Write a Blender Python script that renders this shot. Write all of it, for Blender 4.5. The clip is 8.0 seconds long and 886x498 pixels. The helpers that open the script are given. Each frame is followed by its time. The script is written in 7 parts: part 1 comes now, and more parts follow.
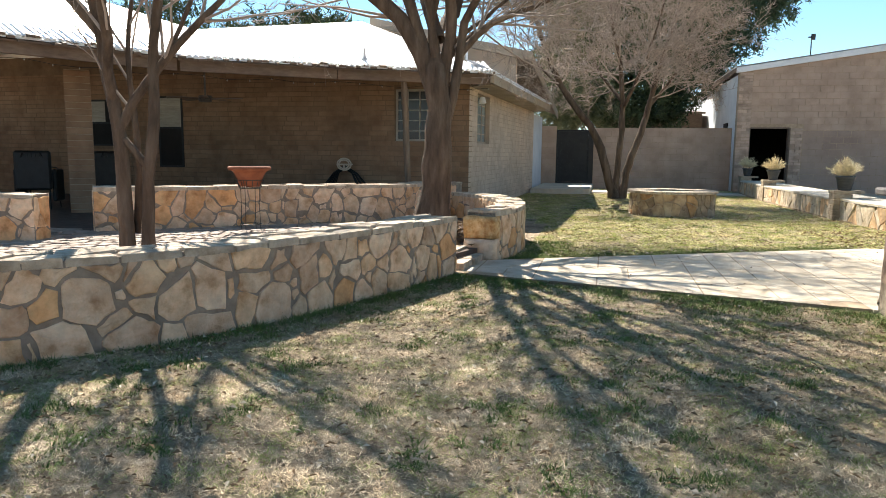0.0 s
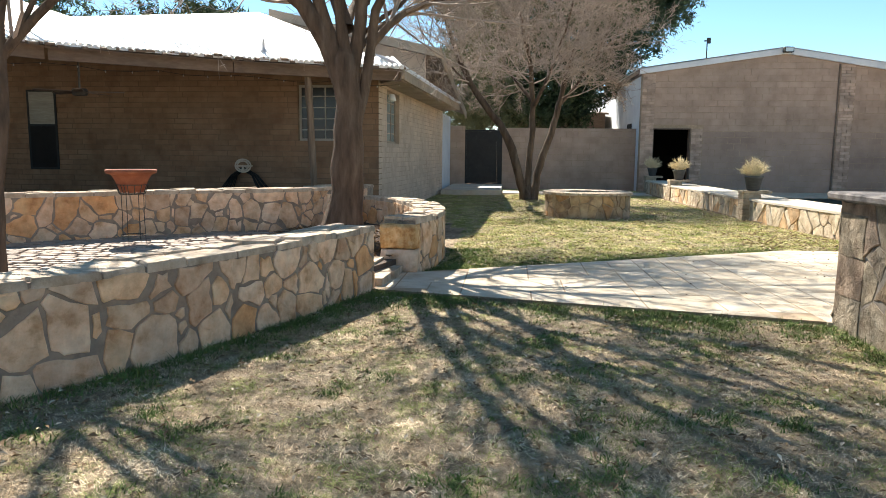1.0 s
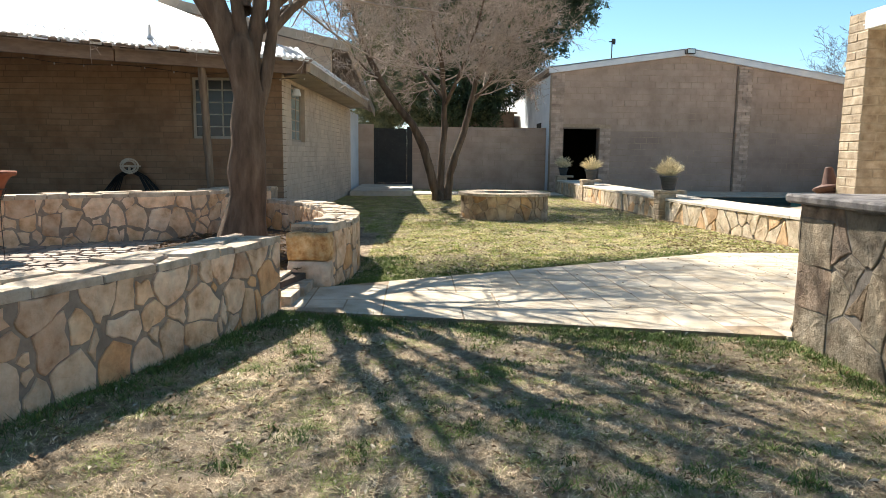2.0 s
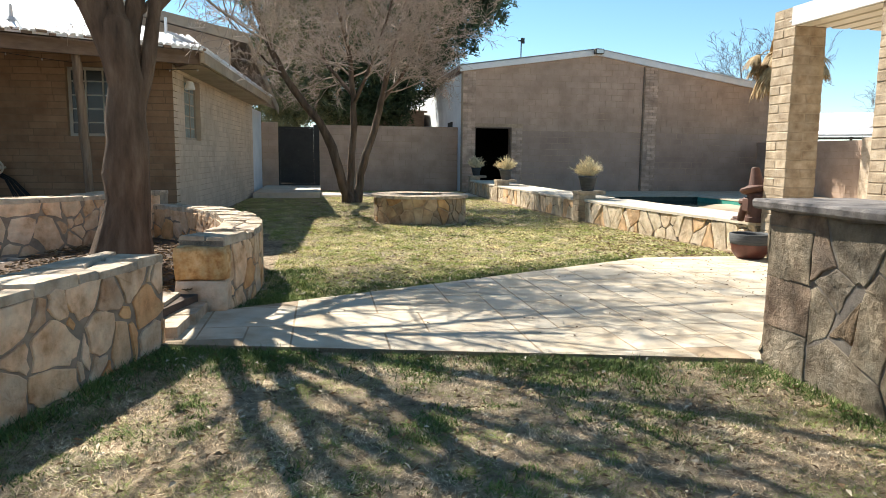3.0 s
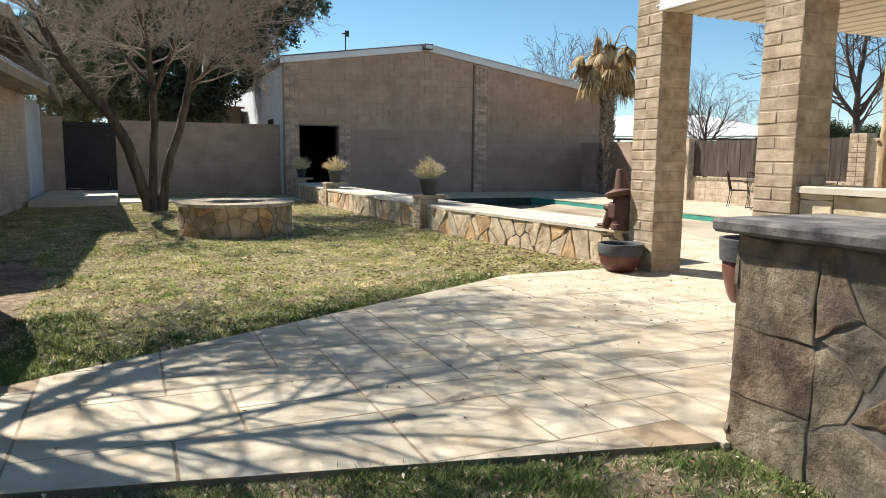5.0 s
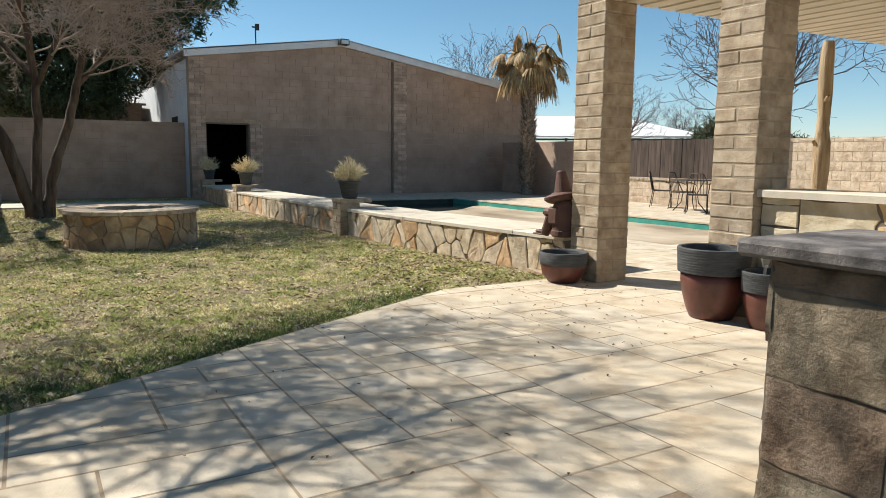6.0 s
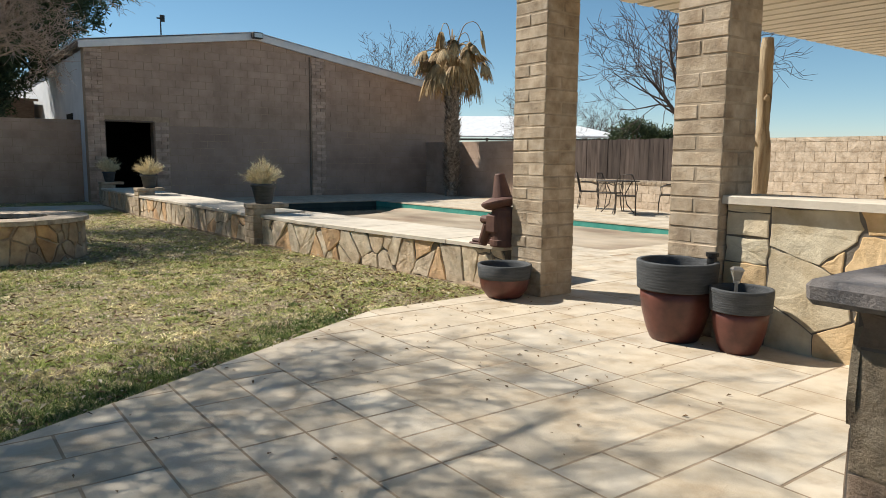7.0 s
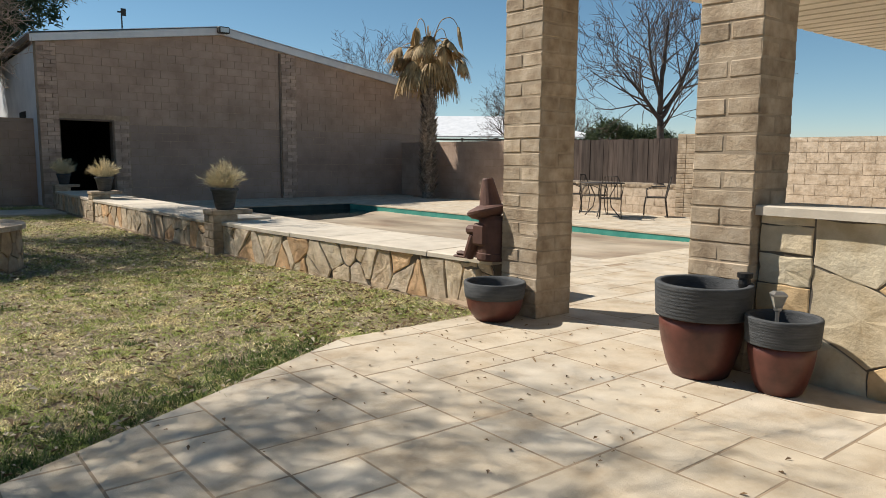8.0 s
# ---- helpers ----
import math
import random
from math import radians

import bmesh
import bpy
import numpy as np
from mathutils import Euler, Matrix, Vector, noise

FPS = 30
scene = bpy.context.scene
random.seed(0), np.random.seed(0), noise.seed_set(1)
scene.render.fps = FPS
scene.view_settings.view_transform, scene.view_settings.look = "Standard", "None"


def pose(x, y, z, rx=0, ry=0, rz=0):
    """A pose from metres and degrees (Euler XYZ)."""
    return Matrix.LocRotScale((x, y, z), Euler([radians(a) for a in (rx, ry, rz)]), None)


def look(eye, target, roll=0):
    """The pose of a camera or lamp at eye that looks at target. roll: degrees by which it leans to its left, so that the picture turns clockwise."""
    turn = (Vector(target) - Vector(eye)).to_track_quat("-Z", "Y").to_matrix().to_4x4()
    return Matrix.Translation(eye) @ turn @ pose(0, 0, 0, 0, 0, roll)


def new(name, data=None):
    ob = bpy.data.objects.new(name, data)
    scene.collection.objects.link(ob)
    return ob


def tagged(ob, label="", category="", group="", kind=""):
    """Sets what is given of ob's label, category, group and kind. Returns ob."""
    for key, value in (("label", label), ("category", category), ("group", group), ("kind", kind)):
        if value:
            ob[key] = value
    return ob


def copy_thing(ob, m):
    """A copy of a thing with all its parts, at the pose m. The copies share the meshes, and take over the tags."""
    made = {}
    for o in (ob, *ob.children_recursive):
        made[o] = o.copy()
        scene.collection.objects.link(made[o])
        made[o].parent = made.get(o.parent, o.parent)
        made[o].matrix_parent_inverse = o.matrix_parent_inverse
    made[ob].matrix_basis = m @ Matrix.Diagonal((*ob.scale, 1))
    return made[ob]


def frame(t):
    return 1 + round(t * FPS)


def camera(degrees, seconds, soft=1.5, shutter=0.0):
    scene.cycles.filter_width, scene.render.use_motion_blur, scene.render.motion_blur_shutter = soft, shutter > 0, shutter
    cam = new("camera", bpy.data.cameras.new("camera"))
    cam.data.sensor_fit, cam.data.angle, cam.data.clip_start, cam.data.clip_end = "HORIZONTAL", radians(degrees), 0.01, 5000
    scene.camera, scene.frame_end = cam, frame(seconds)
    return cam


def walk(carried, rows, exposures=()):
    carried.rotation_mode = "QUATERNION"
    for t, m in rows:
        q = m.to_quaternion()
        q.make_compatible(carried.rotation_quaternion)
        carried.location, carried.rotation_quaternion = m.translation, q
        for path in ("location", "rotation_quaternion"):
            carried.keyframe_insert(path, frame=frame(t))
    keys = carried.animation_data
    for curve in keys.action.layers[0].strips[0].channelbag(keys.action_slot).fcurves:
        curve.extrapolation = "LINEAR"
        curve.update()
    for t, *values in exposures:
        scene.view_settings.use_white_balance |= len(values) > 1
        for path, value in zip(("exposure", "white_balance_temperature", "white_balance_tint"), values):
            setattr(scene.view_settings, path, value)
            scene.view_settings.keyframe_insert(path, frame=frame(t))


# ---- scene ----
cam = camera(63.9, 8.0, soft=0.9)
METRES, EYE, TILT, LEAN, TURN = 6.27, 1.185, 0.0, 0.0, 12.9
ROWS = [
    (0.0, 0.0, 0.0, 0.0, 0.08, -7.68, -0.56),
    (0.5, -0.0089, 0.0621, 0.0008, -3.83, -7.64, -0.56),
    (1.0, -0.0149, 0.1241, 0.0014, -7.61, -7.61, -0.55),
    (1.5, -0.0155, 0.185, 0.0004, -11.35, -7.59, -0.56),
    (3.0, 0.0111, 0.3712, 0.0003, -22.51, -7.52, -0.6),
    (3.5, 0.0289, 0.4314, -0.0007, -26.09, -7.48, -0.59),
    (4.0, 0.0546, 0.4874, 0.0, -29.59, -7.45, -0.59),
    (4.5, 0.0818, 0.5436, 0.0007, -33.07, -7.42, -0.57),
    (6.0, 0.1738, 0.709, 0.0027, -43.22, -7.34, -0.52),
    (6.5, 0.2121, 0.7579, 0.0036, -46.49, -7.31, -0.49),
    (7.0, 0.2536, 0.8042, 0.0052, -49.58, -7.3, -0.5),
    (7.5, 0.2971, 0.8493, 0.0067, -51.52, -7.29, -0.47),
    (8.0, 0.3435, 0.8909, 0.0079, -51.62, -7.27, -0.49),
]
walk(cam, [(t, pose(0, 0, EYE, TILT, LEAN, TURN) @ pose(METRES * x, METRES * y, METRES * z, 90 + pitch, roll, yaw)) for t, x, y, z, yaw, pitch, roll in ROWS],
     [(0.0, 1.5, 6800, 11), (1.5, 1.43, 6800, 11), (3.0, 1.3, 6780, 10), (4.5, 1.08, 6700, 10), (6.0, 0.65, 6650, 10), (6.5, 0.58, 6650, 11), (7.2, 0.47, 6650, 11), (8.0, 0.34, 6700, 12)])

# ---- light ----
SUN_SHIFT = Vector((0.5, -0.85))  # shadow on the ground for each metre of height
world = bpy.data.worlds.new("sky_world")
scene.world = world
world.use_nodes = True
wn = world.node_tree.nodes
sky = wn.new("ShaderNodeTexSky")
sky.sky_type = "NISHITA"
sky.sun_disc = False
sky.sun_elevation = math.atan(1 / SUN_SHIFT.length)
sky.sun_rotation = math.atan2(-SUN_SHIFT.x, -SUN_SHIFT.y)
sky.altitude = 2200
sky.air_density, sky.dust_density, sky.ozone_density = 1.0, 0.0, 2.2
wn["Background"].inputs["Strength"].default_value = 0.077
clear = wn.new("ShaderNodeHueSaturation")  # very dry, clear high-desert air
clear.inputs["Hue"].default_value, clear.inputs["Saturation"].default_value = 0.484, 1.1
world.node_tree.links.new(sky.outputs[0], clear.inputs["Color"])
world.node_tree.links.new(clear.outputs[0], wn["Background"].inputs["Color"])
sun_data = bpy.data.lights.new("sun", "SUN")
sun_data.energy, sun_data.angle, sun_data.color = 5.0, radians(0.53), (1.0, 0.962, 0.88)
sun = new("sun", sun_data)
sun.matrix_world = look((-5, 8.5, 10), (0, 0, 0))

# ---- materials ----
def material(name, cols, scale=6.0, rough=0.85, bump=0.3, bump_scale=60.0, metal=0.0, vary=0.0, hues=None, dirt=0.25,
             dirt_scale=1.3, spec=0.4, stretch=(1, 1, 1), dist=0.01, island=False, coarse=None):
    """A surface: colours mixed by noise at two scales, fine relief, and variation from piece to piece."""
    m = bpy.data.materials.new(name)
    m.use_nodes = True
    nt = m.node_tree
    nodes, link = nt.nodes, nt.links.new
    bsdf = nodes["Principled BSDF"]
    bsdf.inputs["Roughness"].default_value = rough
    bsdf.inputs["Metallic"].default_value = metal
    bsdf.inputs["Specular IOR Level"].default_value = spec
    geo = nodes.new("ShaderNodeNewGeometry")
    at = geo.outputs["Position"]
    if stretch != (1, 1, 1):
        mp = nodes.new("ShaderNodeMapping")
        mp.inputs["Scale"].default_value = stretch
        link(at, mp.inputs["Vector"])
        at = mp.outputs["Vector"]

    def tex(s, detail, roughness=0.6):
        n = nodes.new("ShaderNodeTexNoise")
        n.inputs["Scale"].default_value, n.inputs["Detail"].default_value, n.inputs["Roughness"].default_value = s, detail, roughness
        link(at, n.inputs["Vector"])
        return n.outputs["Fac"]

    def ramp(fac, stops, mode="LINEAR"):
        r = nodes.new("ShaderNodeValToRGB")
        r.color_ramp.interpolation = mode
        while len(r.color_ramp.elements) < len(stops):
            r.color_ramp.elements.new(0.5)
        for e, (p, c) in zip(r.color_ramp.elements, stops):
            e.position, e.color = p, (*c, 1)
        link(fac, r.inputs["Fac"])
        return r.outputs["Color"]

    def mix(kind, fac, a, b):
        x = nodes.new("ShaderNodeMix")
        x.data_type, x.blend_type = "RGBA", kind
        for sock, v in ((x.inputs["Factor"], fac), (x.inputs["A"], a), (x.inputs["B"], b)):
            if isinstance(v, (int, float)):
                sock.default_value = v
            else:
                link(v, sock)
        return x.outputs["Result"]

    steps = np.linspace(0.32, 0.68, len(cols))
    col = ramp(tex(scale, 8), list(zip(steps, cols)))
    info = nodes.new("ShaderNodeObjectInfo")
    rnd = info.outputs["Random"]
    if island:
        both = nodes.new("ShaderNodeMath")
        both.operation = "ADD"
        link(geo.outputs["Random Per Island"], both.inputs[0])
        link(rnd, both.inputs[1])
        rnd = both.outputs[0]
    if hues:
        tint = ramp(rnd, [(i / len(hues), c) for i, c in enumerate(hues)], "CONSTANT")
        col = mix("MULTIPLY", 1.0, tint, col)
    if vary:
        hs = nodes.new("ShaderNodeHueSaturation")
        mr = nodes.new("ShaderNodeMapRange")
        mr.inputs["To Min"].default_value, mr.inputs["To Max"].default_value = 1 - vary, 1 + vary
        w = nodes.new("ShaderNodeMath")
        w.operation = "FRACT"
        k = nodes.new("ShaderNodeMath")
        k.operation = "MULTIPLY"
        k.inputs[1].default_value = 17.3
        link(rnd, k.inputs[0])
        link(k.outputs[0], w.inputs[0])
        link(w.outputs[0], mr.inputs["Value"])
        link(mr.outputs["Result"], hs.inputs["Value"])
        link(col, hs.inputs["Color"])
        col = hs.outputs["Color"]
    if dirt:
        blot = ramp(tex(dirt_scale, 5), [(0.35, (1 - dirt,) * 3), (0.62, (1, 1, 1))])
        col = mix("MULTIPLY", 1.0, col, blot)
    link(col, bsdf.inputs["Base Color"])
    if bump:
        b = nodes.new("ShaderNodeBump")
        b.inputs["Strength"].default_value, b.inputs["Distance"].default_value = bump, dist
        link(tex(bump_scale, 6, 0.65), b.inputs["Height"])
        if coarse:
            big = nodes.new("ShaderNodeBump")
            big.inputs["Strength"].default_value, big.inputs["Distance"].default_value = coarse[0], coarse[2]
            link(tex(coarse[1], 8, 0.7), big.inputs["Height"])
            link(big.outputs["Normal"], b.inputs["Normal"])
        link(b.outputs["Normal"], bsdf.inputs["Normal"])
    return m


STONE_HUES = [(1.0, 0.95, 0.86), (1.0, 0.88, 0.72), (0.97, 0.9, 0.8), (1.0, 0.76, 0.5), (0.88, 0.8, 0.72), (1.06, 1.0, 0.92), (1.0, 0.94, 0.84), (1.04, 0.96, 0.85),
              (1.0, 0.88, 0.72), (0.84, 0.75, 0.67), (1.0, 0.92, 0.8), (0.98, 0.72, 0.47), (1.02, 0.96, 0.88), (1.0, 0.97, 0.92)]
stone = material("limestone_flag", [(0.52, 0.315, 0.185), (0.74, 0.525, 0.365), (0.83, 0.64, 0.48), (0.89, 0.73, 0.57)], 7, 0.88, 0.45, 70, hues=STONE_HUES,
                 vary=0.13, dirt=0.22, dirt_scale=9, dist=0.008, coarse=(0.6, 11, 0.03))
cream_flag = material("cream_flagstone", [(0.52, 0.43, 0.3), (0.65, 0.575, 0.45), (0.73, 0.665, 0.54)], 4, 0.85, 0.4, 60, vary=0.07, dirt=0.22, dirt_scale=5, dist=0.005, coarse=(0.5, 6, 0.03),
                      hues=[(1, 0.97, 0.88), (1, 0.94, 0.82), (1, 0.98, 0.9), (1, 0.8, 0.56), (0.97, 0.91, 0.8), (1, 0.97, 0.88), (1, 0.95, 0.84)])
well_stone = material("brown_flagstone", [(0.34, 0.24, 0.17), (0.5, 0.39, 0.28), (0.56, 0.46, 0.34)], 7, 0.88, 0.5, 50, hues=STONE_HUES,
                      vary=0.2, dirt=0.3, dirt_scale=4, dist=0.01)
grey_stone = material("grey_buff_stone", [(0.115, 0.085, 0.06), (0.24, 0.197, 0.146), (0.32, 0.273, 0.21), (0.385, 0.338, 0.27)], 7, 0.9, 0.22, 30, vary=0.12,
                      hues=[(1, 0.95, 0.86), (0.93, 0.89, 0.85), (1.04, 0.88, 0.72), (0.9, 0.86, 0.8), (1, 0.93, 0.83), (1.0, 0.85, 0.78)], dirt=0.45, dirt_scale=6, dist=0.006, coarse=(0.8, 8, 0.04))
mortar = material("grey_mortar", [(0.374, 0.267, 0.18), (0.52, 0.388, 0.27)], 12, 0.95, 0.5, 50, dirt=0.3)
wall_mortar = material("grey_wall_mortar", [(0.27, 0.21, 0.16), (0.4, 0.32, 0.25)], 9, 0.95, 0.7, 40, dirt=0.25, dirt_scale=5)
counter_bed = material("grey_counter_pointing", [(0.16, 0.135, 0.11), (0.25, 0.215, 0.18)], 12, 0.95, 0.6, 40, dirt=0.3)
groove = material("brown_grey_pointing", [(0.13, 0.11, 0.09), (0.22, 0.19, 0.15)], 12, 0.95, 0.6, 40, dirt=0.3)
cap_stone = material("pale_capstone", [(0.42, 0.31, 0.21), (0.6, 0.48, 0.355), (0.7, 0.585, 0.455)], 9, 0.85, 0.5, 60, vary=0.12, dirt=0.3, dirt_scale=7, dist=0.008, coarse=(0.8, 11, 0.04))
cap_slab = material("cream_coping", [(0.56, 0.49, 0.39), (0.67, 0.6, 0.49)], 5, 0.8, 0.3, 50, vary=0.06, dirt=0.2)
ochre_block = material("ochre_block", [(0.42, 0.19, 0.06), (0.66, 0.4, 0.17), (0.78, 0.58, 0.33)], 15, 0.88, 0.5, 60, dirt=0.25, dirt_scale=9, dist=0.01, coarse=(0.6, 10, 0.03))
seat_stone = material("buff_seat_stone", [(0.5, 0.4, 0.29), (0.68, 0.58, 0.45), (0.76, 0.68, 0.56)], 7, 0.88, 0.5, 60, vary=0.14, dirt=0.3, dirt_scale=8, dist=0.008, coarse=(0.8, 10, 0.04),
                      hues=[(1, 0.95, 0.86), (0.95, 0.92, 0.86), (1, 0.9, 0.78), (1.05, 1, 0.93), (0.9, 0.85, 0.78), (1, 0.76, 0.54), (1, 0.94, 0.84), (0.96, 0.9, 0.8)])
grey_slab = material("grey_cast_slab", [(0.1, 0.088, 0.08), (0.2, 0.178, 0.165), (0.255, 0.23, 0.215)], 9, 0.8, 0.7, 38, dirt=0.35, dirt_scale=5, dist=0.012)
brick_tan = material("tan_slump_block", [(0.3, 0.22, 0.145), (0.44, 0.345, 0.24), (0.53, 0.435, 0.325)], 7, 0.9, 0.6, 38, vary=0.11, dirt=0.25, dirt_scale=6, coarse=(0.35, 16, 0.015))
brick_mortar = material("tan_mortar", [(0.36, 0.285, 0.2), (0.45, 0.365, 0.265)], 14, 0.95, 0.4, 60)
block_mauve = material("mauve_block", [(0.374, 0.263, 0.199), (0.451, 0.324, 0.247), (0.495, 0.366, 0.281)], 2.2, 0.9, 0.5, 60, vary=0.045, dirt=0.16, dirt_scale=0.5, island=True)
quoin_block = material("rough_pink_quoin", [(0.389, 0.275, 0.211), (0.508, 0.372, 0.288), (0.583, 0.439, 0.346)], 5, 0.9, 0.7, 40, vary=0.2, dirt=0.2, island=True)
block_plain = material("smooth_mauve_block", [(0.341, 0.242, 0.194), (0.396, 0.288, 0.228), (0.429, 0.314, 0.252)], 1.6, 0.9, 0.4, 60, vary=0.03, dirt=0.14, dirt_scale=0.4, island=True)
# front wall and porch pillar: tan lowered, the porch's shade is in the colour
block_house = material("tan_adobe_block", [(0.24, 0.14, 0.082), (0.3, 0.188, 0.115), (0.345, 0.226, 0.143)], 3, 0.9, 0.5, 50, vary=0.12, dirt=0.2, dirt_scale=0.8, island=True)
house_joint = material("tan_house_joint_porch_shade", [(0.2, 0.13, 0.08), (0.27, 0.185, 0.118)], 6, 0.95, 0.4, 60)
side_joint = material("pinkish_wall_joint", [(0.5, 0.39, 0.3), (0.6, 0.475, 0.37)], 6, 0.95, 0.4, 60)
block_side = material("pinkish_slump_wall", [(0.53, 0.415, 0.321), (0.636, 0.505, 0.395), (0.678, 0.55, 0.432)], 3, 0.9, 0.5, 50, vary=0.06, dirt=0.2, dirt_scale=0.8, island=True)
split_block = material("split_face_block", [(0.46, 0.355, 0.25), (0.56, 0.45, 0.335), (0.62, 0.51, 0.39)], 8, 0.92, 0.7, 16, vary=0.06, dirt=0.15, dirt_scale=4, dist=0.02)
pave = material("travertine_paver", [(0.46, 0.375, 0.275), (0.575, 0.505, 0.405), (0.62, 0.56, 0.47)], 4, 0.75, 0.35, 70, vary=0.035, dirt=0.2,
                dirt_scale=3.2, hues=[(1, 0.99, 0.96), (1, 0.96, 0.89), (1, 0.98, 0.94), (0.97, 0.93, 0.86), (1, 0.97, 0.91)])
pave_joint = material("paver_joint", [(0.3, 0.22, 0.145), (0.42, 0.32, 0.22)], 6, 0.95, 0.4, 60)
terrace_tile = material("cream_terrace_paver", [(0.32, 0.245, 0.195), (0.45, 0.365, 0.3)], 5, 0.85, 0.3, 60, vary=0.14, dirt=0.3, island=True)
floor_joint = material("dark_floor_joint", [(0.07, 0.05, 0.04), (0.13, 0.095, 0.075)], 8, 0.95, 0.5, 40)
soil = material("lawn_soil", [(0.22, 0.155, 0.1), (0.43, 0.325, 0.215), (0.62, 0.5, 0.36)], 14, 0.97, 1.0, 90, dirt=0.4, dirt_scale=2.2, dist=0.03, coarse=(0.8, 30, 0.03))
mulch = material("leaf_mulch", [(0.06, 0.04, 0.03), (0.15, 0.1, 0.07)], 20, 0.95, 0.9, 60, dist=0.03)
bark = material("grey_brown_bark", [(0.066, 0.042, 0.027), (0.135, 0.09, 0.06), (0.2, 0.145, 0.102)], 9, 0.92, 1.0, 26, stretch=(1, 1, 0.22), dirt=0.3, dist=0.03)
twig = material("pale_twig", [(0.3, 0.235, 0.195), (0.43, 0.355, 0.3)], 5, 0.9, 0.0, dirt=0.2)
twig_mid = material("grey_brown_twig", [(0.3, 0.23, 0.185), (0.46, 0.375, 0.315)], 5, 0.9, 0.0, dirt=0.2)
far_bark = material("dark_far_bark", [(0.07, 0.055, 0.045), (0.13, 0.1, 0.085)], 4, 0.9, 0.0, dirt=0.0)
needles = material("dark_evergreen", [(0.025, 0.041, 0.018), (0.058, 0.084, 0.035), (0.093, 0.123, 0.054)], 1.6, 0.8, 0.0, vary=0.3, dirt=0.0, island=True)
olive_leaf = material("grey_green_leaf", [(0.1, 0.118, 0.055), (0.2, 0.212, 0.11)], 2, 0.8, 0.0, vary=0.3, dirt=0.0, island=True)
roof_metal = material("galvanised_sheet", [(0.72, 0.73, 0.74), (0.84, 0.84, 0.84)], 2, 0.42, 0.1, 20, metal=0.35, dirt=0.1)
white_trim = material("white_painted_metal", [(0.7, 0.71, 0.72), (0.8, 0.8, 0.8)], 3, 0.5, 0.05, 40, dirt=0.12)
pergola_sheet = material("cream_metal_deck", [(0.6, 0.54, 0.44), (0.68, 0.62, 0.52)], 2, 0.55, 0.05, 40, dirt=0.12)
brown_trim = material("brown_painted_wood", [(0.16, 0.11, 0.08), (0.24, 0.175, 0.13)], 6, 0.75, 0.3, 40, stretch=(1, 1, 4), dirt=0.25)
tan_trim = material("tan_fascia_paint", [(0.34, 0.27, 0.2), (0.42, 0.34, 0.26)], 6, 0.7, 0.2, 40, dirt=0.25)
sash_paint = material("dull_cream_sash", [(0.36, 0.35, 0.3), (0.46, 0.44, 0.38)], 6, 0.6, 0.1, 40, dirt=0.2)
dark_void = material("dark_interior", [(0.012, 0.01, 0.009), (0.02, 0.018, 0.016)], 3, 0.9, 0.0, dirt=0.0)
pit_black = material("near_black_stone", [(0.012, 0.011, 0.01), (0.035, 0.031, 0.028)], 9, 0.95, 0.5, 40)
gate_metal = material("black_gate_paint", [(0.018, 0.018, 0.018), (0.03, 0.029, 0.028)], 6, 0.6, 0.1, 40)
iron = material("dark_wrought_iron", [(0.05, 0.042, 0.036), (0.1, 0.085, 0.07)], 20, 0.55, 0.2, 60, metal=0.4)
terracotta = material("orange_terracotta", [(0.26, 0.078, 0.036), (0.37, 0.125, 0.058)], 10, 0.8, 0.2, 60)
oxblood = material("oxblood_glaze", [(0.07, 0.021, 0.015), (0.115, 0.036, 0.026), (0.14, 0.048, 0.035)], 7, 0.42, 0.15, 40, dirt=0.3, dirt_scale=5, spec=0.5)
slate_rim = material("slate_grey_rim", [(0.045, 0.05, 0.054), (0.085, 0.09, 0.095)], 9, 0.75, 0.5, 70, stretch=(1, 1, 6), dirt=0.2)
rust_clay = material("rust_brown_clay", [(0.09, 0.042, 0.03), (0.14, 0.068, 0.05)], 9, 0.7, 0.2, 40, dirt=0.25)
fence_wood = material("dark_weathered_board", [(0.045, 0.03, 0.024), (0.09, 0.066, 0.054), (0.12, 0.09, 0.075)], 9, 0.9, 0.6, 40, stretch=(1, 1, 0.12), vary=0.25, dirt=0.3)
post_wood = material("grey_weathered_post", [(0.12, 0.08, 0.052), (0.25, 0.18, 0.125), (0.34, 0.26, 0.19)], 14, 0.88, 0.9, 24, stretch=(1, 1, 0.12), dirt=0.3, dist=0.03)
log_wood = material("weathered_log", [(0.2, 0.12, 0.06), (0.4, 0.29, 0.17), (0.5, 0.39, 0.25)], 16, 0.85, 0.9, 24, stretch=(1, 1, 0.12), dirt=0.3, dist=0.03)
straw = material("dry_straw", [(0.64, 0.53, 0.32), (0.84, 0.75, 0.54)], 12, 0.9, 0.0, vary=0.25, dirt=0.0, island=True)
palm_dead = material("dry_palm_frond", [(0.2, 0.122, 0.05), (0.38, 0.25, 0.11), (0.52, 0.38, 0.2)], 2, 0.7, 0.0, vary=0.3, dirt=0.0, island=True)
palm_bark = material("palm_trunk_fibre", [(0.14, 0.1, 0.075), (0.5, 0.42, 0.34)], 14, 0.95, 0.9, 30, dist=0.03, vary=0.4, island=True, dirt=0.2)
pool_silt = material("pool_silt", [(0.3, 0.21, 0.14), (0.47, 0.38, 0.27), (0.54, 0.45, 0.34)], 0.8, 0.6, 0.2, 30, dirt=0.35, dirt_scale=1.1, stretch=(1, 0.6, 1))
pool_tile = material("teal_pool_wall", [(0.035, 0.24, 0.2), (0.07, 0.34, 0.28)], 5, 0.4, 0.1, 40, dirt=0.15)
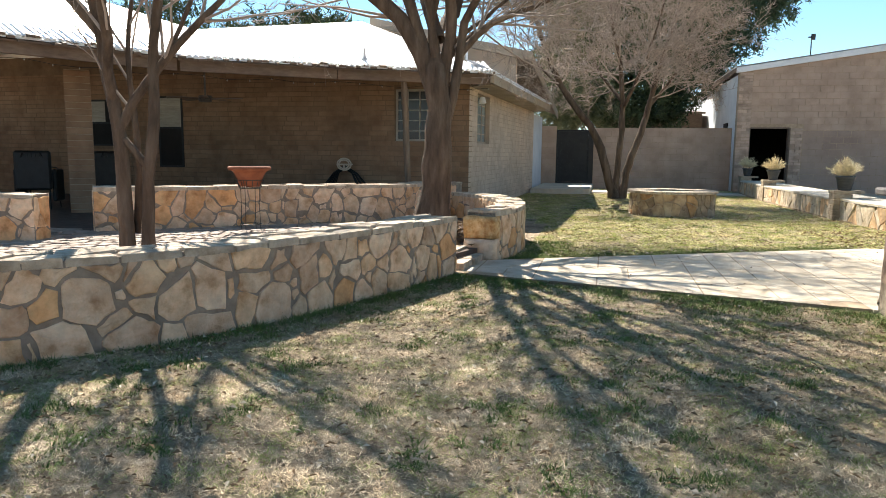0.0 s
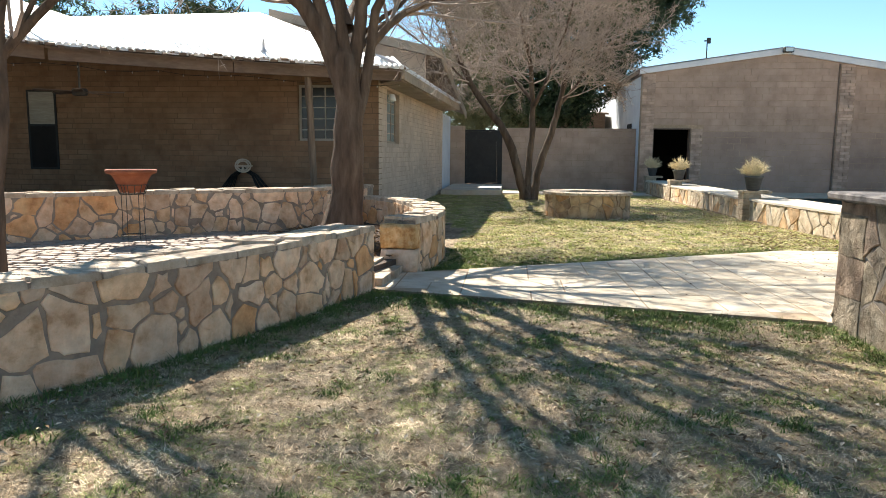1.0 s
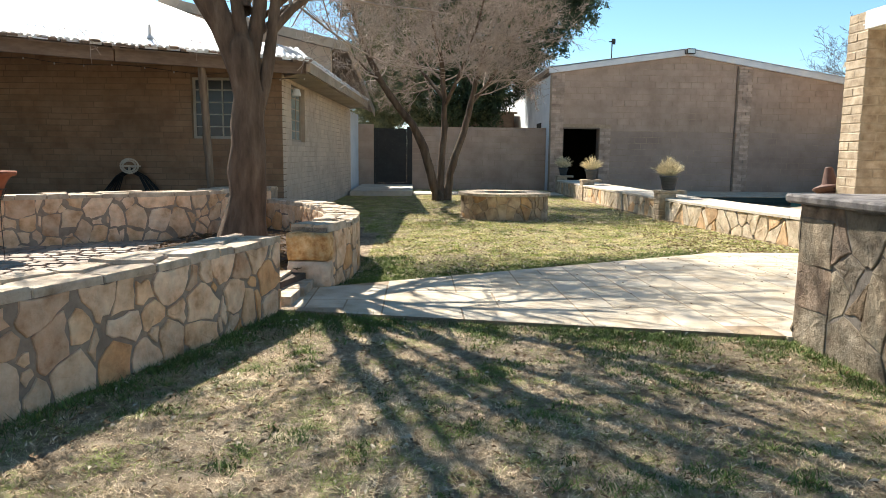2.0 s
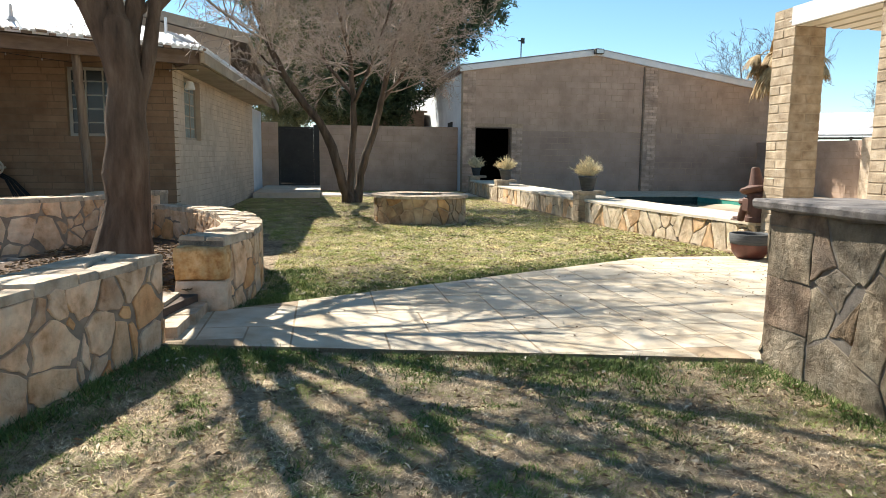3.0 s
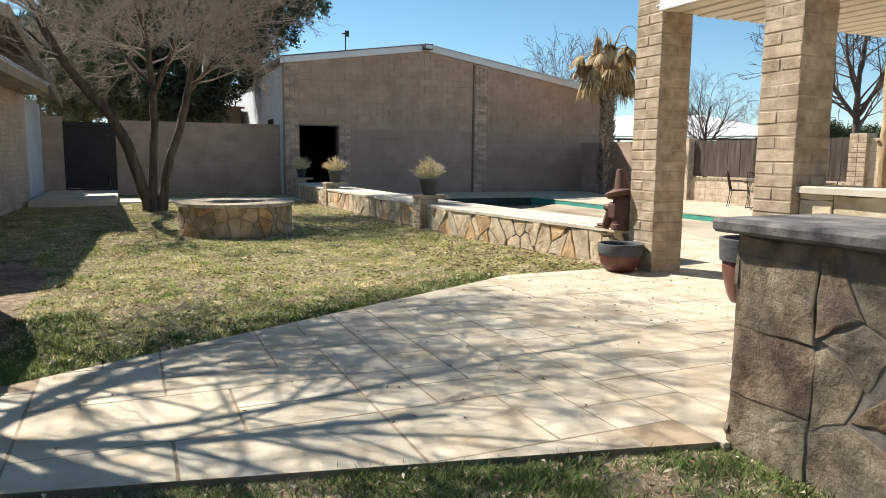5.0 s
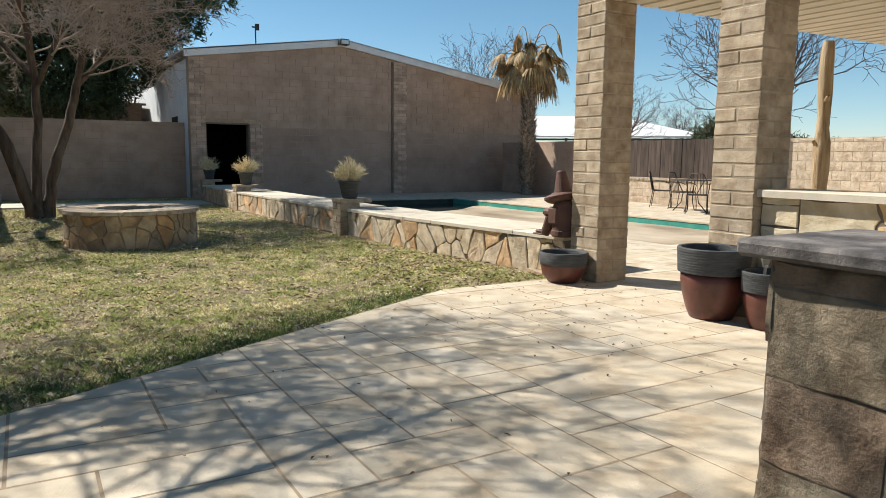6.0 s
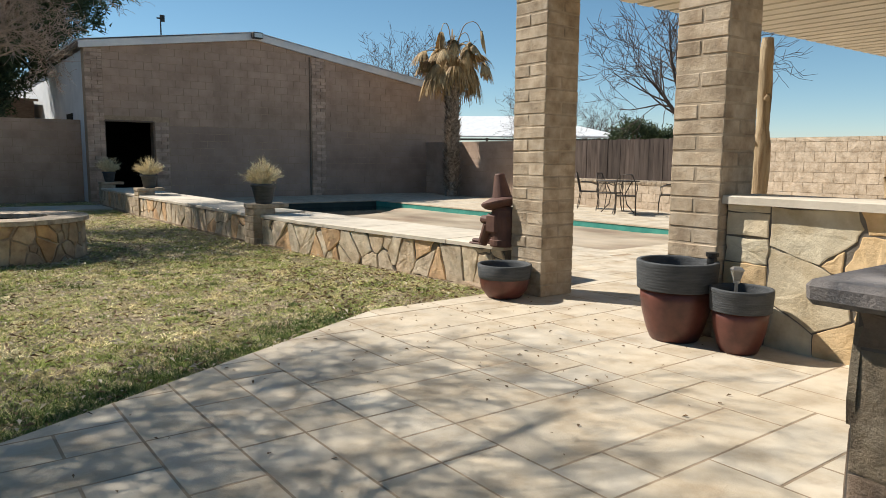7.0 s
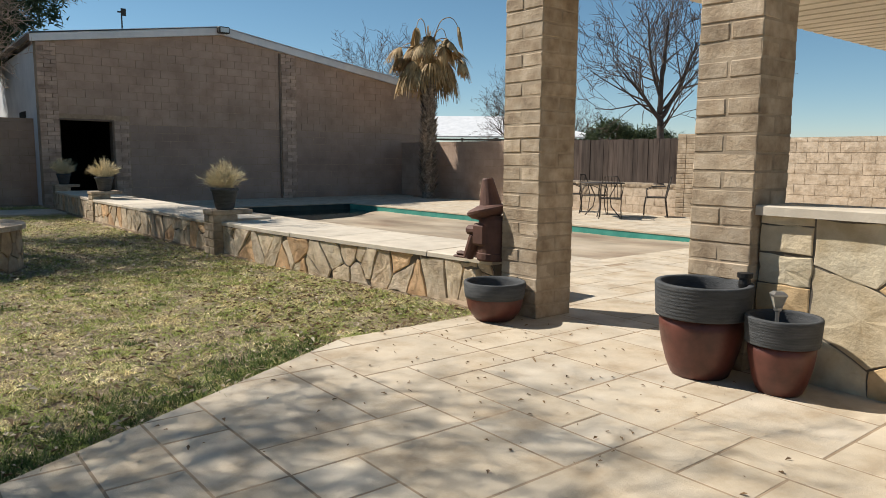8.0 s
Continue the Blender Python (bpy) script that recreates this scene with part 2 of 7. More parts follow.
# darker copy of the teal wall: the deep end's shade is in its colour
dark_tile = material("shade_dark_pool_wall", [(0.012, 0.028, 0.026), (0.03, 0.06, 0.052)], 5, 0.5, 0.1, 40, dirt=0.2)
pool_water = material("dark_pool_water", [(0.018, 0.022, 0.018), (0.03, 0.034, 0.028)], 2, 0.06, 0.06, 9, dirt=0.0, spec=0.5)
leaf_litter = material("dry_brown_leaf", [(0.14, 0.085, 0.045), (0.26, 0.17, 0.09)], 9, 0.9, 0.0, vary=0.35, dirt=0.0, island=True)
glass = material("dim_window_glass", [(0.02, 0.024, 0.026), (0.03, 0.034, 0.036)], 3, 0.2, 0.0, dirt=0.0, spec=0.35)
blind = material("tan_window_blind", [(0.34, 0.32, 0.26), (0.45, 0.42, 0.35)], 6, 0.5, 0.1, 40, stretch=(1, 1, 8))
glass_block = material("pale_glass_block", [(0.2, 0.225, 0.215), (0.31, 0.34, 0.325)], 9, 0.25, 0.4, 30, vary=0.15, dirt=0.0)
steel = material("brushed_steel", [(0.45, 0.44, 0.42), (0.55, 0.54, 0.52)], 20, 0.35, 0.1, 60, metal=0.9)
black_plastic = material("black_plastic", [(0.009, 0.009, 0.009), (0.018, 0.018, 0.018)], 9, 0.5, 0.1, 60)
pale_shed = material("white_stucco", [(0.62, 0.65, 0.68), (0.72, 0.74, 0.76)], 2, 0.85, 0.2, 40, dirt=0.12)


def grass_material(name, low, high, green, dry=((0.3, 0.22, 0.137), (0.475, 0.372, 0.25), (0.63, 0.52, 0.375))):
    """Blades: straw and green by patches, clump by clump lighter or darker, each blade a little different."""
    m = material(name, dry, 2.6, 0.85, 0.0, vary=0.42, dirt=0.3, dirt_scale=1.1, island=True, spec=0.2)
    nt = m.node_tree
    nodes, link = nt.nodes, nt.links.new
    bsdf = nodes["Principled BSDF"]
    was = bsdf.inputs["Base Color"].links[0].from_socket
    geo = nodes.new("ShaderNodeNewGeometry")

    def noise_at(scale, detail):
        n = nodes.new("ShaderNodeTexNoise")
        n.inputs["Scale"].default_value, n.inputs["Detail"].default_value = scale, detail
        link(geo.outputs["Position"], n.inputs["Vector"])
        return n.outputs["Fac"]

    def mixed(kind, fac, p, q):
        x = nodes.new("ShaderNodeMix")
        x.data_type, x.blend_type = "RGBA", kind
        for sock, v in ((x.inputs["Factor"], fac), (x.inputs["A"], p), (x.inputs["B"], q)):
            if isinstance(v, float):
                sock.default_value = v
            elif isinstance(v, tuple):
                sock.default_value = (*v, 1)
            else:
                link(v, sock)
        return x.outputs["Result"]

    def steps(fac, p0, c0, p1, c1):
        r = nodes.new("ShaderNodeValToRGB")
        e = r.color_ramp.elements
        e[0].position, e[0].color, e[1].position, e[1].color = p0, (*c0, 1), p1, (*c1, 1)
        link(fac, r.inputs["Fac"])
        return r.outputs["Color"]

    add = nodes.new("ShaderNodeMath")
    add.operation = "MULTIPLY_ADD"
    add.inputs[1].default_value = 0.3
    link(geo.outputs["Random Per Island"], add.inputs[0])
    link(noise_at(4.2, 8), add.inputs[2])
    col = mixed("MIX", steps(add.outputs[0], low, (0, 0, 0), high, (1, 1, 1)), was, green)
    clump = steps(noise_at(24, 3), 0.34, (0.62, 0.58, 0.5), 0.56, (1.2, 1.2, 1.18))
    link(mixed("MULTIPLY", 1.0, col, clump), bsdf.inputs["Base Color"])
    return m


grass_mat = grass_material("winter_grass", 0.645, 0.74, (0.23, 0.26, 0.085), [(0.4, 0.29, 0.18), (0.64, 0.5, 0.345), (0.82, 0.69, 0.51)])
grass_far = grass_material("greening_grass", 0.56, 0.72, (0.27, 0.32, 0.08), [(0.48, 0.38, 0.18), (0.74, 0.62, 0.34), (0.88, 0.78, 0.5)])
weed_mat = material("green_weed", [(0.075, 0.11, 0.03), (0.17, 0.225, 0.065)], 3, 0.8, 0.0, vary=0.35, dirt=0.0, island=True, spec=0.2)
pale_leaf = material("bleached_dry_leaf", [(0.42, 0.34, 0.24), (0.62, 0.54, 0.42)], 9, 0.9, 0.0, vary=0.3, dirt=0.0, island=True)


# ---- building blocks ----
def mesh_of(name, verts, faces, mat, smooth=False):
    me = bpy.data.meshes.new(name)
    me.from_pydata([tuple(v) for v in verts], [], [tuple(f) for f in faces])
    me.materials.append(mat)
    if smooth:
        me.polygons.foreach_set("use_smooth", [True] * len(me.polygons))
    me.update()
    return me


def child(ob, parent, label=""):
    ob.parent = parent
    if label:
        ob["label"] = label
    return ob


def part(name, bm, mat, parent=None, label="", smooth=False):
    me = bpy.data.meshes.new(name)
    bm.to_mesh(me)
    bm.free()
    me.materials.append(mat)
    if smooth:
        me.polygons.foreach_set("use_smooth", [True] * len(me.polygons))
    ob = new(name, me)
    if parent:
        child(ob, parent, label)
    return ob


def empty(name, m=None):
    ob = new(name)
    ob.empty_display_size = 0.2
    if m is not None:
        ob.matrix_basis = m
    return ob


def box(bm, x0, y0, z0, x1, y1, z1, bevel=0.0):
    m = Matrix.LocRotScale(((x0 + x1) / 2, (y0 + y1) / 2, (z0 + z1) / 2), None, (abs(x1 - x0), abs(y1 - y0), abs(z1 - z0)))
    made = bmesh.ops.create_cube(bm, size=1, matrix=m)["verts"]
    if bevel:
        edges = list({e for v in made for e in v.link_edges})
        bmesh.ops.bevel(bm, geom=edges, offset=bevel, segments=1, affect="EDGES")
    return bm


def boxes(*rows, bevel=0.0):
    bm = bmesh.new()
    for r in rows:
        box(bm, *r, bevel=bevel)
    return bm


def lathe(profile, sides=28, centre=(0, 0)):
    """A turned body from (radius, height) pairs."""
    bm = bmesh.new()
    rings = []
    for r, z in profile:
        if r < 1e-5:
            rings.append([bm.verts.new((centre[0], centre[1], z))])
        else:
            rings.append([bm.verts.new((centre[0] + r * math.cos(a), centre[1] + r * math.sin(a), z)) for a in [2 * math.pi * i / sides for i in range(sides)]])
    for a, b in zip(rings, rings[1:]):
        for i in range(sides):
            j = (i + 1) % sides
            quad = [a[i % len(a)], a[j % len(a)], b[j % len(b)], b[i % len(b)]]
            quad = list(dict.fromkeys(quad))
            if len(quad) > 2:
                bm.faces.new(quad)
    bmesh.ops.recalc_face_normals(bm, faces=bm.faces)
    return bm


def prism(bm, outline, z0, z1):
    """An upright block over a plan outline."""
    low = [bm.verts.new((x, y, z0)) for x, y in outline]
    top = [bm.verts.new((x, y, z1)) for x, y in outline]
    bm.faces.new(top)
    bm.faces.new(low[::-1])
    for i in range(len(low)):
        j = (i + 1) % len(low)
        bm.faces.new((low[i], low[j], top[j], top[i]))
    bmesh.ops.recalc_face_normals(bm, faces=bm.faces)
    return bm


def slab(bm, corners, thick):
    """A sheet of that thickness under the 3D corners."""
    top = [bm.verts.new(c) for c in corners]
    low = [bm.verts.new((c[0], c[1], c[2] - thick)) for c in corners]
    bm.faces.new(top)
    bm.faces.new(low[::-1])
    for i in range(len(top)):
        j = (i + 1) % len(top)
        bm.faces.new((low[i], low[j], top[j], top[i]))
    bmesh.ops.recalc_face_normals(bm, faces=bm.faces)
    return bm


class Tubes:
    """Tapered tubes gathered into one mesh."""

    def __init__(self):
        self.kinds = {}

    def add(self, pts, radii, sides):
        self.kinds.setdefault((len(pts), sides), []).append((pts, radii))

    def mesh(self, name, mat, smooth=True):
        vs, fs, count = [], [], 0
        for (k, sides), tubes in self.kinds.items():
            pts = np.array([np.asarray(t[0], float) for t in tubes])
            radii = np.array([np.asarray(t[1], float) for t in tubes])
            d = np.gradient(pts, axis=1)
            d /= np.linalg.norm(d, axis=2)[..., None] + 1e-9
            ref = np.where((np.abs(d[:, :1] @ np.array([0.31, 0.17, 0.93])) < 0.9)[..., None], [0.31, 0.17, 0.93], [0.9, 0.3, 0.1])
            a = np.cross(d, np.broadcast_to(ref, d.shape))
            a /= np.linalg.norm(a, axis=2)[..., None] + 1e-9
            b = np.cross(d, a)
            ang = 2 * np.pi * np.arange(sides) / sides
            rings = pts[:, :, None] + radii[:, :, None, None] * (np.cos(ang)[:, None] * a[:, :, None] + np.sin(ang)[:, None] * b[:, :, None])
            vs.append(rings.reshape(-1, 3))
            i = np.arange(sides)
            j = (i + 1) % sides
            one = np.concatenate([r * sides + np.stack([i, j, sides + j, sides + i], 1) for r in range(k - 1)])
            fs.append((count + (np.arange(len(tubes)) * k * sides)[:, None, None] + one).reshape(-1, 4))
            count += len(tubes) * k * sides
        v, f = np.concatenate(vs), np.concatenate(fs)
        me = bpy.data.meshes.new(name)
        me.vertices.add(len(v))
        me.vertices.foreach_set("co", v.ravel())
        me.loops.add(f.size)
        me.loops.foreach_set("vertex_index", f.ravel().astype(np.int32))
        me.polygons.add(len(f))
        me.polygons.foreach_set("loop_start", np.arange(0, f.size, 4, dtype=np.int32))
        me.polygons.foreach_set("use_smooth", np.full(len(f), smooth))
        me.materials.append(mat)
        me.update()
        me.validate()
        return me


def tri_mesh(name, tris, mat):
    """One mesh of loose triangles, from an array of (n, 3, 3)."""
    tris = np.asarray(tris, np.float32)
    n = len(tris)
    me = bpy.data.meshes.new(name)
    me.vertices.add(3 * n)
    me.vertices.foreach_set("co", tris.ravel())
    me.loops.add(3 * n)
    me.loops.foreach_set("vertex_index", np.arange(3 * n, dtype=np.int32))
    me.polygons.add(n)
    me.polygons.foreach_set("loop_start", np.arange(0, 3 * n, 3, dtype=np.int32))
    me.materials.append(mat)
    me.update()
    return me


def cut(poly, p, n):
    """The part of a convex polygon on the side of p against n."""
    out = []
    for a, b in zip(poly, poly[1:] + poly[:1]):
        da, db = (a[0] - p[0]) * n[0] + (a[1] - p[1]) * n[1], (b[0] - p[0]) * n[0] + (b[1] - p[1]) * n[1]
        if da <= 0:
            out.append(a)
        if da * db < 0:
            s = da / (da - db)
            out.append((a[0] + s * (b[0] - a[0]), a[1] + s * (b[1] - a[1])))
    return out


def flag_cells(length, height, size, gap, rng, tall=1.0, mixed=0.2):
    """Irregular flagstones over a strip: convex cells of mixed size with a joint all round."""
    nu, nv = max(1, round(length / size)), max(1, round(height / (size * tall)))
    pts, weight = [], []
    for i in range(nu):
        for j in range(nv):
            if rng.random() < 0.12 and nu > 3:
                continue
            pts.append(((i + 0.5 + rng.uniform(-0.44, 0.44)) * length / nu, (j + 0.5 + 0.3 * (i % 2) - 0.15 + rng.uniform(-0.4, 0.4)) * height / nv))
            weight.append(rng.uniform(-mixed, mixed) * size * size)
            if rng.random() < 0.16 + 0.5 * (mixed - 0.2):
                pts.append(((i + rng.random()) * length / nu, (j + rng.random()) * height / nv))
                weight.append(rng.uniform(-mixed, 0) * size * size)
    cells = []

    def cell(i, a, g):
        poly = [(gap * 0.4, 0.0), (length - gap * 0.4, 0.0), (length - gap * 0.4, height - gap * 0.4), (gap * 0.4, height - gap * 0.4)]
        for k, b in enumerate(pts):
            dx, dy = b[0] - a[0], b[1] - a[1]
            d = math.hypot(dx, dy)
            if k == i or d > 3 * size or d < 1e-6 or not poly:
                continue
            turn = 0.22 * math.sin(7.0 * (a[0] + b[0]) + 11.0 * (a[1] + b[1]))
            n = (dx / d * math.cos(turn) - dy / d * math.sin(turn), dx / d * math.sin(turn) + dy / d * math.cos(turn))
            reach = min(max(d / 2 + (weight[i] - weight[k]) / (2 * d), 0.2 * d), 0.8 * d)
            poly = cut(poly, (a[0] + dx / d * reach - n[0] * g / 2, a[1] + dy / d * reach - n[1] * g / 2), n)
        return poly

    centres = []
    for i, a in enumerate(pts):
        poly = cell(i, a, 0.0)
        c = (sum(p[0] for p in poly) / len(poly), sum(p[1] for p in poly) / len(poly)) if len(poly) > 2 else a
        centres.append((a[0] + 0.35 * (c[0] - a[0]), a[1] + 0.35 * (c[1] - a[1])))
    pts = centres
    for i, a in enumerate(pts):
        poly = cell(i, a, gap * rng.uniform(0.6, 1.4))
        if len(poly) > 2:
            area = abs(sum(p[0] * q[1] - q[0] * p[1] for p, q in zip(poly, poly[1:] + poly[:1]))) / 2
            if area > 0.0016:
                cells.append(poly)
    return cells


def chipped(poly, rng, share=0.5):
    """The outline with one or two of its corners knocked off."""
    for _ in range(2):
        if rng.random() > share or len(poly) < 3:
            continue
        n = len(poly)
        c = (sum(p[0] for p in poly) / n, sum(p[1] for p in poly) / n)
        v = rng.choice(poly)
        d = math.hypot(v[0] - c[0], v[1] - c[1])
        if d < 0.03:
            continue
        a = math.atan2(v[1] - c[1], v[0] - c[0]) + rng.uniform(-0.5, 0.5)
        f = rng.uniform(0.62, 0.9) * d
        poly = cut(poly, (c[0] + math.cos(a) * f, c[1] + math.sin(a) * f), (math.cos(a), math.sin(a)))
    return poly


def stone_from(poly, place, proud, rng, name, mat, rough=0.012, round_in=0.006):
    """One stone: a broken outline, a worn edge and an uneven split face. place(u, v, d) gives the point d out of the wall."""
    ring = []
    for a, b in zip(poly, poly[1:] + poly[:1]):
        L = math.hypot(b[0] - a[0], b[1] - a[1])
        if L < 0.004:
            continue
        k = 1 if L < 0.06 else 2 if L < 0.16 else 4
        bow = rng.uniform(-0.6, 0.6) * rough
        nx, ny = (b[1] - a[1]) / L, (a[0] - b[0]) / L
        for s in range(k):
            f = (s + (rng.uniform(-0.25, 0.25) if s else 0)) / k
            o = bow * 4 * f * (1 - f) + (rng.uniform(-0.5, 0.5) * rough if s else 0)
            ring.append((a[0] + f * (b[0] - a[0]) + nx * o, a[1] + f * (b[1] - a[1]) + ny * o))
    cu, cv = sum(p[0] for p in ring) / len(ring), sum(p[1] for p in ring) / len(ring)
    tilt = (rng.uniform(-0.035, 0.035), rng.uniform(-0.035, 0.035))
    verts, n = [], len(ring)

    def shrink(p, by):
        d = math.hypot(p[0] - cu, p[1] - cv)
        s = max(0.3, 1 - by / d) if d > 1e-6 else 1
        return cu + (p[0] - cu) * s, cv + (p[1] - cv) * s

    for depth, inset in ((-0.01, 0.0), (proud * 0.7, 0.001), (proud, round_in)):
        for p in ring:
            q = shrink(p, inset * (rng.uniform(0.6, 1.8) if depth == proud else 1))
            d = depth + (tilt[0] * (q[0] - cu) + tilt[1] * (q[1] - cv) if depth > 0 else 0)
            verts.append(place(q[0], max(q[1], 0.0), max(d, 0.002) if depth > 0 else d))
    inner = len(verts)
    for p in ring:
        q = shrink(p, rng.uniform(0.35, 0.55) * math.hypot(p[0] - cu, p[1] - cv))
        verts.append(place(q[0], max(q[1], 0.0), max(0.002, proud + tilt[0] * (q[0] - cu) + tilt[1] * (q[1] - cv) + rng.uniform(-0.0025, 0.0035))))
    verts.append(place(cu, cv, proud + rng.uniform(-0.002, 0.003)))
    faces = []
    for r in range(3):
        for i in range(n):
            j = (i + 1) % n
            faces.append((r * n + i, r * n + j, (r + 1) * n + j, (r + 1) * n + i))
    for i in range(n):
        faces.append((inner + i, inner + (i + 1) % n, inner + n))
    return new(name, mesh_of(name, verts, faces, mat))


def smooth_path(pts, step=0.12):
    """Even steps along a soft curve through the plan points."""
    pts = [np.array(p, float) for p in pts]
    ext = [2 * pts[0] - pts[1], *pts, 2 * pts[-1] - pts[-2]]
    out = []
    for a, b, c, d in zip(ext, ext[1:], ext[2:], ext[3:]):
        for s in np.linspace(0, 1, 24, endpoint=False):
            out.append(0.5 * ((2 * b) + (c - a) * s + (2 * a - 5 * b + 4 * c - d) * s**2 + (3 * b - a - 3 * c + d) * s**3))
    out.append(pts[-1])
    out = np.array(out)
    run = np.concatenate([[0], np.cumsum(np.linalg.norm(np.diff(out, axis=0), axis=1))])
    k = max(2, int(run[-1] / step) + 1)
    u = np.linspace(0, run[-1], k)
    return np.stack([np.interp(u, run, out[:, 0]), np.interp(u, run, out[:, 1])], 1)


class Line:
    """A plan curve: the point at u metres along it, and its left-hand normal."""

    def __init__(self, pts):
        self.p = np.asarray(pts, float)
        self.u = np.concatenate([[0], np.cumsum(np.linalg.norm(np.diff(self.p, axis=0), axis=1))])
        self.length = self.u[-1]
        t = np.gradient(self.p, axis=0)
        t /= np.linalg.norm(t, axis=1)[:, None]
        self.n = np.stack([-t[:, 1], t[:, 0]], 1)

    def at(self, u, off=0.0):
        x, y = np.interp(u, self.u, self.p[:, 0]), np.interp(u, self.u, self.p[:, 1])
        a, b = np.interp(u, self.u, self.n[:, 0]), np.interp(u, self.u, self.n[:, 1])
        return x + a * off, y + b * off


def stone_wall(name, pts, thick, height, label, seed, size=0.3, mat=None, sides="lr", ends="", cap=0.045, gap=0.03, proud=0.022,
               cap_mat=None, cap_over=0.02, cap_len=(0.35, 0.7), tall=0.85, straight=False, group="", rough=0.012, cap_wave=0.01, flags=0.0, chips=0.0, bed=None, mixed=0.2, lead=0.0):
    """A mortared flagstone wall along a plan curve (its middle line): core, stones on its faces, capstones. l and r: faces with stones."""
    rng = random.Random(seed)
    mat, cap_mat = mat or stone, cap_mat or cap_stone
    line = Line(pts if straight else smooth_path(pts))
    body = height - cap
    h = thick / 2
    verts, faces = [], []
    k = len(line.p)
    for i in range(k):
        (nx, ny), (x, y) = line.n[i], line.p[i]
        top = body + (0.55 * cap if flags else 0)
        for off, z in ((h, 0), (h, top), (-h, top), (-h, 0)):
            verts.append((x + nx * off, y + ny * off, z))
    for i in range(k - 1):
        for a in range(4):
            b = (a + 1) % 4
            faces.append((4 * i + a, 4 * i + b, 4 * i + 4 + b, 4 * i + 4 + a))
    faces += [(0, 3, 2, 1), (4 * k - 4, 4 * k - 3, 4 * k - 2, 4 * k - 1)]
    wall = tagged(new(name, mesh_of(name, verts, faces, bed or wall_mortar)), label, "stone wall", group, "structure")
    for side in sides:
        sign = 1 if side == "l" else -1
        cells = [[(u + lead, v) for u, v in poly] for poly in flag_cells(line.length - lead, body, size, gap, rng, tall, mixed)]
        z = 0.0
        while lead and z < body - 0.05:  # squared stones in courses next to the pillar
            high = min(rng.uniform(0.13, 0.24) * (1.3 if lead > 0.35 else 1), body - z)
            split = rng.choice((0.0, 0.0, 0.5) if lead < 0.35 else (0.0, 0.45, 0.6)) * lead
            for u0, u1 in ((0.0, split), (split, lead)):
                if u1 > u0:
                    cells.append([(u0 + gap / 2, z + gap / 2), (u1 - gap / 2, z + gap / 2), (u1 - gap / 2, z + high - gap / 2), (u0 + gap / 2, z + high - gap / 2)])
            z += high
        for poly in cells:
            def place(u, v, d, sign=sign):
                x, y = line.at(u, sign * (h + d))
                return x, y, v
            poly = chipped(poly, rng, chips) if chips else poly
            if len(poly) > 2:
                child(stone_from(poly, place, proud * rng.uniform(0.6, 1.4), rng, "stone", mat, rough), wall)
    for end in ends:
        u0 = 0.0 if end == "a" else line.length
        x0, y0 = line.at(u0, -h)
        x1, y1 = line.at(u0, h)
        wx, wy = (x1 - x0) / thick, (y1 - y0) / thick
        out = (-wy, wx) if end == "b" else (wy, -wx)
        tx, ty = line.at(line.length / 2)
        if (x0 + out[0] - tx) ** 2 + (y0 + out[1] - ty) ** 2 < (x0 - out[0] - tx) ** 2 + (y0 - out[1] - ty) ** 2:
            out = (-out[0], -out[1])
        for poly in flag_cells(thick, body, size, gap, rng, tall, mixed):
            def place(u, v, d):
                return x0 + wx * u + out[0] * d, y0 + wy * u + out[1] * d, v
            child(stone_from(poly, place, proud, rng, "stone", mat, rough), wall)
    if flags:
        wide = thick + 2 * cap_over
        for poly in flag_cells(line.length + 0.02, wide, flags, 0.014, rng, 0.8):
            def place(u, v, d):
                x, y = line.at(min(max(u - 0.01, 0), line.length), v - wide / 2)
                return x, y, body + d
            if len(poly) > 2:
                child(stone_from(poly, place, cap * rng.uniform(0.75, 1.25), rng, "capstone", cap_mat, 0.014), wall)
    u = -0.01
    while cap and not flags and u < line.length:
        L = rng.uniform(*cap_len)
        if line.length - u - L < cap_len[0] * 0.6:
            L = line.length - u + 0.01
        g = 0.004
        n = max(2, int(L / 0.15))
        o1, o2, dz = h + cap_over + rng.uniform(-cap_wave, cap_wave), h + cap_over + rng.uniform(-cap_wave, cap_wave), rng.uniform(-0.5, 0.5) * cap_wave
        verts, faces = [], []
        for i in range(n + 1):
            w = u + g + (L - 2 * g) * i / n
            cx, cy = line.at(min(max(w, 0), line.length))
            a, b = line.at(min(max(w, 0), line.length), 1.0)
            nx, ny = a - cx, b - cy
            over = w if w < 0 else max(0, w - line.length)
            cx, cy = cx + ny * over, cy - nx * over
            e1, e2 = o1 + rng.uniform(-1, 1) * cap_wave * 0.6, o2 + rng.uniform(-1, 1) * cap_wave * 0.6
            for off, z in ((e1, body), (e1, height - 0.008 + dz), (e1 - 0.012, height + dz), (-e2 + 0.012, height + dz), (-e2, height - 0.008 + dz), (-e2, body)):
                verts.append((cx + nx * off, cy + ny * off, z))
        for i in range(n):
            for a in range(6):
                b = (a + 1) % 6
                faces.append((6 * i + a, 6 * i + b, 6 * i + 6 + b, 6 * i + 6 + a))
        faces += [(0, 5, 4, 3, 2, 1), tuple(6 * n + i for i in range(6))]
        child(new("capstone", mesh_of("capstone", verts, faces, cap_mat)), wall)
        u += L
    return wall


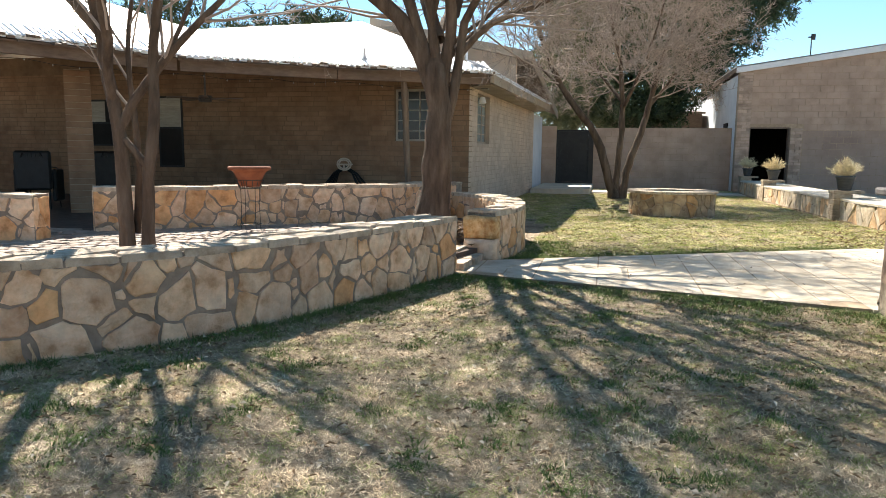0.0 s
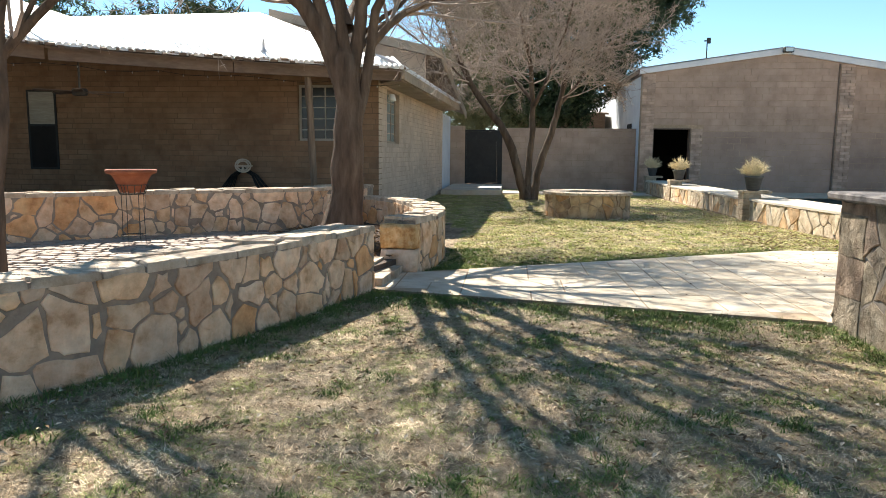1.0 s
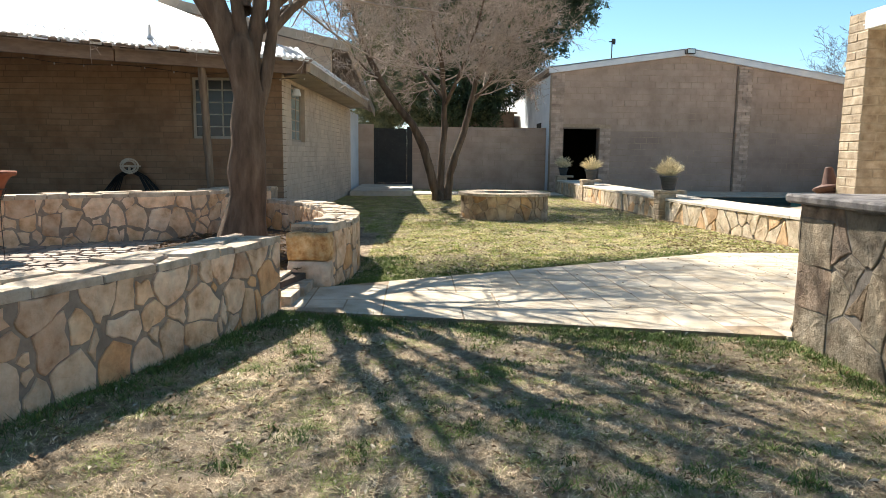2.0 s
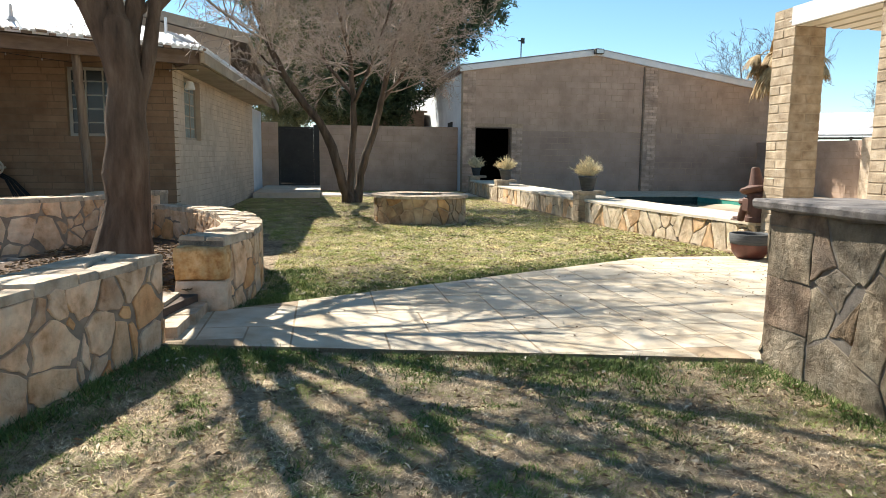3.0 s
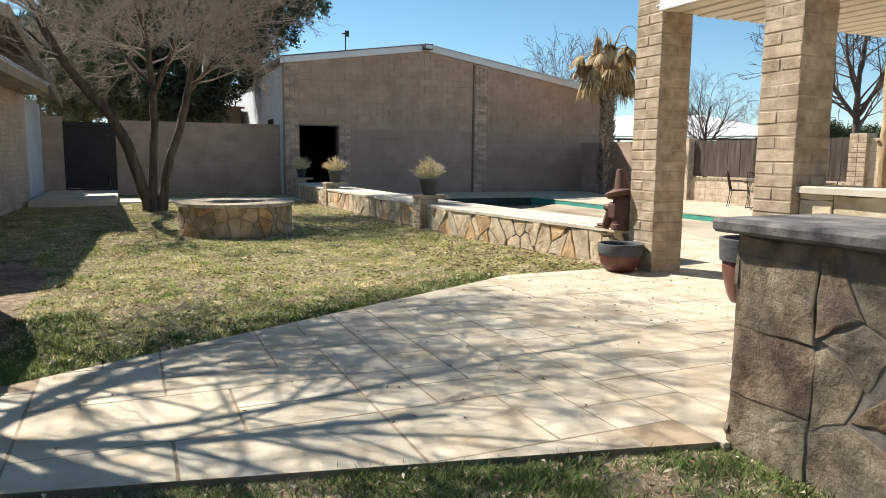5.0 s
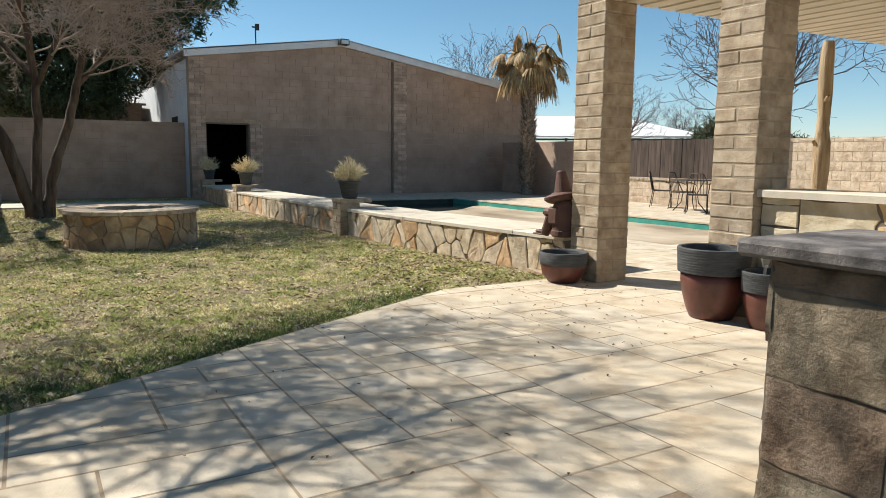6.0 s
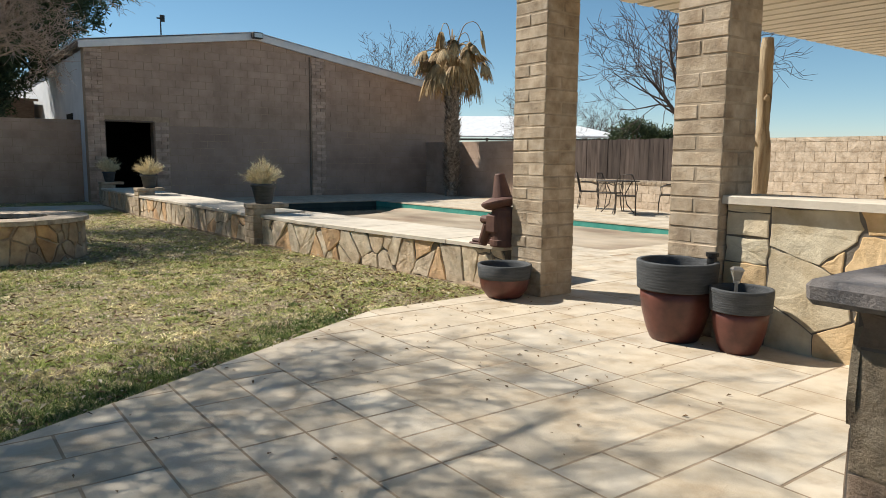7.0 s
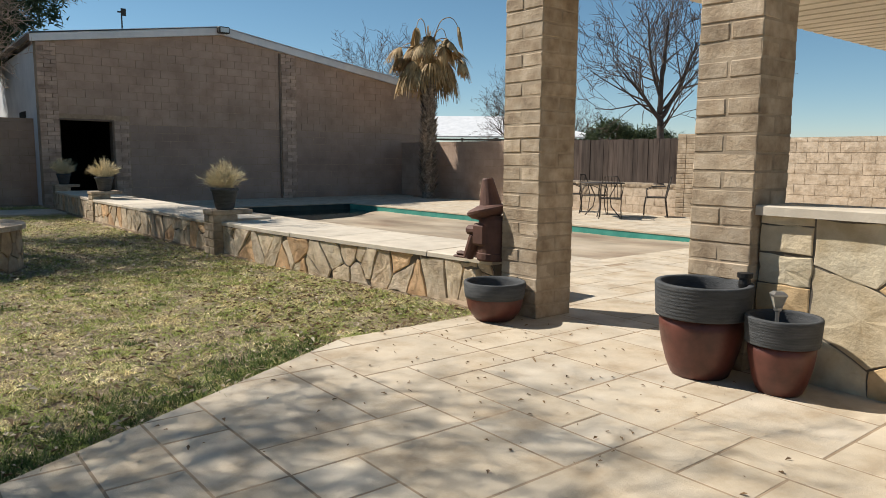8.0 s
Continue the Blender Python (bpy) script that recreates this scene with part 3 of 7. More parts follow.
def inside(px, py, poly):
    """Which points lie inside a plan outline."""
    hit = np.zeros(len(px), bool)
    for (x0, y0), (x1, y1) in zip(poly, poly[1:] + poly[:1]):
        if y0 != y1:
            hit ^= ((y0 > py) != (y1 > py)) & (px < (x1 - x0) * (py - y0) / (y1 - y0) + x0)
    return hit

# ---- ground, paving, pool ----
POOL = [(7.65, 11.35), (11.12, 11.4), (10.87, 22.4), (7.2, 22.5)]  # corners, anticlockwise from the south-west
DECK_Z = 0.03
bm = bmesh.new()
sheet_out = [bm.verts.new(c) for c in ((-260, -260, 0), (420, -260, 0), (420, 420, 0), (-260, 420, 0))]
sheet_in = [bm.verts.new((x, y, 0)) for x, y in POOL]
for i in range(4):
    bm.faces.new((sheet_out[i], sheet_out[(i + 1) % 4], sheet_in[(i + 1) % 4], sheet_in[i]))
ground = tagged(part("ground", bm, soil), "bare winter lawn soil with dry patches", "ground", kind="structure")

# the path's far edge bends at the pergola; the near edge runs to the counter
FAR_A, FAR_B = (-1.3, 7.6), (3.15, 9.93)
NEAR_A, NEAR_B = (-1.4, 6.72), (2.06, 5.94)
PAVED = [(-2.3, 7.75), (-1.5, 7.5), FAR_A, FAR_B, (4.55, 10.02), (4.62, 10.4), (4.2, 14.6), (4.0, 20.4), (4.0, 24.2), (4.0, 25.4), (14.7, 25.4), (14.7, 2.0), (2.06, 2.0), NEAR_B, NEAR_A,
         (-2.3, 6.9)]
bm = bmesh.new()
for outline in ([(-2.6, 6.85), (-2.6, 7.7), FAR_A, NEAR_A], [NEAR_A, FAR_A, FAR_B, (3.15, 5.6), NEAR_B],
                [(3.15, 2.0), (3.15, 9.93), (4.55, 10.02), (4.62, 10.4), (4.75, 11.0), (14.7, 11.0), (14.7, 2.0)],
                [(4.75, 11.0), POOL[0], POOL[3], (4.05, 25.4), (4.05, 20.4), (4.2, 14.6)], [(4.75, 11.0), (14.7, 11.0), POOL[1], POOL[0]], [(14.7, 11.0), (14.7, 25.4), POOL[2], POOL[1]],
                [(14.7, 25.4), (4.05, 25.4), POOL[3], POOL[2]], [(2.14, 2.0), (2.14, 5.9), (3.15, 5.6), (3.15, 2.0)]):
    prism(bm, outline, -0.25, DECK_Z - 0.0012)
pavement = tagged(part("pavement", bm, pave_joint), "sandy mortar bed of the cream stone paving", "paving", kind="structure")



def pool_at(u, v, grow=0.0):
    """A plan point of the pool, u across and v along it; grow moves its outline outwards."""
    q = [Vector(c) for c in POOL]
    mid = sum(q, Vector((0, 0))) / 4
    q = [c + grow * Vector((math.copysign(1, c.x - mid.x), math.copysign(1, c.y - mid.y))) for c in q]
    return (q[0] * (1 - u) + q[1] * u) * (1 - v) + (q[3] * (1 - u) + q[2] * u) * v


def pool_strip(i, g0, g1):
    """The outline of one side's strip between two offsets from the pool's edge."""
    ends = ((0, 0), (1, 0), (1, 1), (0, 1))
    a, b = ends[i], ends[(i + 1) % 4]
    return [tuple(pool_at(*a, g1)), tuple(pool_at(*b, g1)), tuple(pool_at(*b, g0)), tuple(pool_at(*a, g0))]


pool = tagged(empty("swimming_pool", pose(0, 0, 0)), "unused swimming pool with teal band, silted tan bottom", "pool", kind="structure")
for i in range(4):
    part("coping", prism(bmesh.new(), pool_strip(i, -0.04, 0.3), 0.005, 0.0315), pave, pool, "cream stone coping")
    part("pool_wall", prism(bmesh.new(), pool_strip(i, -0.03, -0.004), -1.2, 0.0), dark_tile if i == 2 else pool_tile, pool, "dark stained deep-end wall" if i == 2 else "teal painted pool wall")
bm = bmesh.new()
nx, ny = 24, 44


def silt(x, y):
    """Silt rises from the deep end to the shallow end."""
    lie = (y - 19.1) - 0.81 * (x - 8.2)
    edge = max(0.0, min(1.0, min(x - 7.4, y - 11.3) / 2.2))
    return -0.04 - 0.065 * edge - min(0.3, max(0.0, 0.03 + 0.06 * lie)) + 0.012 * noise.noise(Vector((x * 0.8, y * 0.8, 2)))


grid = []
for j in range(ny + 1):
    row = [pool_at(i / nx, j / ny) for i in range(nx + 1)]
    grid.append([bm.verts.new((p.x, p.y, silt(p.x, p.y))) for p in row])
for j in range(ny):
    for i in range(nx):
        bm.faces.new((grid[j][i], grid[j][i + 1], grid[j + 1][i + 1], grid[j + 1][i]))
part("pool_bottom", bm, pool_silt, pool, "tan silt and dry leaves", smooth=True)
bm = bmesh.new()
bm.faces.new([bm.verts.new((*pool_at(u, v), -0.125)) for u, v in ((0, 0), (1, 0), (1, 1), (0, 1))])
part("water", bm, pool_water, pool, "dark still water at the deep end")

bm = bmesh.new()
prism(bm, [(-2.25, 21.6), (-0.5, 21.9), (-0.5, 26.2), (-2.25, 26.2)], -0.2, 0.15)
tagged(part("gate_step", bm, cap_slab), "pale concrete landing before the black gate", "step", kind="structure")
bm = bmesh.new()
prism(bm, [(-0.48, 22.6), (4.0, 22.4), (4.0, 23.9), (-0.48, 24.1)], -0.2, 0.035)
tagged(part("walkway", bm, cap_slab), "pale concrete walkway across the lawn end", "path", kind="structure")

# ---- terrace: curved stone walls ----
FRONT_OUT = [(-5.6, 2.0), (-4.6, 2.3), (-3.9, 2.66), (-3.2, 3.12), (-2.72, 3.66), (-2.33, 4.25), (-2.0, 5.0), (-1.78, 5.55), (-1.58, 6.2), (-1.40, 6.76)]
out = Line(smooth_path(FRONT_OUT))
front_mid = [out.at(u, 0.2) for u in np.linspace(0, out.length, 40)]
STUB_MID = [(-1.34, 7.74), (-1.21, 8.2), (-1.17, 8.75), (-1.2, 9.2), (-1.29, 9.65), (-1.47, 10.2), (-1.82, 10.9), (-2.35, 11.5)]
FLOOR_Z = 0.154  # the terrace lies one step above the lawn
BACK_MID = [(-2.38, 11.54), (-2.62, 11.5), (-2.85, 11.0), (-3.1, 10.4), (-3.45, 9.98), (-4.02, 9.7), (-4.52, 9.28), (-5.64, 8.31), (-6.32, 7.76)]
SIDE_MID = [(-6.22, 6.8), (-7.13, 6.57), (-8.35, 6.35)]
bm = bmesh.new()
ring = [tuple(p) for p in front_mid] + [tuple(p) for p in smooth_path(STUB_MID, 0.3)] + [tuple(p) for p in smooth_path(BACK_MID, 0.3)] + [(-14.5, 9.0), (-14.5, 2.0)]
prism(bm, ring, -0.2, FLOOR_Z)
prism(bm, [(-2.75, 11.7), (-2.75, 14.2), (-14.5, 14.7), (-14.5, 7.0), (-6.3, 7.8), (-4.55, 9.35), (-3.4, 10.1)], -0.2, FLOOR_Z - 0.004)
terrace = tagged(part("terrace_floor", bm, floor_joint), "cream terrace pavers with wide dark joints", "floor", kind="structure")

# the step up to the terrace, in the gap between the wall ends
step = tagged(empty("terrace_step", pose(0, 0, 0)), "cream flagstone step up to the terrace between the wall ends", "step", kind="structure")
for k, (y0, y1) in enumerate(((6.86, 7.2), (7.212, 7.62))):
    part("riser_stone", prism(bmesh.new(), [(-1.36 + 0.05 * k, y0), (-1.34 + 0.05 * k, y1), (-1.62, y1), (-1.62, y0)], 0.02, 0.098 + 0.004 * k), cap_stone, step)
    part("tread_stone", prism(bmesh.new(), [(-1.55 + 0.04 * k, y0 + 0.04), (-1.52 + 0.04 * k, y1), (-2.05, y1), (-2.08, y0 + 0.06)], 0.1, FLOOR_Z + 0.022 + 0.004 * k), cap_stone, step)
    part("tread_stone", prism(bmesh.new(), [(-2.07, y0 + 0.07), (-2.065, y1 + 0.03), (-2.5, y1 + 0.05), (-2.52, y0 + 0.1)], 0.1, FLOOR_Z + 0.018 + 0.004 * k), cap_stone, step)

# ---- house with the porch ----
HOUSE = pose(-2.7, 14.0, 0, 0, 0, -2.5)
house = tagged(empty("house", HOUSE), "tan adobe-block ranch house with white metal roof and deep porch", "house", kind="structure")
INV = HOUSE.inverted()


def local(*pts):
    return [INV @ Vector(p) for p in pts]


WALL_H, FRONT_H = 2.62, 2.9
win_x0, win_x1, win_z0, win_z1 = -1.56, -0.8, 1.42, 2.46
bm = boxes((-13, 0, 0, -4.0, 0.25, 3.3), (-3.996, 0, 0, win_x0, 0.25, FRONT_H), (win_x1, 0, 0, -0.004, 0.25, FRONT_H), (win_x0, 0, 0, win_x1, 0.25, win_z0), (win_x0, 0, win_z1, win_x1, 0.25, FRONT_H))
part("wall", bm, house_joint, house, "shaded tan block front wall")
sw_y0, sw_y1, sw_z0, sw_z1 = 0.72, 1.95, 1.4, 2.42
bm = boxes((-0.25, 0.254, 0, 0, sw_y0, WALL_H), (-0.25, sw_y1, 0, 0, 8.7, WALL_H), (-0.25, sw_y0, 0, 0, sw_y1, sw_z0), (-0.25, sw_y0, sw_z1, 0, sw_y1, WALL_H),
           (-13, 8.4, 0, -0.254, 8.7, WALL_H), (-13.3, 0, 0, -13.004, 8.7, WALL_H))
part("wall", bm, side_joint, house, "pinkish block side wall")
part("wall", boxes((-1.2, 8.9, 0, -0.35, 9.1, 2.5), (-0.35, 8.9, 0, -0.2, 12.2, 2.5)), pale_shed, house, "pale recessed rear wall")

# block facing
rng = random.Random(5)


def facing(x0, x1, z0, z1, holes, mat, near, course=0.1016, length=0.4, deep=0.006, axis="x"):
    """Courses of long blocks standing a few millimetres out of a wall; those in the near stretch are pieces of their own."""
    verts, faces, single = [], [], 0
    z, k = z0, 0
    while z < z1 - 0.02:
        x = x0 - (length / 2 if k % 2 else 0)
        top = min(z + course, z1)
        while x < x1:
            L = length * rng.choice((0.75, 1, 1, 1.3))
            a, b = max(x, x0) + 0.004, min(x + L, x1) - 0.004
            spans = [(a, b)]
            for h0, h1, hz0, hz1 in holes:
                if z < hz1 - 0.01 and top > hz0 + 0.01:
                    spans = [s for p, q in spans for s in ((p, min(q, h0 - 0.003)), (max(p, h1 + 0.003), q)) if s[1] - s[0] > 0.03]
            for p, q in spans:
                if q - p < 0.03:
                    continue
                d = deep * rng.uniform(0.5, 1.4)
                o, was = len(verts), len(faces)
                for dd, ins in ((-0.01, 0.0), (d, 0.004)):
                    for u, w in ((p + ins, z + 0.004 + ins), (q - ins, z + 0.004 + ins), (q - ins, top - 0.004 - ins), (p + ins, top - 0.004 - ins)):
                        verts.append((u, -dd, w) if axis == "x" else (dd, u, w))
                faces += [(o + 4, o + 5, o + 6, o + 7)] + [(o + i, o + (i + 1) % 4, o + 4 + (i + 1) % 4, o + 4 + i) for i in range(4)]
                if near[0] < (p + q) / 2 < near[1] and z > near[2] and single < 300:
                    child(new("block", mesh_of("block", verts[o:], [tuple(i - o for i in fc) for fc in faces[was:]], mat)), house)
                    del verts[o:], faces[was:]
                    single += 1
            x += L
        z += course
        k += 1
    child(tagged(new("wall_blocks", mesh_of("wall_blocks", verts, faces, mat)), kind="stuff"), house)


# the front's blocks carry porch shade in their colour, the side's don't
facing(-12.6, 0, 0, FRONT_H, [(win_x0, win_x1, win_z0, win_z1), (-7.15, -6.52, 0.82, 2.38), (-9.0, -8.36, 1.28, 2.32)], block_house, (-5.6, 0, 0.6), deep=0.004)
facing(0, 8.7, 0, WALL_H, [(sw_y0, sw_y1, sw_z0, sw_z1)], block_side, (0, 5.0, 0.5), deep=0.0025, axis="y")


def window(x0, x1, z0, z1, rows, cols, name="window", axis="x", pane_mat=None, frame_mat=None, depth=0.08):
    """A window set into a wall: frame, glazing bars, panes."""
    pane_mat, frame_mat = pane_mat or glass, frame_mat or white_trim
    fr = 0.045

    def b(u0, d0, w0, u1, d1, w1):
        return (u0, d0, w0, u1, d1, w1) if axis == "x" else (-d1, u0, w0, -d0, u1, w1)

    bars = [b(x0, depth, z0, x0 + fr, depth + 0.06, z1), b(x1 - fr, depth, z0, x1, depth + 0.06, z1), b(x0 + fr, depth, z0, x1 - fr, depth + 0.06, z0 + fr),
            b(x0 + fr, depth, z1 - fr, x1 - fr, depth + 0.06, z1)]
    win = part(name, boxes(*bars), frame_mat, house)
    for i in range(1, cols):
        x = x0 + (x1 - x0) * i / cols
        part("glazing_bar", boxes(b(x - 0.012, depth + 0.01, z0 + fr, x + 0.012, depth + 0.045, z1 - fr)), frame_mat, win)
    for j in range(1, rows):
        z = z0 + (z1 - z0) * j / rows
        part("glazing_bar", boxes(b(x0 + fr, depth + 0.014, z - 0.01, x1 - fr, depth + 0.042, z + 0.01)), frame_mat, win)
    for i in range(cols):
        for j in range(rows):
            u, w = x0 + (x1 - x0) * i / cols, z0 + (z1 - z0) * j / rows
            part("pane", boxes(b(u + 0.006, depth + 0.024, w + 0.006, u + (x1 - x0) / cols - 0.006, depth + 0.032, w + (z1 - z0) / rows - 0.006)), pane_mat, win)
    return win


window(win_x0, win_x1, win_z0, win_z1, 5, 3, frame_mat=sash_paint)
window(sw_y0, sw_y1, sw_z0, sw_z1, 5, 3, axis="y", pane_mat=glass_block, frame_mat=tan_trim)
for x0, x1, z0, zm, z1 in ((-7.15, -6.52, 0.82, 1.67, 2.38), (-9.0, -8.36, 1.28, 1.78, 2.32)):
    win = part("window", boxes((x0, -0.02, z0, x0 + 0.04, 0.05, z1), (x1 - 0.04, -0.02, z0, x1, 0.05, z1), (x0 + 0.04, -0.02, z0, x1 - 0.04, 0.05, z0 + 0.04), (x0 + 0.04, -0.02, zm, x1 - 0.04, 0.04, zm + 0.04),
                               (x0 + 0.04, -0.02, z1 - 0.04, x1 - 0.04, 0.05, z1)), black_plastic, house, "dark sash window")
    part("pane", boxes((x0 + 0.04, -0.012, z0 + 0.04, x1 - 0.04, 0.012, zm)), dark_void, win)
    part("pane", boxes((x0 + 0.04, -0.012, zm + 0.04, x1 - 0.2, 0.012, z1 - 0.04)), blind, win, "pale blind behind glass")
    part("pane", boxes((x1 - 0.2, -0.012, zm + 0.04, x1 - 0.04, 0.012, z1 - 0.04)), blind if z0 < 1 else dark_void, win)

# roof
EZ = 2.67
E0, E1, E2, E3, E4 = (-2.12, 13.2, EZ), (-4.6, 11.85, EZ), (-6.65, 10.3, EZ), (-7.8, 8.0, EZ), (-9.3, 4.6, EZ)
HIP, RIDGE, VAL = (-6.0, 17.06, 4.36), (-11.0, 17.2, 4.32), (-9.4, 15.4, 3.95)
W1, W2 = (-10.5, 12.0, 4.3), (-12.0, 3.5, 4.5)
S1, S2 = (-1.75, 21.9, EZ), (-6.0, 21.9, 4.3)
bm = bmesh.new()
for tri in ((E0, E1, HIP), (E1, E2, VAL), (E1, VAL, HIP), (VAL, RIDGE, HIP), (E2, E3, W1), (E3, E4, W2), (E3, W2, W1), (E2, W1, VAL), (VAL, W1, RIDGE), (E0, HIP, S2), (E0, S2, S1),
            (W1, W2, (-16, 3.5, 3)), (W1, (-16, 3.5, 3), (-16, 17, 3)), (W1, (-16, 17, 3), RIDGE), (HIP, RIDGE, (-11, 22, 3.4)), (HIP, (-11, 22, 3.4), S2)):
    slab(bm, local(*tri), 0.03)
part("roof", bm, roof_metal, house, "sun-bleached corrugated metal roof sheets")
bm = bmesh.new()
for a, b in ((E0, E1), (E1, E2), (E2, E3), (E3, E4), (S1, E0)):
    a, b = Vector(a), Vector(b)
    n = int((b - a).length / 0.09)
    out_dir = Vector(((b - a).y, -(b - a).x, 0)).normalized() * -1
    if out_dir.y > 0 or out_dir.x < -0.9:
        out_dir = -out_dir
    if abs((b - a).x) < 0.6:
        out_dir = Vector((1, 0, 0))
    along = (b - a).normalized()
    for i in range(n):
        p = a + (b - a) * ((i + 0.5) / n) + out_dir * rng.uniform(0.0, 0.05)
        q = p - out_dir * 0.5 + Vector((0, 0, 0.21))
        prof = [(-0.04, 0.0), (-0.02, 0.028), (0.02, 0.028), (0.04, 0.0)]
        va = [bm.verts.new(INV @ (p + along * u + Vector((0, 0, w)))) for u, w in prof]
        vb = [bm.verts.new(INV @ (q + along * u + Vector((0, 0, w + 0.004)))) for u, w in prof]
        for k in range(3):
            bm.faces.new((va[k], va[k + 1], vb[k + 1], vb[k]))
        bm.faces.new(va)
tagged(part("roof_rib", bm, roof_metal, house, "corrugation ends along the eave"), kind="stuff")
bm = bmesh.new()
for a, b in ((E0, E1), (E1, E2), (E2, E3), (E3, E4)):  # torn underlay ends showing under the sheets
    a, b = Vector(a), Vector(b)
    along = (b - a).normalized()
    out_dir = Vector((-along.y, along.x, 0))
    out_dir = out_dir if out_dir.y < 0 else -out_dir
    u = 0.0
    while u < (b - a).length:
        w, d, top = rng.uniform(0.03, 0.13), rng.uniform(-0.02, 0.11), rng.uniform(-0.03, 0.05)
        p = a + along * u + out_dir * d
        q = [p + along * s * w / 2 - out_dir * o + Vector((0, 0, z)) for o, z in ((0, top - 0.055), (0, top - 0.02), (0.2, top + 0.03), (0.2, top - 0.02)) for s in (-1, 1)]
        v = [bm.verts.new(INV @ c) for c in q]
        for f in ((0, 1, 3, 2), (2, 3, 5, 4), (4, 5, 7, 6), (6, 7, 1, 0), (0, 2, 4, 6), (1, 7, 5, 3)):
            bm.faces.new([v[k] for k in f])
        u += w + rng.uniform(0.0, 0.06)
bmesh.ops.recalc_face_normals(bm, faces=bm.faces)
tagged(part("eave_underlay", bm, brown_trim, house, "ragged brown ends under the roof sheets"), kind="stuff")


def beam(a, b, wide, z0, z1, mat, name, parent, label="", inv=None):
    """A straight timber between two plan points."""
    a, b = Vector(a[:2]), Vector(b[:2])
    t = (b - a).normalized()
    n = Vector((-t.y, t.x)) * wide / 2
    pts = [(a + n), (b + n), (b - n), (a - n)]
    bm = bmesh.new()
    prism(bm, [((inv @ Vector((p.x, p.y, 0))).xy if inv else p) for p in pts], z0, z1)
    return part(name, bm, mat, parent, label)


def shifted(p, q, d):
    """p and q moved d metres to the left of their line."""
    t = (Vector(q[:2]) - Vector(p[:2])).normalized()
    n = Vector((-t.y, t.x)) * d
    return Vector(p[:2]) + n, Vector(q[:2]) + n


for a, b in ((E0, E1), (E1, E2), (E2, E3), (E3, E4)):
    beam(*shifted(a, b, -0.14), 0.07, EZ - 0.22, EZ + 0.018, brown_trim, "fascia", house, "brown-stained eave beam", INV)
beam(*shifted(E0, S1, 0.02), 0.05, EZ - 0.2, EZ - 0.034, tan_trim, "fascia", house, "tan fascia of the side eave", INV)
beam((-2.12, 13.2), (-2.45, 14.0), 0.05, EZ - 0.2, EZ - 0.036, tan_trim, "fascia", house, "", INV)
bm = bmesh.new()
for tri in ((E0, E1, HIP), (E1, E2, VAL), (E1, VAL, HIP), (E2, E3, W1), (E3, E4, W2), (E3, W2, W1), (E2, W1, VAL)):
    slab(bm, local(*[(x, y, z - 0.05) for x, y, z in tri]), 0.02)
tagged(part("ceiling", bm, brown_trim), "dark brown sloping porch ceiling boards", "ceiling", kind="structure").matrix_basis = HOUSE
bm = bmesh.new()
slab(bm, local((-2.2, 13.3, 2.5), (-1.84, 21.8, 2.5), (-2.3, 22.6, 2.5), (-2.66, 14.0, 2.5)), 0.025)
part("soffit", bm, tan_trim, house, "tan boarded soffit")

# porch posts
pillar = tagged(empty("porch_pillar", pose(-8.55, 10.27, 0, 0, 0, 39.7)), "square tan block pillar holding the porch roof", "pillar", kind="structure")
part("shaft", boxes((-0.19, -0.19, 0, 0.19, 0.19, 2.47), bevel=0.01), brick_mortar, pillar)
for k in range(24):
    part("block", boxes((-0.196, -0.196, 0.004 + k * 0.1025, 0.196, 0.196, 0.1 + k * 0.1025), bevel=0.006), block_house, pillar)
post = tagged(empty("porch_post", pose(-3.6, 12.64, 0)), "crooked peeled-log porch post", "post", kind="structure")
tb = Tubes()
rgp = random.Random(6)
tb.add([(0.06 - 0.045 * z + rgp.uniform(-0.008, 0.008), rgp.uniform(-0.006, 0.006), z) for z in np.linspace(0, 2.47, 15)], [0.056 + rgp.uniform(-0.007, 0.008) for _ in range(15)], 10)
child(new("shaft", tb.mesh("shaft", post_wood)), post)

# rear upper wing
wing = tagged(empty("rear_wing", pose(0, 0, 0)), "taller rear wing with low gable and brown soffit", "house", kind="structure")
A, B, C, D = (-6.4, 18.9, 4.78), (-2.02, 18.9, 3.78), (-1.78, 25.6, 2.62), (-6.4, 25.6, 4.2)
part("roof", slab(bmesh.new(), (A, B, C, D), 0.05), roof_metal, wing)
part("soffit", slab(bmesh.new(), [(x, y, z - 0.055) for x, y, z in (A, B, C, D)], 0.03), brown_trim, wing, "brown underside of the eave")
bm = bmesh.new()
for p, q in ((A, B), (B, C)):
    p, q = Vector(p), Vector(q)
    vs = [bm.verts.new(c) for c in (p + Vector((0, -0.02, 0.02)), q + Vector((0.02, -0.02, 0.02)), q + Vector((0.02, -0.02, -0.2)), p + Vector((0, -0.02, -0.2)))]
    ws = [bm.verts.new(v.co + Vector((-0.03, 0.04, 0))) for v in vs]
    bm.faces.new(vs), bm.faces.new(ws[::-1])
    for i in range(4):
        bm.faces.new((vs[i], ws[i], ws[(i + 1) % 4], vs[(i + 1) % 4]))
bmesh.ops.recalc_face_normals(bm, faces=bm.faces)
part("fascia", bm, tan_trim, wing, "tan bargeboard")
bm = bmesh.new()
face = [(-6.4, 19.5, 2.6), (-2.5, 19.5, 2.6), (-2.5, 19.5, 3.82), (-6.4, 19.5, 4.7)]
lo = [bm.verts.new(p) for p in face]
hi = [bm.verts.new((p[0], p[1] + 0.25, p[2])) for p in face]
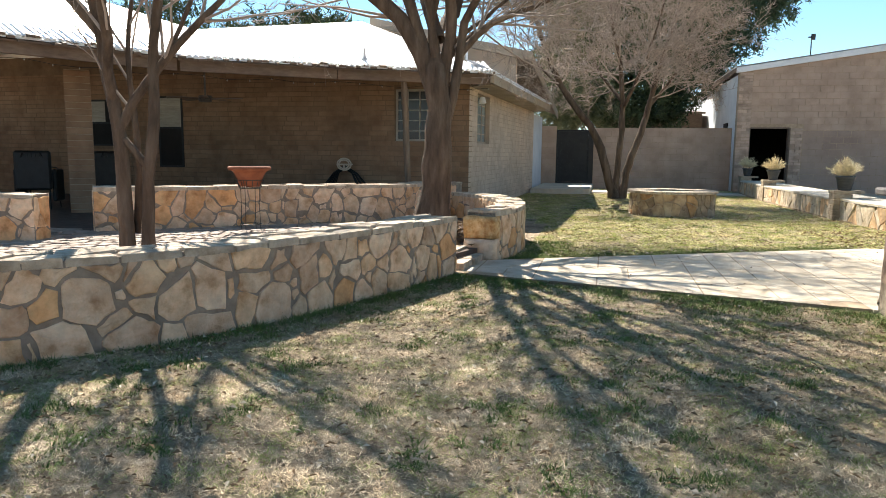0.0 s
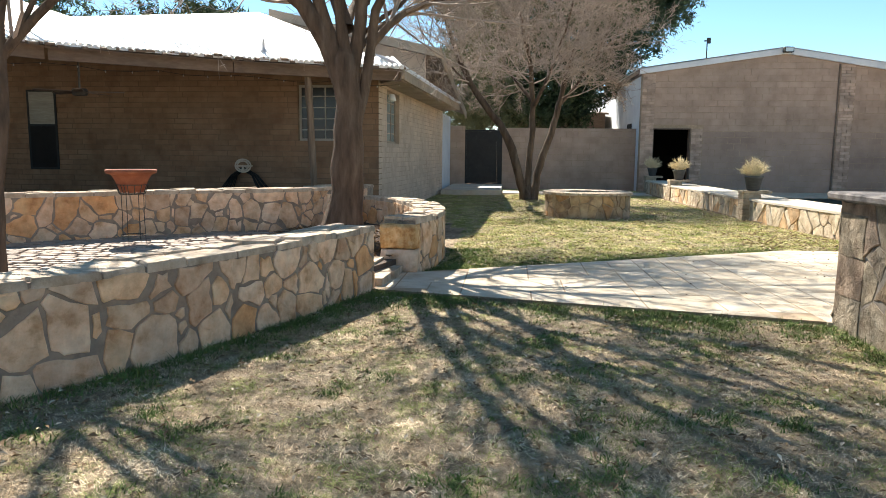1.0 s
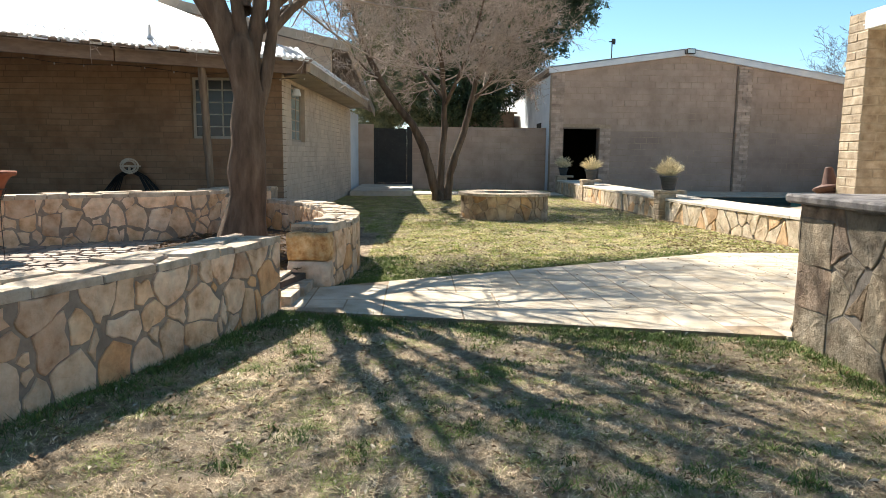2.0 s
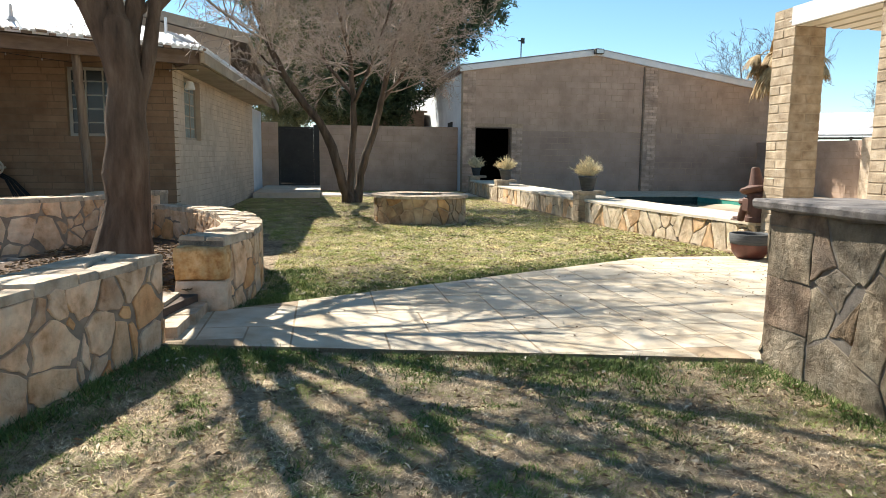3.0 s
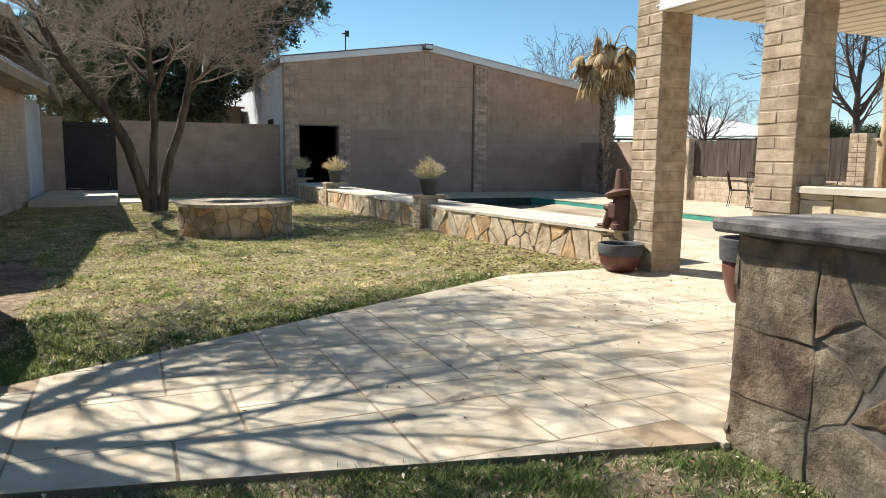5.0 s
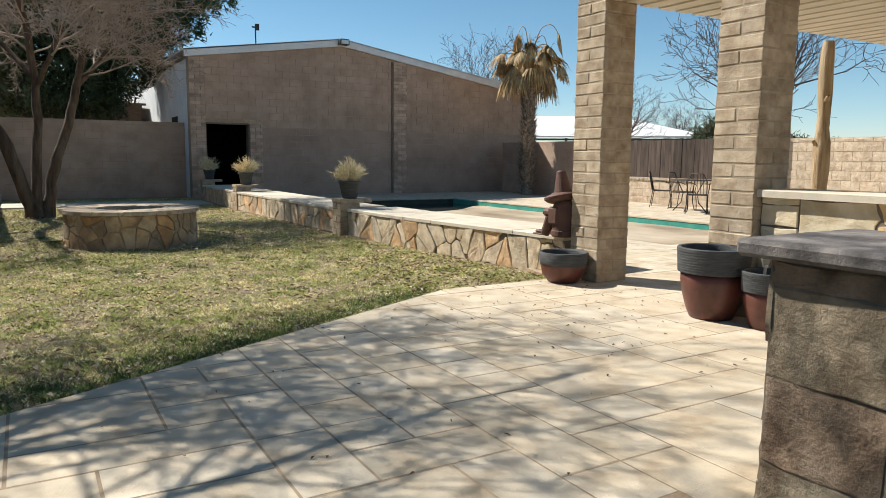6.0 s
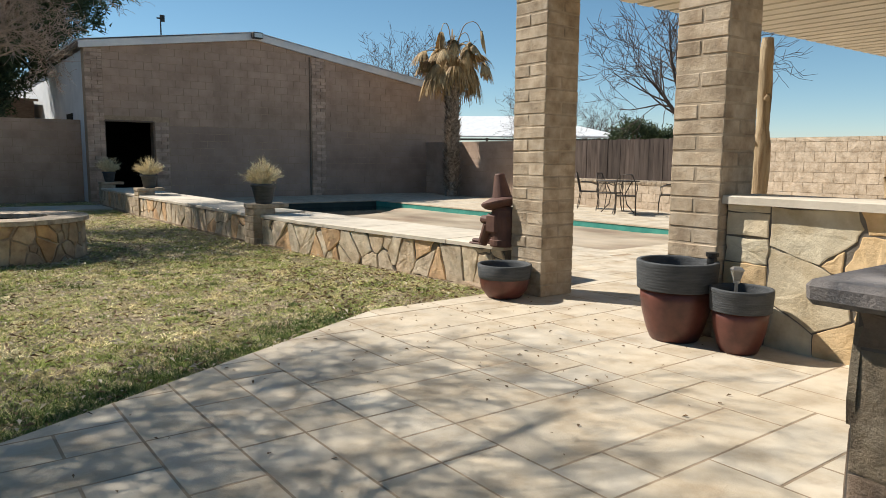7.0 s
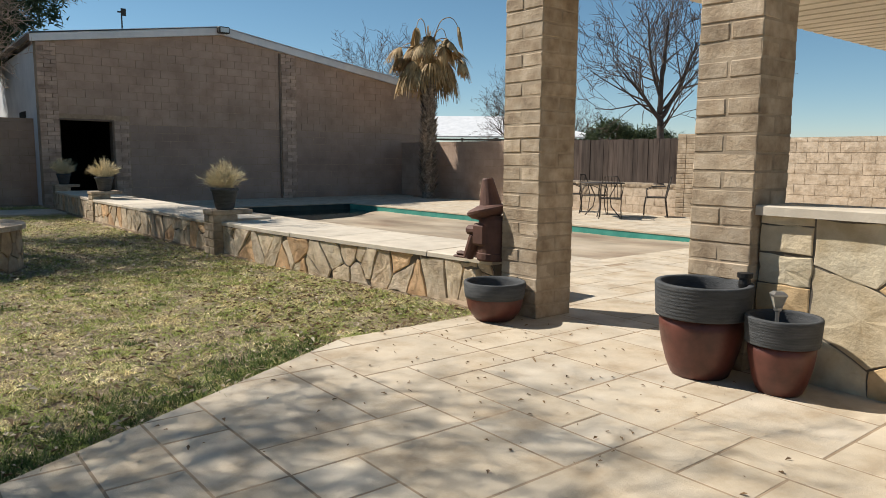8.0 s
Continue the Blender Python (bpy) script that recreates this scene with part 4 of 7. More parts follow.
bm.faces.new(lo), bm.faces.new(hi[::-1])
for i in range(4):
    bm.faces.new((lo[i], hi[i], hi[(i + 1) % 4], lo[(i + 1) % 4]))
bmesh.ops.recalc_face_normals(bm, faces=bm.faces)
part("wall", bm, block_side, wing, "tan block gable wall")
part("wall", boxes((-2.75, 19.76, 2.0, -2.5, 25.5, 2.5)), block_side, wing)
part("roof_vent", lathe([(0.0, 3.95), (0.03, 3.95), (0.03, 3.55), (0, 3.55)], 10, (-3.6, 18.2)), white_trim, wing, "white vent pipe")

# ---- block building with the low gable ----
GY = 25.4
GX0, GX1, GXA = 4.1, 15.6, 8.62


def gable_z(x):
    return 3.95 + (x - GX0) * (4.6 - 3.95) / (GXA - GX0) if x < GXA else 4.6 - (x - GXA) * (4.6 - 3.67) / (14.4 - GXA)


hall = tagged(empty("block_building", pose(0, 0, 0)), "large mauve concrete-block hall with white gable trim", "building", kind="structure")
bm = bmesh.new()
for x0, x1, z0 in ((GX0, 4.52, 0), (4.52, 5.74, 2.12), (5.74, GXA, 0), (GXA, GX1, 0)):
    q = [(x0, GY, z0), (x1, GY, z0), (x1, GY, gable_z(x1)), (x0, GY, gable_z(x0))]
    a = [bm.verts.new(p) for p in q]
    b = [bm.verts.new((p[0], p[1] + 0.3, p[2])) for p in q]
    bm.faces.new(a), bm.faces.new(b[::-1])
    for i in range(4):
        bm.faces.new((a[i], b[i], b[(i + 1) % 4], a[(i + 1) % 4]))
bmesh.ops.recalc_face_normals(bm, faces=bm.faces)
part("wall", bm, mortar, hall)
part("wall", boxes((GX0, GY + 0.304, 0, GX0 + 0.3, 42, 3.86)), pale_shed, hall, "white painted side wall")
part("wall", boxes((GX1 - 0.3, GY + 0.304, 0, GX1, 42, 3.5), (GX0, 41.7, 0, GX1, 42, 3.5)), block_mauve, hall)
part("window", boxes((GX0 - 0.02, 27.2, 2.15, GX0 + 0.004, 28.1, 2.35)), dark_void, hall, "dark slot window")
part("room_floor", boxes((4.4, GY + 0.3, -0.1, 9.4, 32, 0.02)), mortar, hall)
part("room_wall", boxes((4.41, 31.7, 0.02, 9.4, 32, 2.6), (9.1, GY + 0.304, 0.02, 9.4, 31.7, 2.6), (4.41, GY + 0.304, 2.6, 9.4, 32, 2.7)), dark_void, hall, "dim interior")
part("jamb", boxes((4.5, GY - 0.004, 0.0, 4.54, GY + 0.29, 2.12), (5.72, GY - 0.004, 0, 5.76, GY + 0.29, 2.12), (4.54, GY - 0.004, 2.09, 5.72, GY + 0.29, 2.13)), brown_trim, hall)
part("roof", slab(bmesh.new(), ((GX0 - 0.15, GY - 0.1, gable_z(GX0) + 0.14), (GXA, GY - 0.1, 4.76), (GXA, 42, 4.76), (GX0 - 0.15, 42, gable_z(GX0) + 0.14)), 0.04), roof_metal, hall)
part("roof", slab(bmesh.new(), ((GXA, GY - 0.1, 4.76), (GX1 + 0.15, GY - 0.1, gable_z(GX1) + 0.14), (GX1 + 0.15, 42, gable_z(GX1) + 0.14), (GXA, 42, 4.76)), 0.04), roof_metal, hall)
part("roof_edge", boxes((GX0 - 0.16, GY - 0.09, 3.9, GX0 - 0.1, 42, 4.03)), brown_trim, hall, "dark side eave")
for xa, xb in ((GX0 - 0.12, GXA), (GXA, GX1 + 0.12)):
    bm = bmesh.new()
    za, zb = gable_z(max(xa, GX0)), gable_z(xb)
    q = [(xa, GY - 0.1, za - 0.07), (xb, GY - 0.1, zb - 0.07), (xb, GY - 0.1, zb + 0.14), (xa, GY - 0.1, za + 0.14)]
    a = [bm.verts.new(p) for p in q]
    b = [bm.verts.new((p[0], GY - 0.008, p[2])) for p in q]
    bm.faces.new(a), bm.faces.new(b[::-1])
    for i in range(4):
        bm.faces.new((a[i], b[i], b[(i + 1) % 4], a[(i + 1) % 4]))
    bmesh.ops.recalc_face_normals(bm, faces=bm.faces)
    part("bargeboard", bm, white_trim, hall, "white metal gable trim")
part("downpipe", boxes((10.31, GY - 0.05, 0.05, 10.345, GY - 0.008, 4.2)), brown_trim, hall, "thin dark conduit")


def blocks_y(x0, x1, z0, top, y, course, length, seed, holes=(), deep=0.006, parent=None, mat=None, single=0):
    """Block faces on a wall that looks towards -y, cut off under a sloping top; the first ones are pieces of their own."""
    rg = random.Random(seed)
    verts, faces = [], []
    z, k = z0, 0
    while z < 6:
        x = x0 - (length / 2 if k % 2 else 0)
        while x < x1:
            a, b = max(x, x0), min(x + length, x1)
            spans = [(a, b)]
            for h0, h1, hz0, hz1 in holes:
                if z < hz1 - 0.01 and z + course > hz0 + 0.01:
                    spans = [s for p, q in spans for s in ((p, min(q, h0)), (max(p, h1), q)) if s[1] - s[0] > 0.03]
            for p, q in spans:
                if q - p < 0.03:
                    continue
                g = 0.004
                poly = [(p + g, z + g), (q - g, z + g), (q - g, z + course - g), (p + g, z + course - g)]
                m = (p + q) / 2
                s = (top(m + 0.05) - top(m - 0.05)) / 0.1
                nn = math.hypot(s, 1)
                poly = cut(poly, (m, top(m) - 0.01), (-s / nn, 1 / nn))
                if len(poly) < 3:
                    continue
                d = deep * rg.uniform(0.4, 1.5)
                o, n, was = len(verts), len(poly), len(faces)
                cx, cz = sum(c[0] for c in poly) / n, sum(c[1] for c in poly) / n
                verts += [(u, y + 0.01, w) for u, w in poly]
                verts += [(u + (cx - u) * 0.02, y - d, w + (cz - w) * 0.03) for u, w in poly]
                faces.append(tuple(o + n + i for i in range(n)))
                faces += [(o + i, o + (i + 1) % n, o + n + (i + 1) % n, o + n + i) for i in range(n)]
                if single > 0 and z < 3.05:
                    single -= 1
                    child(new("block", mesh_of("block", verts[o:], [tuple(i - o for i in fc) for fc in faces[was:]], mat)), parent)
                    del verts[o:], faces[was:]
            x += length
        z += course
        k += 1
    return verts, faces


v, f = blocks_y(GX0 + 0.42, GX1, 0, lambda x: 2.03, GY, 0.203, 0.406, 3, [(4.52, 6.12, 0, 2.12), (10.38, 10.86, 0, 5)], 0.003, hall, block_plain, 150)
child(tagged(new("wall_blocks", mesh_of("wall_blocks", v, f, block_plain)), kind="stuff"), hall)
v, f = blocks_y(GX0 + 0.42, GX1, 2.03, gable_z, GY, 0.203, 0.406, 3, [(4.52, 6.12, 0, 2.12), (10.38, 10.86, 0, 5)], 0.008, hall, block_mauve, 150)
child(tagged(new("wall_blocks", mesh_of("wall_blocks", v, f, block_mauve)), kind="stuff"), hall)
for x0, x1, z1 in ((GX0, GX0 + 0.42, 3.9), (5.76, 6.12, 2.12), (10.38, 10.86, 4.2)):
    v, f = blocks_y(x0, x1, 0, lambda x, z1=z1: z1, GY - 0.02, 0.1, 0.3, int(x0 * 10), deep=0.02)
    child(tagged(new("quoin", mesh_of("quoin", v, f, quoin_block)), kind="stuff"), hall)
flood = part("flood_lamp", boxes((8.47, GY - 0.3, 4.55, 8.77, GY - 0.102, 4.72), bevel=0.02), iron, hall, "dark floodlight housing at the gable top")
part("lamp_glass", boxes((8.5, GY - 0.308, 4.57, 8.74, GY - 0.301, 4.69)), steel, flood)
mast = tagged(empty("weather_vane", pose(7.3, 30.0, 4.45)), "thin mast with a small wind vane on the roof", "mast")
part("pole", boxes((-0.018, -0.018, 0, 0.018, 0.018, 1.2)), iron, mast)
part("vane", boxes((-0.02, -0.02, 1.1, 0.13, 0.0, 1.32), (-0.12, -0.01, 1.18, -0.02, 0.01, 1.23)), iron, mast)

# yard wall with the gate
gate_wall = tagged(empty("wall_gate", pose(0, 0, 0)), "low mauve block yard wall beside the black gate", "wall", kind="structure")
part("wall", boxes((-0.52, 26.2, 0, GX0 - 0.004, 26.4, 2.13), (-2.75, 26.2, 0, -1.842, 26.4, 2.2)), mortar, gate_wall)
for x0, x1, z1 in ((-0.52, GX0, 2.13), (-2.75, -1.842, 2.2)):
    v, f = blocks_y(x0, x1, 0, lambda x, z1=z1: z1, 26.2, 0.203, 0.406, 8, (), 0.005, gate_wall, block_mauve, 300)
gate = tagged(empty("yard_gate", pose(-1.84, 26.24, 0.16)), "solid black metal yard gate, closed", "gate", kind="structure")
part("gate_frame", boxes((0, 0, 0, 0.05, 0.05, 1.9), (1.08, 0, 0, 1.13, 0.05, 1.9), (0.05, 0, 1.85, 1.08, 0.05, 1.9), (0.05, 0, 0.0, 1.08, 0.05, 0.05)), gate_metal, gate)
for i in range(9):
    part("board", boxes((0.052 + i * 0.1143, 0.012 + 0.006 * (i % 2), 0.052, 0.172 + i * 0.1143, 0.03 + 0.006 * (i % 2), 1.848)), gate_metal, gate)
part("gate_post", boxes((1.132, -0.03, -0.16, 1.33, 0.15, 1.97), bevel=0.01), gate_metal, gate)
part("kick_plate", boxes((0, -0.006, -0.15, 1.13, 0.05, -0.004)), gate_metal, gate)

# ---- rear boundary ----
BX = 14.7
bound = tagged(empty("wall_boundary", pose(0, 0, 0)), "rear boundary wall of tan block with a board fence section", "wall", kind="structure")
part("wall", boxes((BX, 20.3, 0, BX + 0.2, GY, 1.74)), mortar, bound)
part("wall_low", boxes((BX, 14.9, 0, BX + 0.2, 19.9, 0.68)), brick_mortar, bound)
part("wall", boxes((BX, -6, 0, BX + 0.2, 14.5, 1.69)), brick_mortar, bound)
part("pilaster", boxes((BX - 0.12, 19.9, 0, BX + 0.22, 20.3, 1.8), bevel=0.012), split_block, bound)
pil = part("pilaster", boxes((BX - 0.1, 14.5, 0, BX + 0.22, 14.9, 1.8)), brick_mortar, bound)
for k in range(17):
    part("block", boxes((BX - 0.112, 14.492 + 0.0, 0.004 + k * 0.1055, BX + 0.226, 14.69, 0.1 + k * 0.1055), bevel=0.008), brick_tan, pil)
    part("block", boxes((BX - 0.112, 14.698, 0.004 + k * 0.1055, BX + 0.226, 14.908, 0.1 + k * 0.1055), bevel=0.008), brick_tan, pil)


def blocks_x(y0, y1, z0, z1, x, course, length, seed, parent, mat, name="block", deep=0.009, single=True):
    """Rough-faced blocks on a wall that looks towards -x."""
    rg = random.Random(seed)
    z, k = z0, 0
    all_v, all_f = [], []
    while z < z1 - 0.03:
        c = min(course, z1 - z)
        y = y0 - (length / 2 if k % 2 else 0)
        while y < y1:
            a, b = max(y, y0) + 0.005, min(y + length, y1) - 0.005
            if b - a > 0.04:
                verts = []
                n = 4
                for j in range(3):
                    for i in range(n):
                        d = deep * rg.uniform(0.5, 1.8) if 0 < i < n - 1 and j == 1 else deep * rg.uniform(0.3, 0.9)
                        verts.append((x - d, a + (b - a) * i / (n - 1), z + 0.005 + (c - 0.01) * j / 2))
                base = len(verts)
                for yy, zz in ((a - 0.002, z + 0.003), (b + 0.002, z + 0.003), (b + 0.002, z + c - 0.003), (a - 0.002, z + c - 0.003)):
                    verts.append((x + 0.01, yy, zz))
                faces = [(j * n + i, (j + 1) * n + i, (j + 1) * n + i + 1, j * n + i + 1) for j in range(2) for i in range(n - 1)]
                faces += [(base, *range(0, n), base + 1)[::-1], (base + 3, base + 2, *range(3 * n - 1, 2 * n - 1, -1))[::-1], (base, base + 3, 2 * n, n, 0)[::-1], (base + 1, n - 1, 2 * n - 1, 3 * n - 1, base + 2)[::-1]]
                if single:
                    child(new(name, mesh_of(name, verts, faces, mat)), parent)
                else:
                    o = len(all_v)
                    all_v += verts
                    all_f += [tuple(i + o for i in q) for q in faces]
            y += length
        z += course
        k += 1
    if not single:
        child(tagged(new("wall_blocks", mesh_of("wall_blocks", all_v, all_f, mat)), kind="stuff"), parent)


blocks_x(20.3, GY, 0, 1.74, BX, 0.203, 0.406, 4, bound, block_mauve, single=False, deep=0.004)
fence = tagged(empty("board_fence", pose(0, 0, 0)), "dark weathered vertical board fence on a low block wall", "fence", kind="structure")
y = 14.92
rg = random.Random(9)
while y < 19.85:
    w = rg.uniform(0.13, 0.15)
    d = rg.uniform(0, 0.012)
    part("board", boxes((BX + 0.06 - d, y, 0.72, BX + 0.082 - d, min(y + w - 0.006, 19.89), 1.72 + rg.uniform(-0.015, 0.012))), fence_wood, fence)
    y += w
part("rail", boxes((BX + 0.1, 14.9, 0.85, BX + 0.14, 19.9, 0.93), (BX + 0.1, 14.9, 1.5, BX + 0.14, 19.9, 1.58)), fence_wood, fence)
part("wall", boxes((-16, -9, 0, 14.7, -8.8, 2.0), (-16.2, -9, 0, -16, 26, 2.0)), block_mauve, bound, "plain wall closing the yard")

# ---- pergola by the pool: two block pillars, metal deck roof, log post ----
def chamfer_block(name, sx, sy, sz, mat, seed):
    rg = random.Random(seed)
    bm = boxes((-sx / 2, -sy / 2, 0, sx / 2, sy / 2, sz), bevel=0.008)
    for v in bm.verts:
        v.co += Vector((rg.uniform(-1, 1), rg.uniform(-1, 1), rg.uniform(-1, 1))) * 0.0026
    me = bpy.data.meshes.new(name)
    bm.to_mesh(me)
    bm.free()
    me.materials.append(mat)
    return me


P_SIZE, COURSE = 0.345, 0.1045
block_meshes = [chamfer_block("block", 0.189, 0.388, 0.0985, brick_tan, i) for i in range(6)]


def block_pillar(x, y, courses, label, seed):
    rg = random.Random(seed)
    p = tagged(empty("pergola_pillar", pose(x, y, DECK_Z)), label, "pillar", "pergola pillars", "structure")
    part("core", boxes((-0.1895, -0.1895, -0.03, 0.1895, 0.1895, courses * COURSE)), brick_mortar, p)
    for k in range(courses):
        for s in (-1, 1):
            ob = child(new("block", rg.choice(block_meshes)), p)
            j = rg.uniform(-0.003, 0.003)
            ob.matrix_basis = pose(s * 0.0995 + j, j, k * COURSE, 0, 0, rg.choice((0, 180))) if k % 2 else pose(j, s * 0.0995, k * COURSE, 0, 0, rg.choice((90, 270)))
    return p


P1 = block_pillar(4.9, 9.79, 27, "tan slump-block pillar at the end of the low pool wall", 1)
P2 = block_pillar(4.88, 8.13, 27, "tan slump-block pillar standing between planters and bar wall", 2)
P3 = block_pillar(4.9, 4.4, 27, "tan slump-block pillar at the far end of the bar wall", 3)

deck = tagged(empty("pergola_roof", pose(0, 0, 0)), "cream corrugated metal deck roof over the patio", "roof", kind="structure")
bm = bmesh.new()
RZ, x, prof = 2.64, 4.72, []
while x < 12.6:
    prof += [(x, 0.0), (x + 0.17, 0.0), (x + 0.185, 0.035), (x + 0.225, 0.035), (x + 0.24, 0.0)]
    x += 0.24
for (xa, za), (xb, zb) in zip(prof, prof[1:]):
    if xb - xa < 1e-6:
        continue
    q = [(xa, 3.0, RZ + za), (xb, 3.0, RZ + zb), (xb, 9.66, RZ + zb), (xa, 9.66, RZ + za)]
    lo = [bm.verts.new(c) for c in q]
    hi = [bm.verts.new((c[0], c[1], c[2] + 0.004)) for c in q]
    bm.faces.new(lo[::-1]), bm.faces.new(hi)
    for i in range(4):
        bm.faces.new((lo[i], lo[(i + 1) % 4], hi[(i + 1) % 4], hi[i]))
part("deck_sheet", bm, pergola_sheet, deck, "cream ribbed metal sheet")
part("rear_channel", boxes((4.72, 9.5, RZ + 0.04, 12.6, 9.52, RZ + 0.058)), brown_trim, deck, "dark channel behind the open rib ends")
part("cover_sheet", boxes((4.70, 3.0, RZ + 0.06, 12.6, 9.70, RZ + 0.07)), roof_metal, deck, "upper roof sheet")
part("fascia", boxes((4.66, 3.0, RZ + 0.0, 4.70, 9.60, RZ + 0.2), (4.70, 3.0, RZ + 0.18, 4.9, 9.60, RZ + 0.2)), white_trim, deck, "white metal side gutter")
log_post = tagged(empty("log_post", pose(8.5, 9.82, 0.03)), "gnarled peeled-log post with splits", "post", kind="structure")
tb = Tubes()
rg = random.Random(4)
zs = np.linspace(0, 2.6, 16)
tb.add([(0.012 * math.sin(z * 4) + rg.uniform(-0.008, 0.008), 0.012 * math.cos(z * 3), z) for z in zs], [0.085 + 0.02 * abs(math.sin(z * 3.1 + 1)) + rg.uniform(-0.008, 0.008) - 0.008 * z for z in zs], 12)
child(new("shaft", tb.mesh("shaft", log_wood)), log_post)
for z, a, L in ((0.9, 0.4, 0.07), (1.35, 2.8, 0.06), (1.9, 4.0, 0.05)):
    tb = Tubes()
    tb.add([(0.06 * math.cos(a), 0.06 * math.sin(a), z), (0.12 * math.cos(a), 0.12 * math.sin(a), z + L)], [0.035, 0.02], 7)
    child(new("knot", tb.mesh("knot", log_wood)), log_post)

copy_thing(log_post, pose(11.5, 9.55, 0.03, 0, 0, 130))

# table beyond the bar wall
bar_table = tagged(empty("patio_bar_table", pose(6.5, 7.2, 0.03)), "dark brown wooden table standing behind the bar wall", "table")
part("tabletop", boxes((-0.35, -0.6, 0.84, 0.35, 0.6, 0.89), bevel=0.008), brown_trim, bar_table)
part("apron", boxes((-0.29, -0.54, 0.76, 0.29, 0.54, 0.839)), brown_trim, bar_table)
for sx in (-0.28, 0.28):
    for sy in (-0.53, 0.53):
        part("leg", boxes((sx - 0.035, sy - 0.035, 0, sx + 0.035, sy + 0.035, 0.76)), brown_trim, bar_table)

# ---- trees ----
def soft_line(pts, rng, step=0.22, wobble=0.02):
    """A dense, slightly uneven line through guide points."""
    pts = np.asarray(pts, float)
    run = np.concatenate([[0], np.cumsum(np.linalg.norm(np.diff(pts, axis=0), axis=1))])
    k = max(3, int(run[-1] / step))
    u = np.linspace(0, run[-1], k)
    out = np.stack([np.interp(u, run, pts[:, i]) for i in range(3)], 1)
    if k > 4:
        out[1:-1] = 0.25 * out[:-2] + 0.5 * out[1:-1] + 0.25 * out[2:]
    out[1:-1] += np.array([[rng.uniform(-1, 1) * wobble for _ in range(3)] for _ in range(k - 2)])
    return out


def sprout(tubes, p, d, length, r, level, cfg, rng):
    """A branch and, out of it, smaller ones."""
    n = 5 if level > 1 else 4
    d = np.asarray(d, float) / np.linalg.norm(d)
    pts, q, step = [np.asarray(p, float)], np.asarray(p, float), length / (n - 1)
    for _ in range(n - 1):
        d = d + np.array([rng.gauss(0, 1), rng.gauss(0, 1), rng.gauss(0, 1)]) * cfg["bend"] + np.array([0, 0, cfg["lift"]])
        d /= np.linalg.norm(d)
        q = q + d * step
        pts.append(q)
    tip = max(r * 0.35, cfg["thin"] * 0.7)
    radii = np.linspace(r, tip, n)
    tubes.add(pts, radii, 6 if r > 0.03 else 4 if r > 0.01 else 3)
    if level == 0:
        return
    kids = cfg["kids"][level - 1]
    for i in range(kids):
        f = 0.25 + 0.75 * (i + rng.random()) / kids
        k = min(int(f * (n - 1)), n - 2)
        w = f * (n - 1) - k
        at = pts[k] * (1 - w) + pts[k + 1] * w
        ax = pts[k + 1] - pts[k]
        ax = ax / np.linalg.norm(ax)
        side = np.cross(ax, np.array([rng.gauss(0, 1), rng.gauss(0, 1), rng.gauss(0, 1)]))
        side /= np.linalg.norm(side) + 1e-9
        ang = rng.uniform(*cfg["angle"])
        sprout(tubes, at, ax * math.cos(ang) + side * math.sin(ang), length * rng.uniform(*cfg["ratio"]), max(np.interp(f, [0, 1], [r, tip]) * 0.6, cfg["thin"]), level - 1, cfg, rng)


def bare_tree(label, limbs, cfg, seed, trunk_mat, twig_mat, category="tree", flare=1.0):
    """A leafless tree. limbs: guide points, first and last radius, and how many branches leave it."""
    rng = random.Random(seed)
    x, y, z = limbs[0][0][0]
    tree = tagged(empty("bare_tree", pose(x, y, 0)), label, category)
    wood, twigs = Tubes(), Tubes()
    off = np.array([x, y, 0])
    for pts, r0, r1, count, start in limbs:
        line = soft_line(np.asarray(pts) - off, rng, wobble=0.012 + 0.05 * r0)
        radii = np.linspace(r0, r1, len(line)) * np.array([1 + rng.uniform(-0.07, 0.07) for _ in line])
        if line[0][2] < 0.3:
            radii[0] *= 1.35 * flare
            radii[1] *= 1.12 * flare
        if r1 > 0.1:
            radii[-1] = 0.03
        wood.add(line, radii, 12 if r0 > 0.08 else 8)
        for i in range(count):
            f = start + (1 - start) * (i + rng.random()) / count
            k = min(int(f * (len(line) - 1)), len(line) - 2)
            ax = line[k + 1] - line[k]
            ax = ax / np.linalg.norm(ax)
            side = np.cross(ax, np.array([rng.gauss(0, 1), rng.gauss(0, 1), rng.gauss(0, 1)]))
            side /= np.linalg.norm(side) + 1e-9
            ang = rng.uniform(*cfg["angle"])
            sprout(twigs, line[k], ax * math.cos(ang) + side * math.sin(ang), cfg["length"] * rng.uniform(0.6, 1.15), min(radii[k] * 0.5, cfg["first"]), len(cfg["kids"]), cfg, rng)
    child(new("trunk", wood.mesh("trunk", trunk_mat)), tree)
    child(new("crown", twigs.mesh("crown", twig_mat)), tree, "leafless twigs")
    return tree


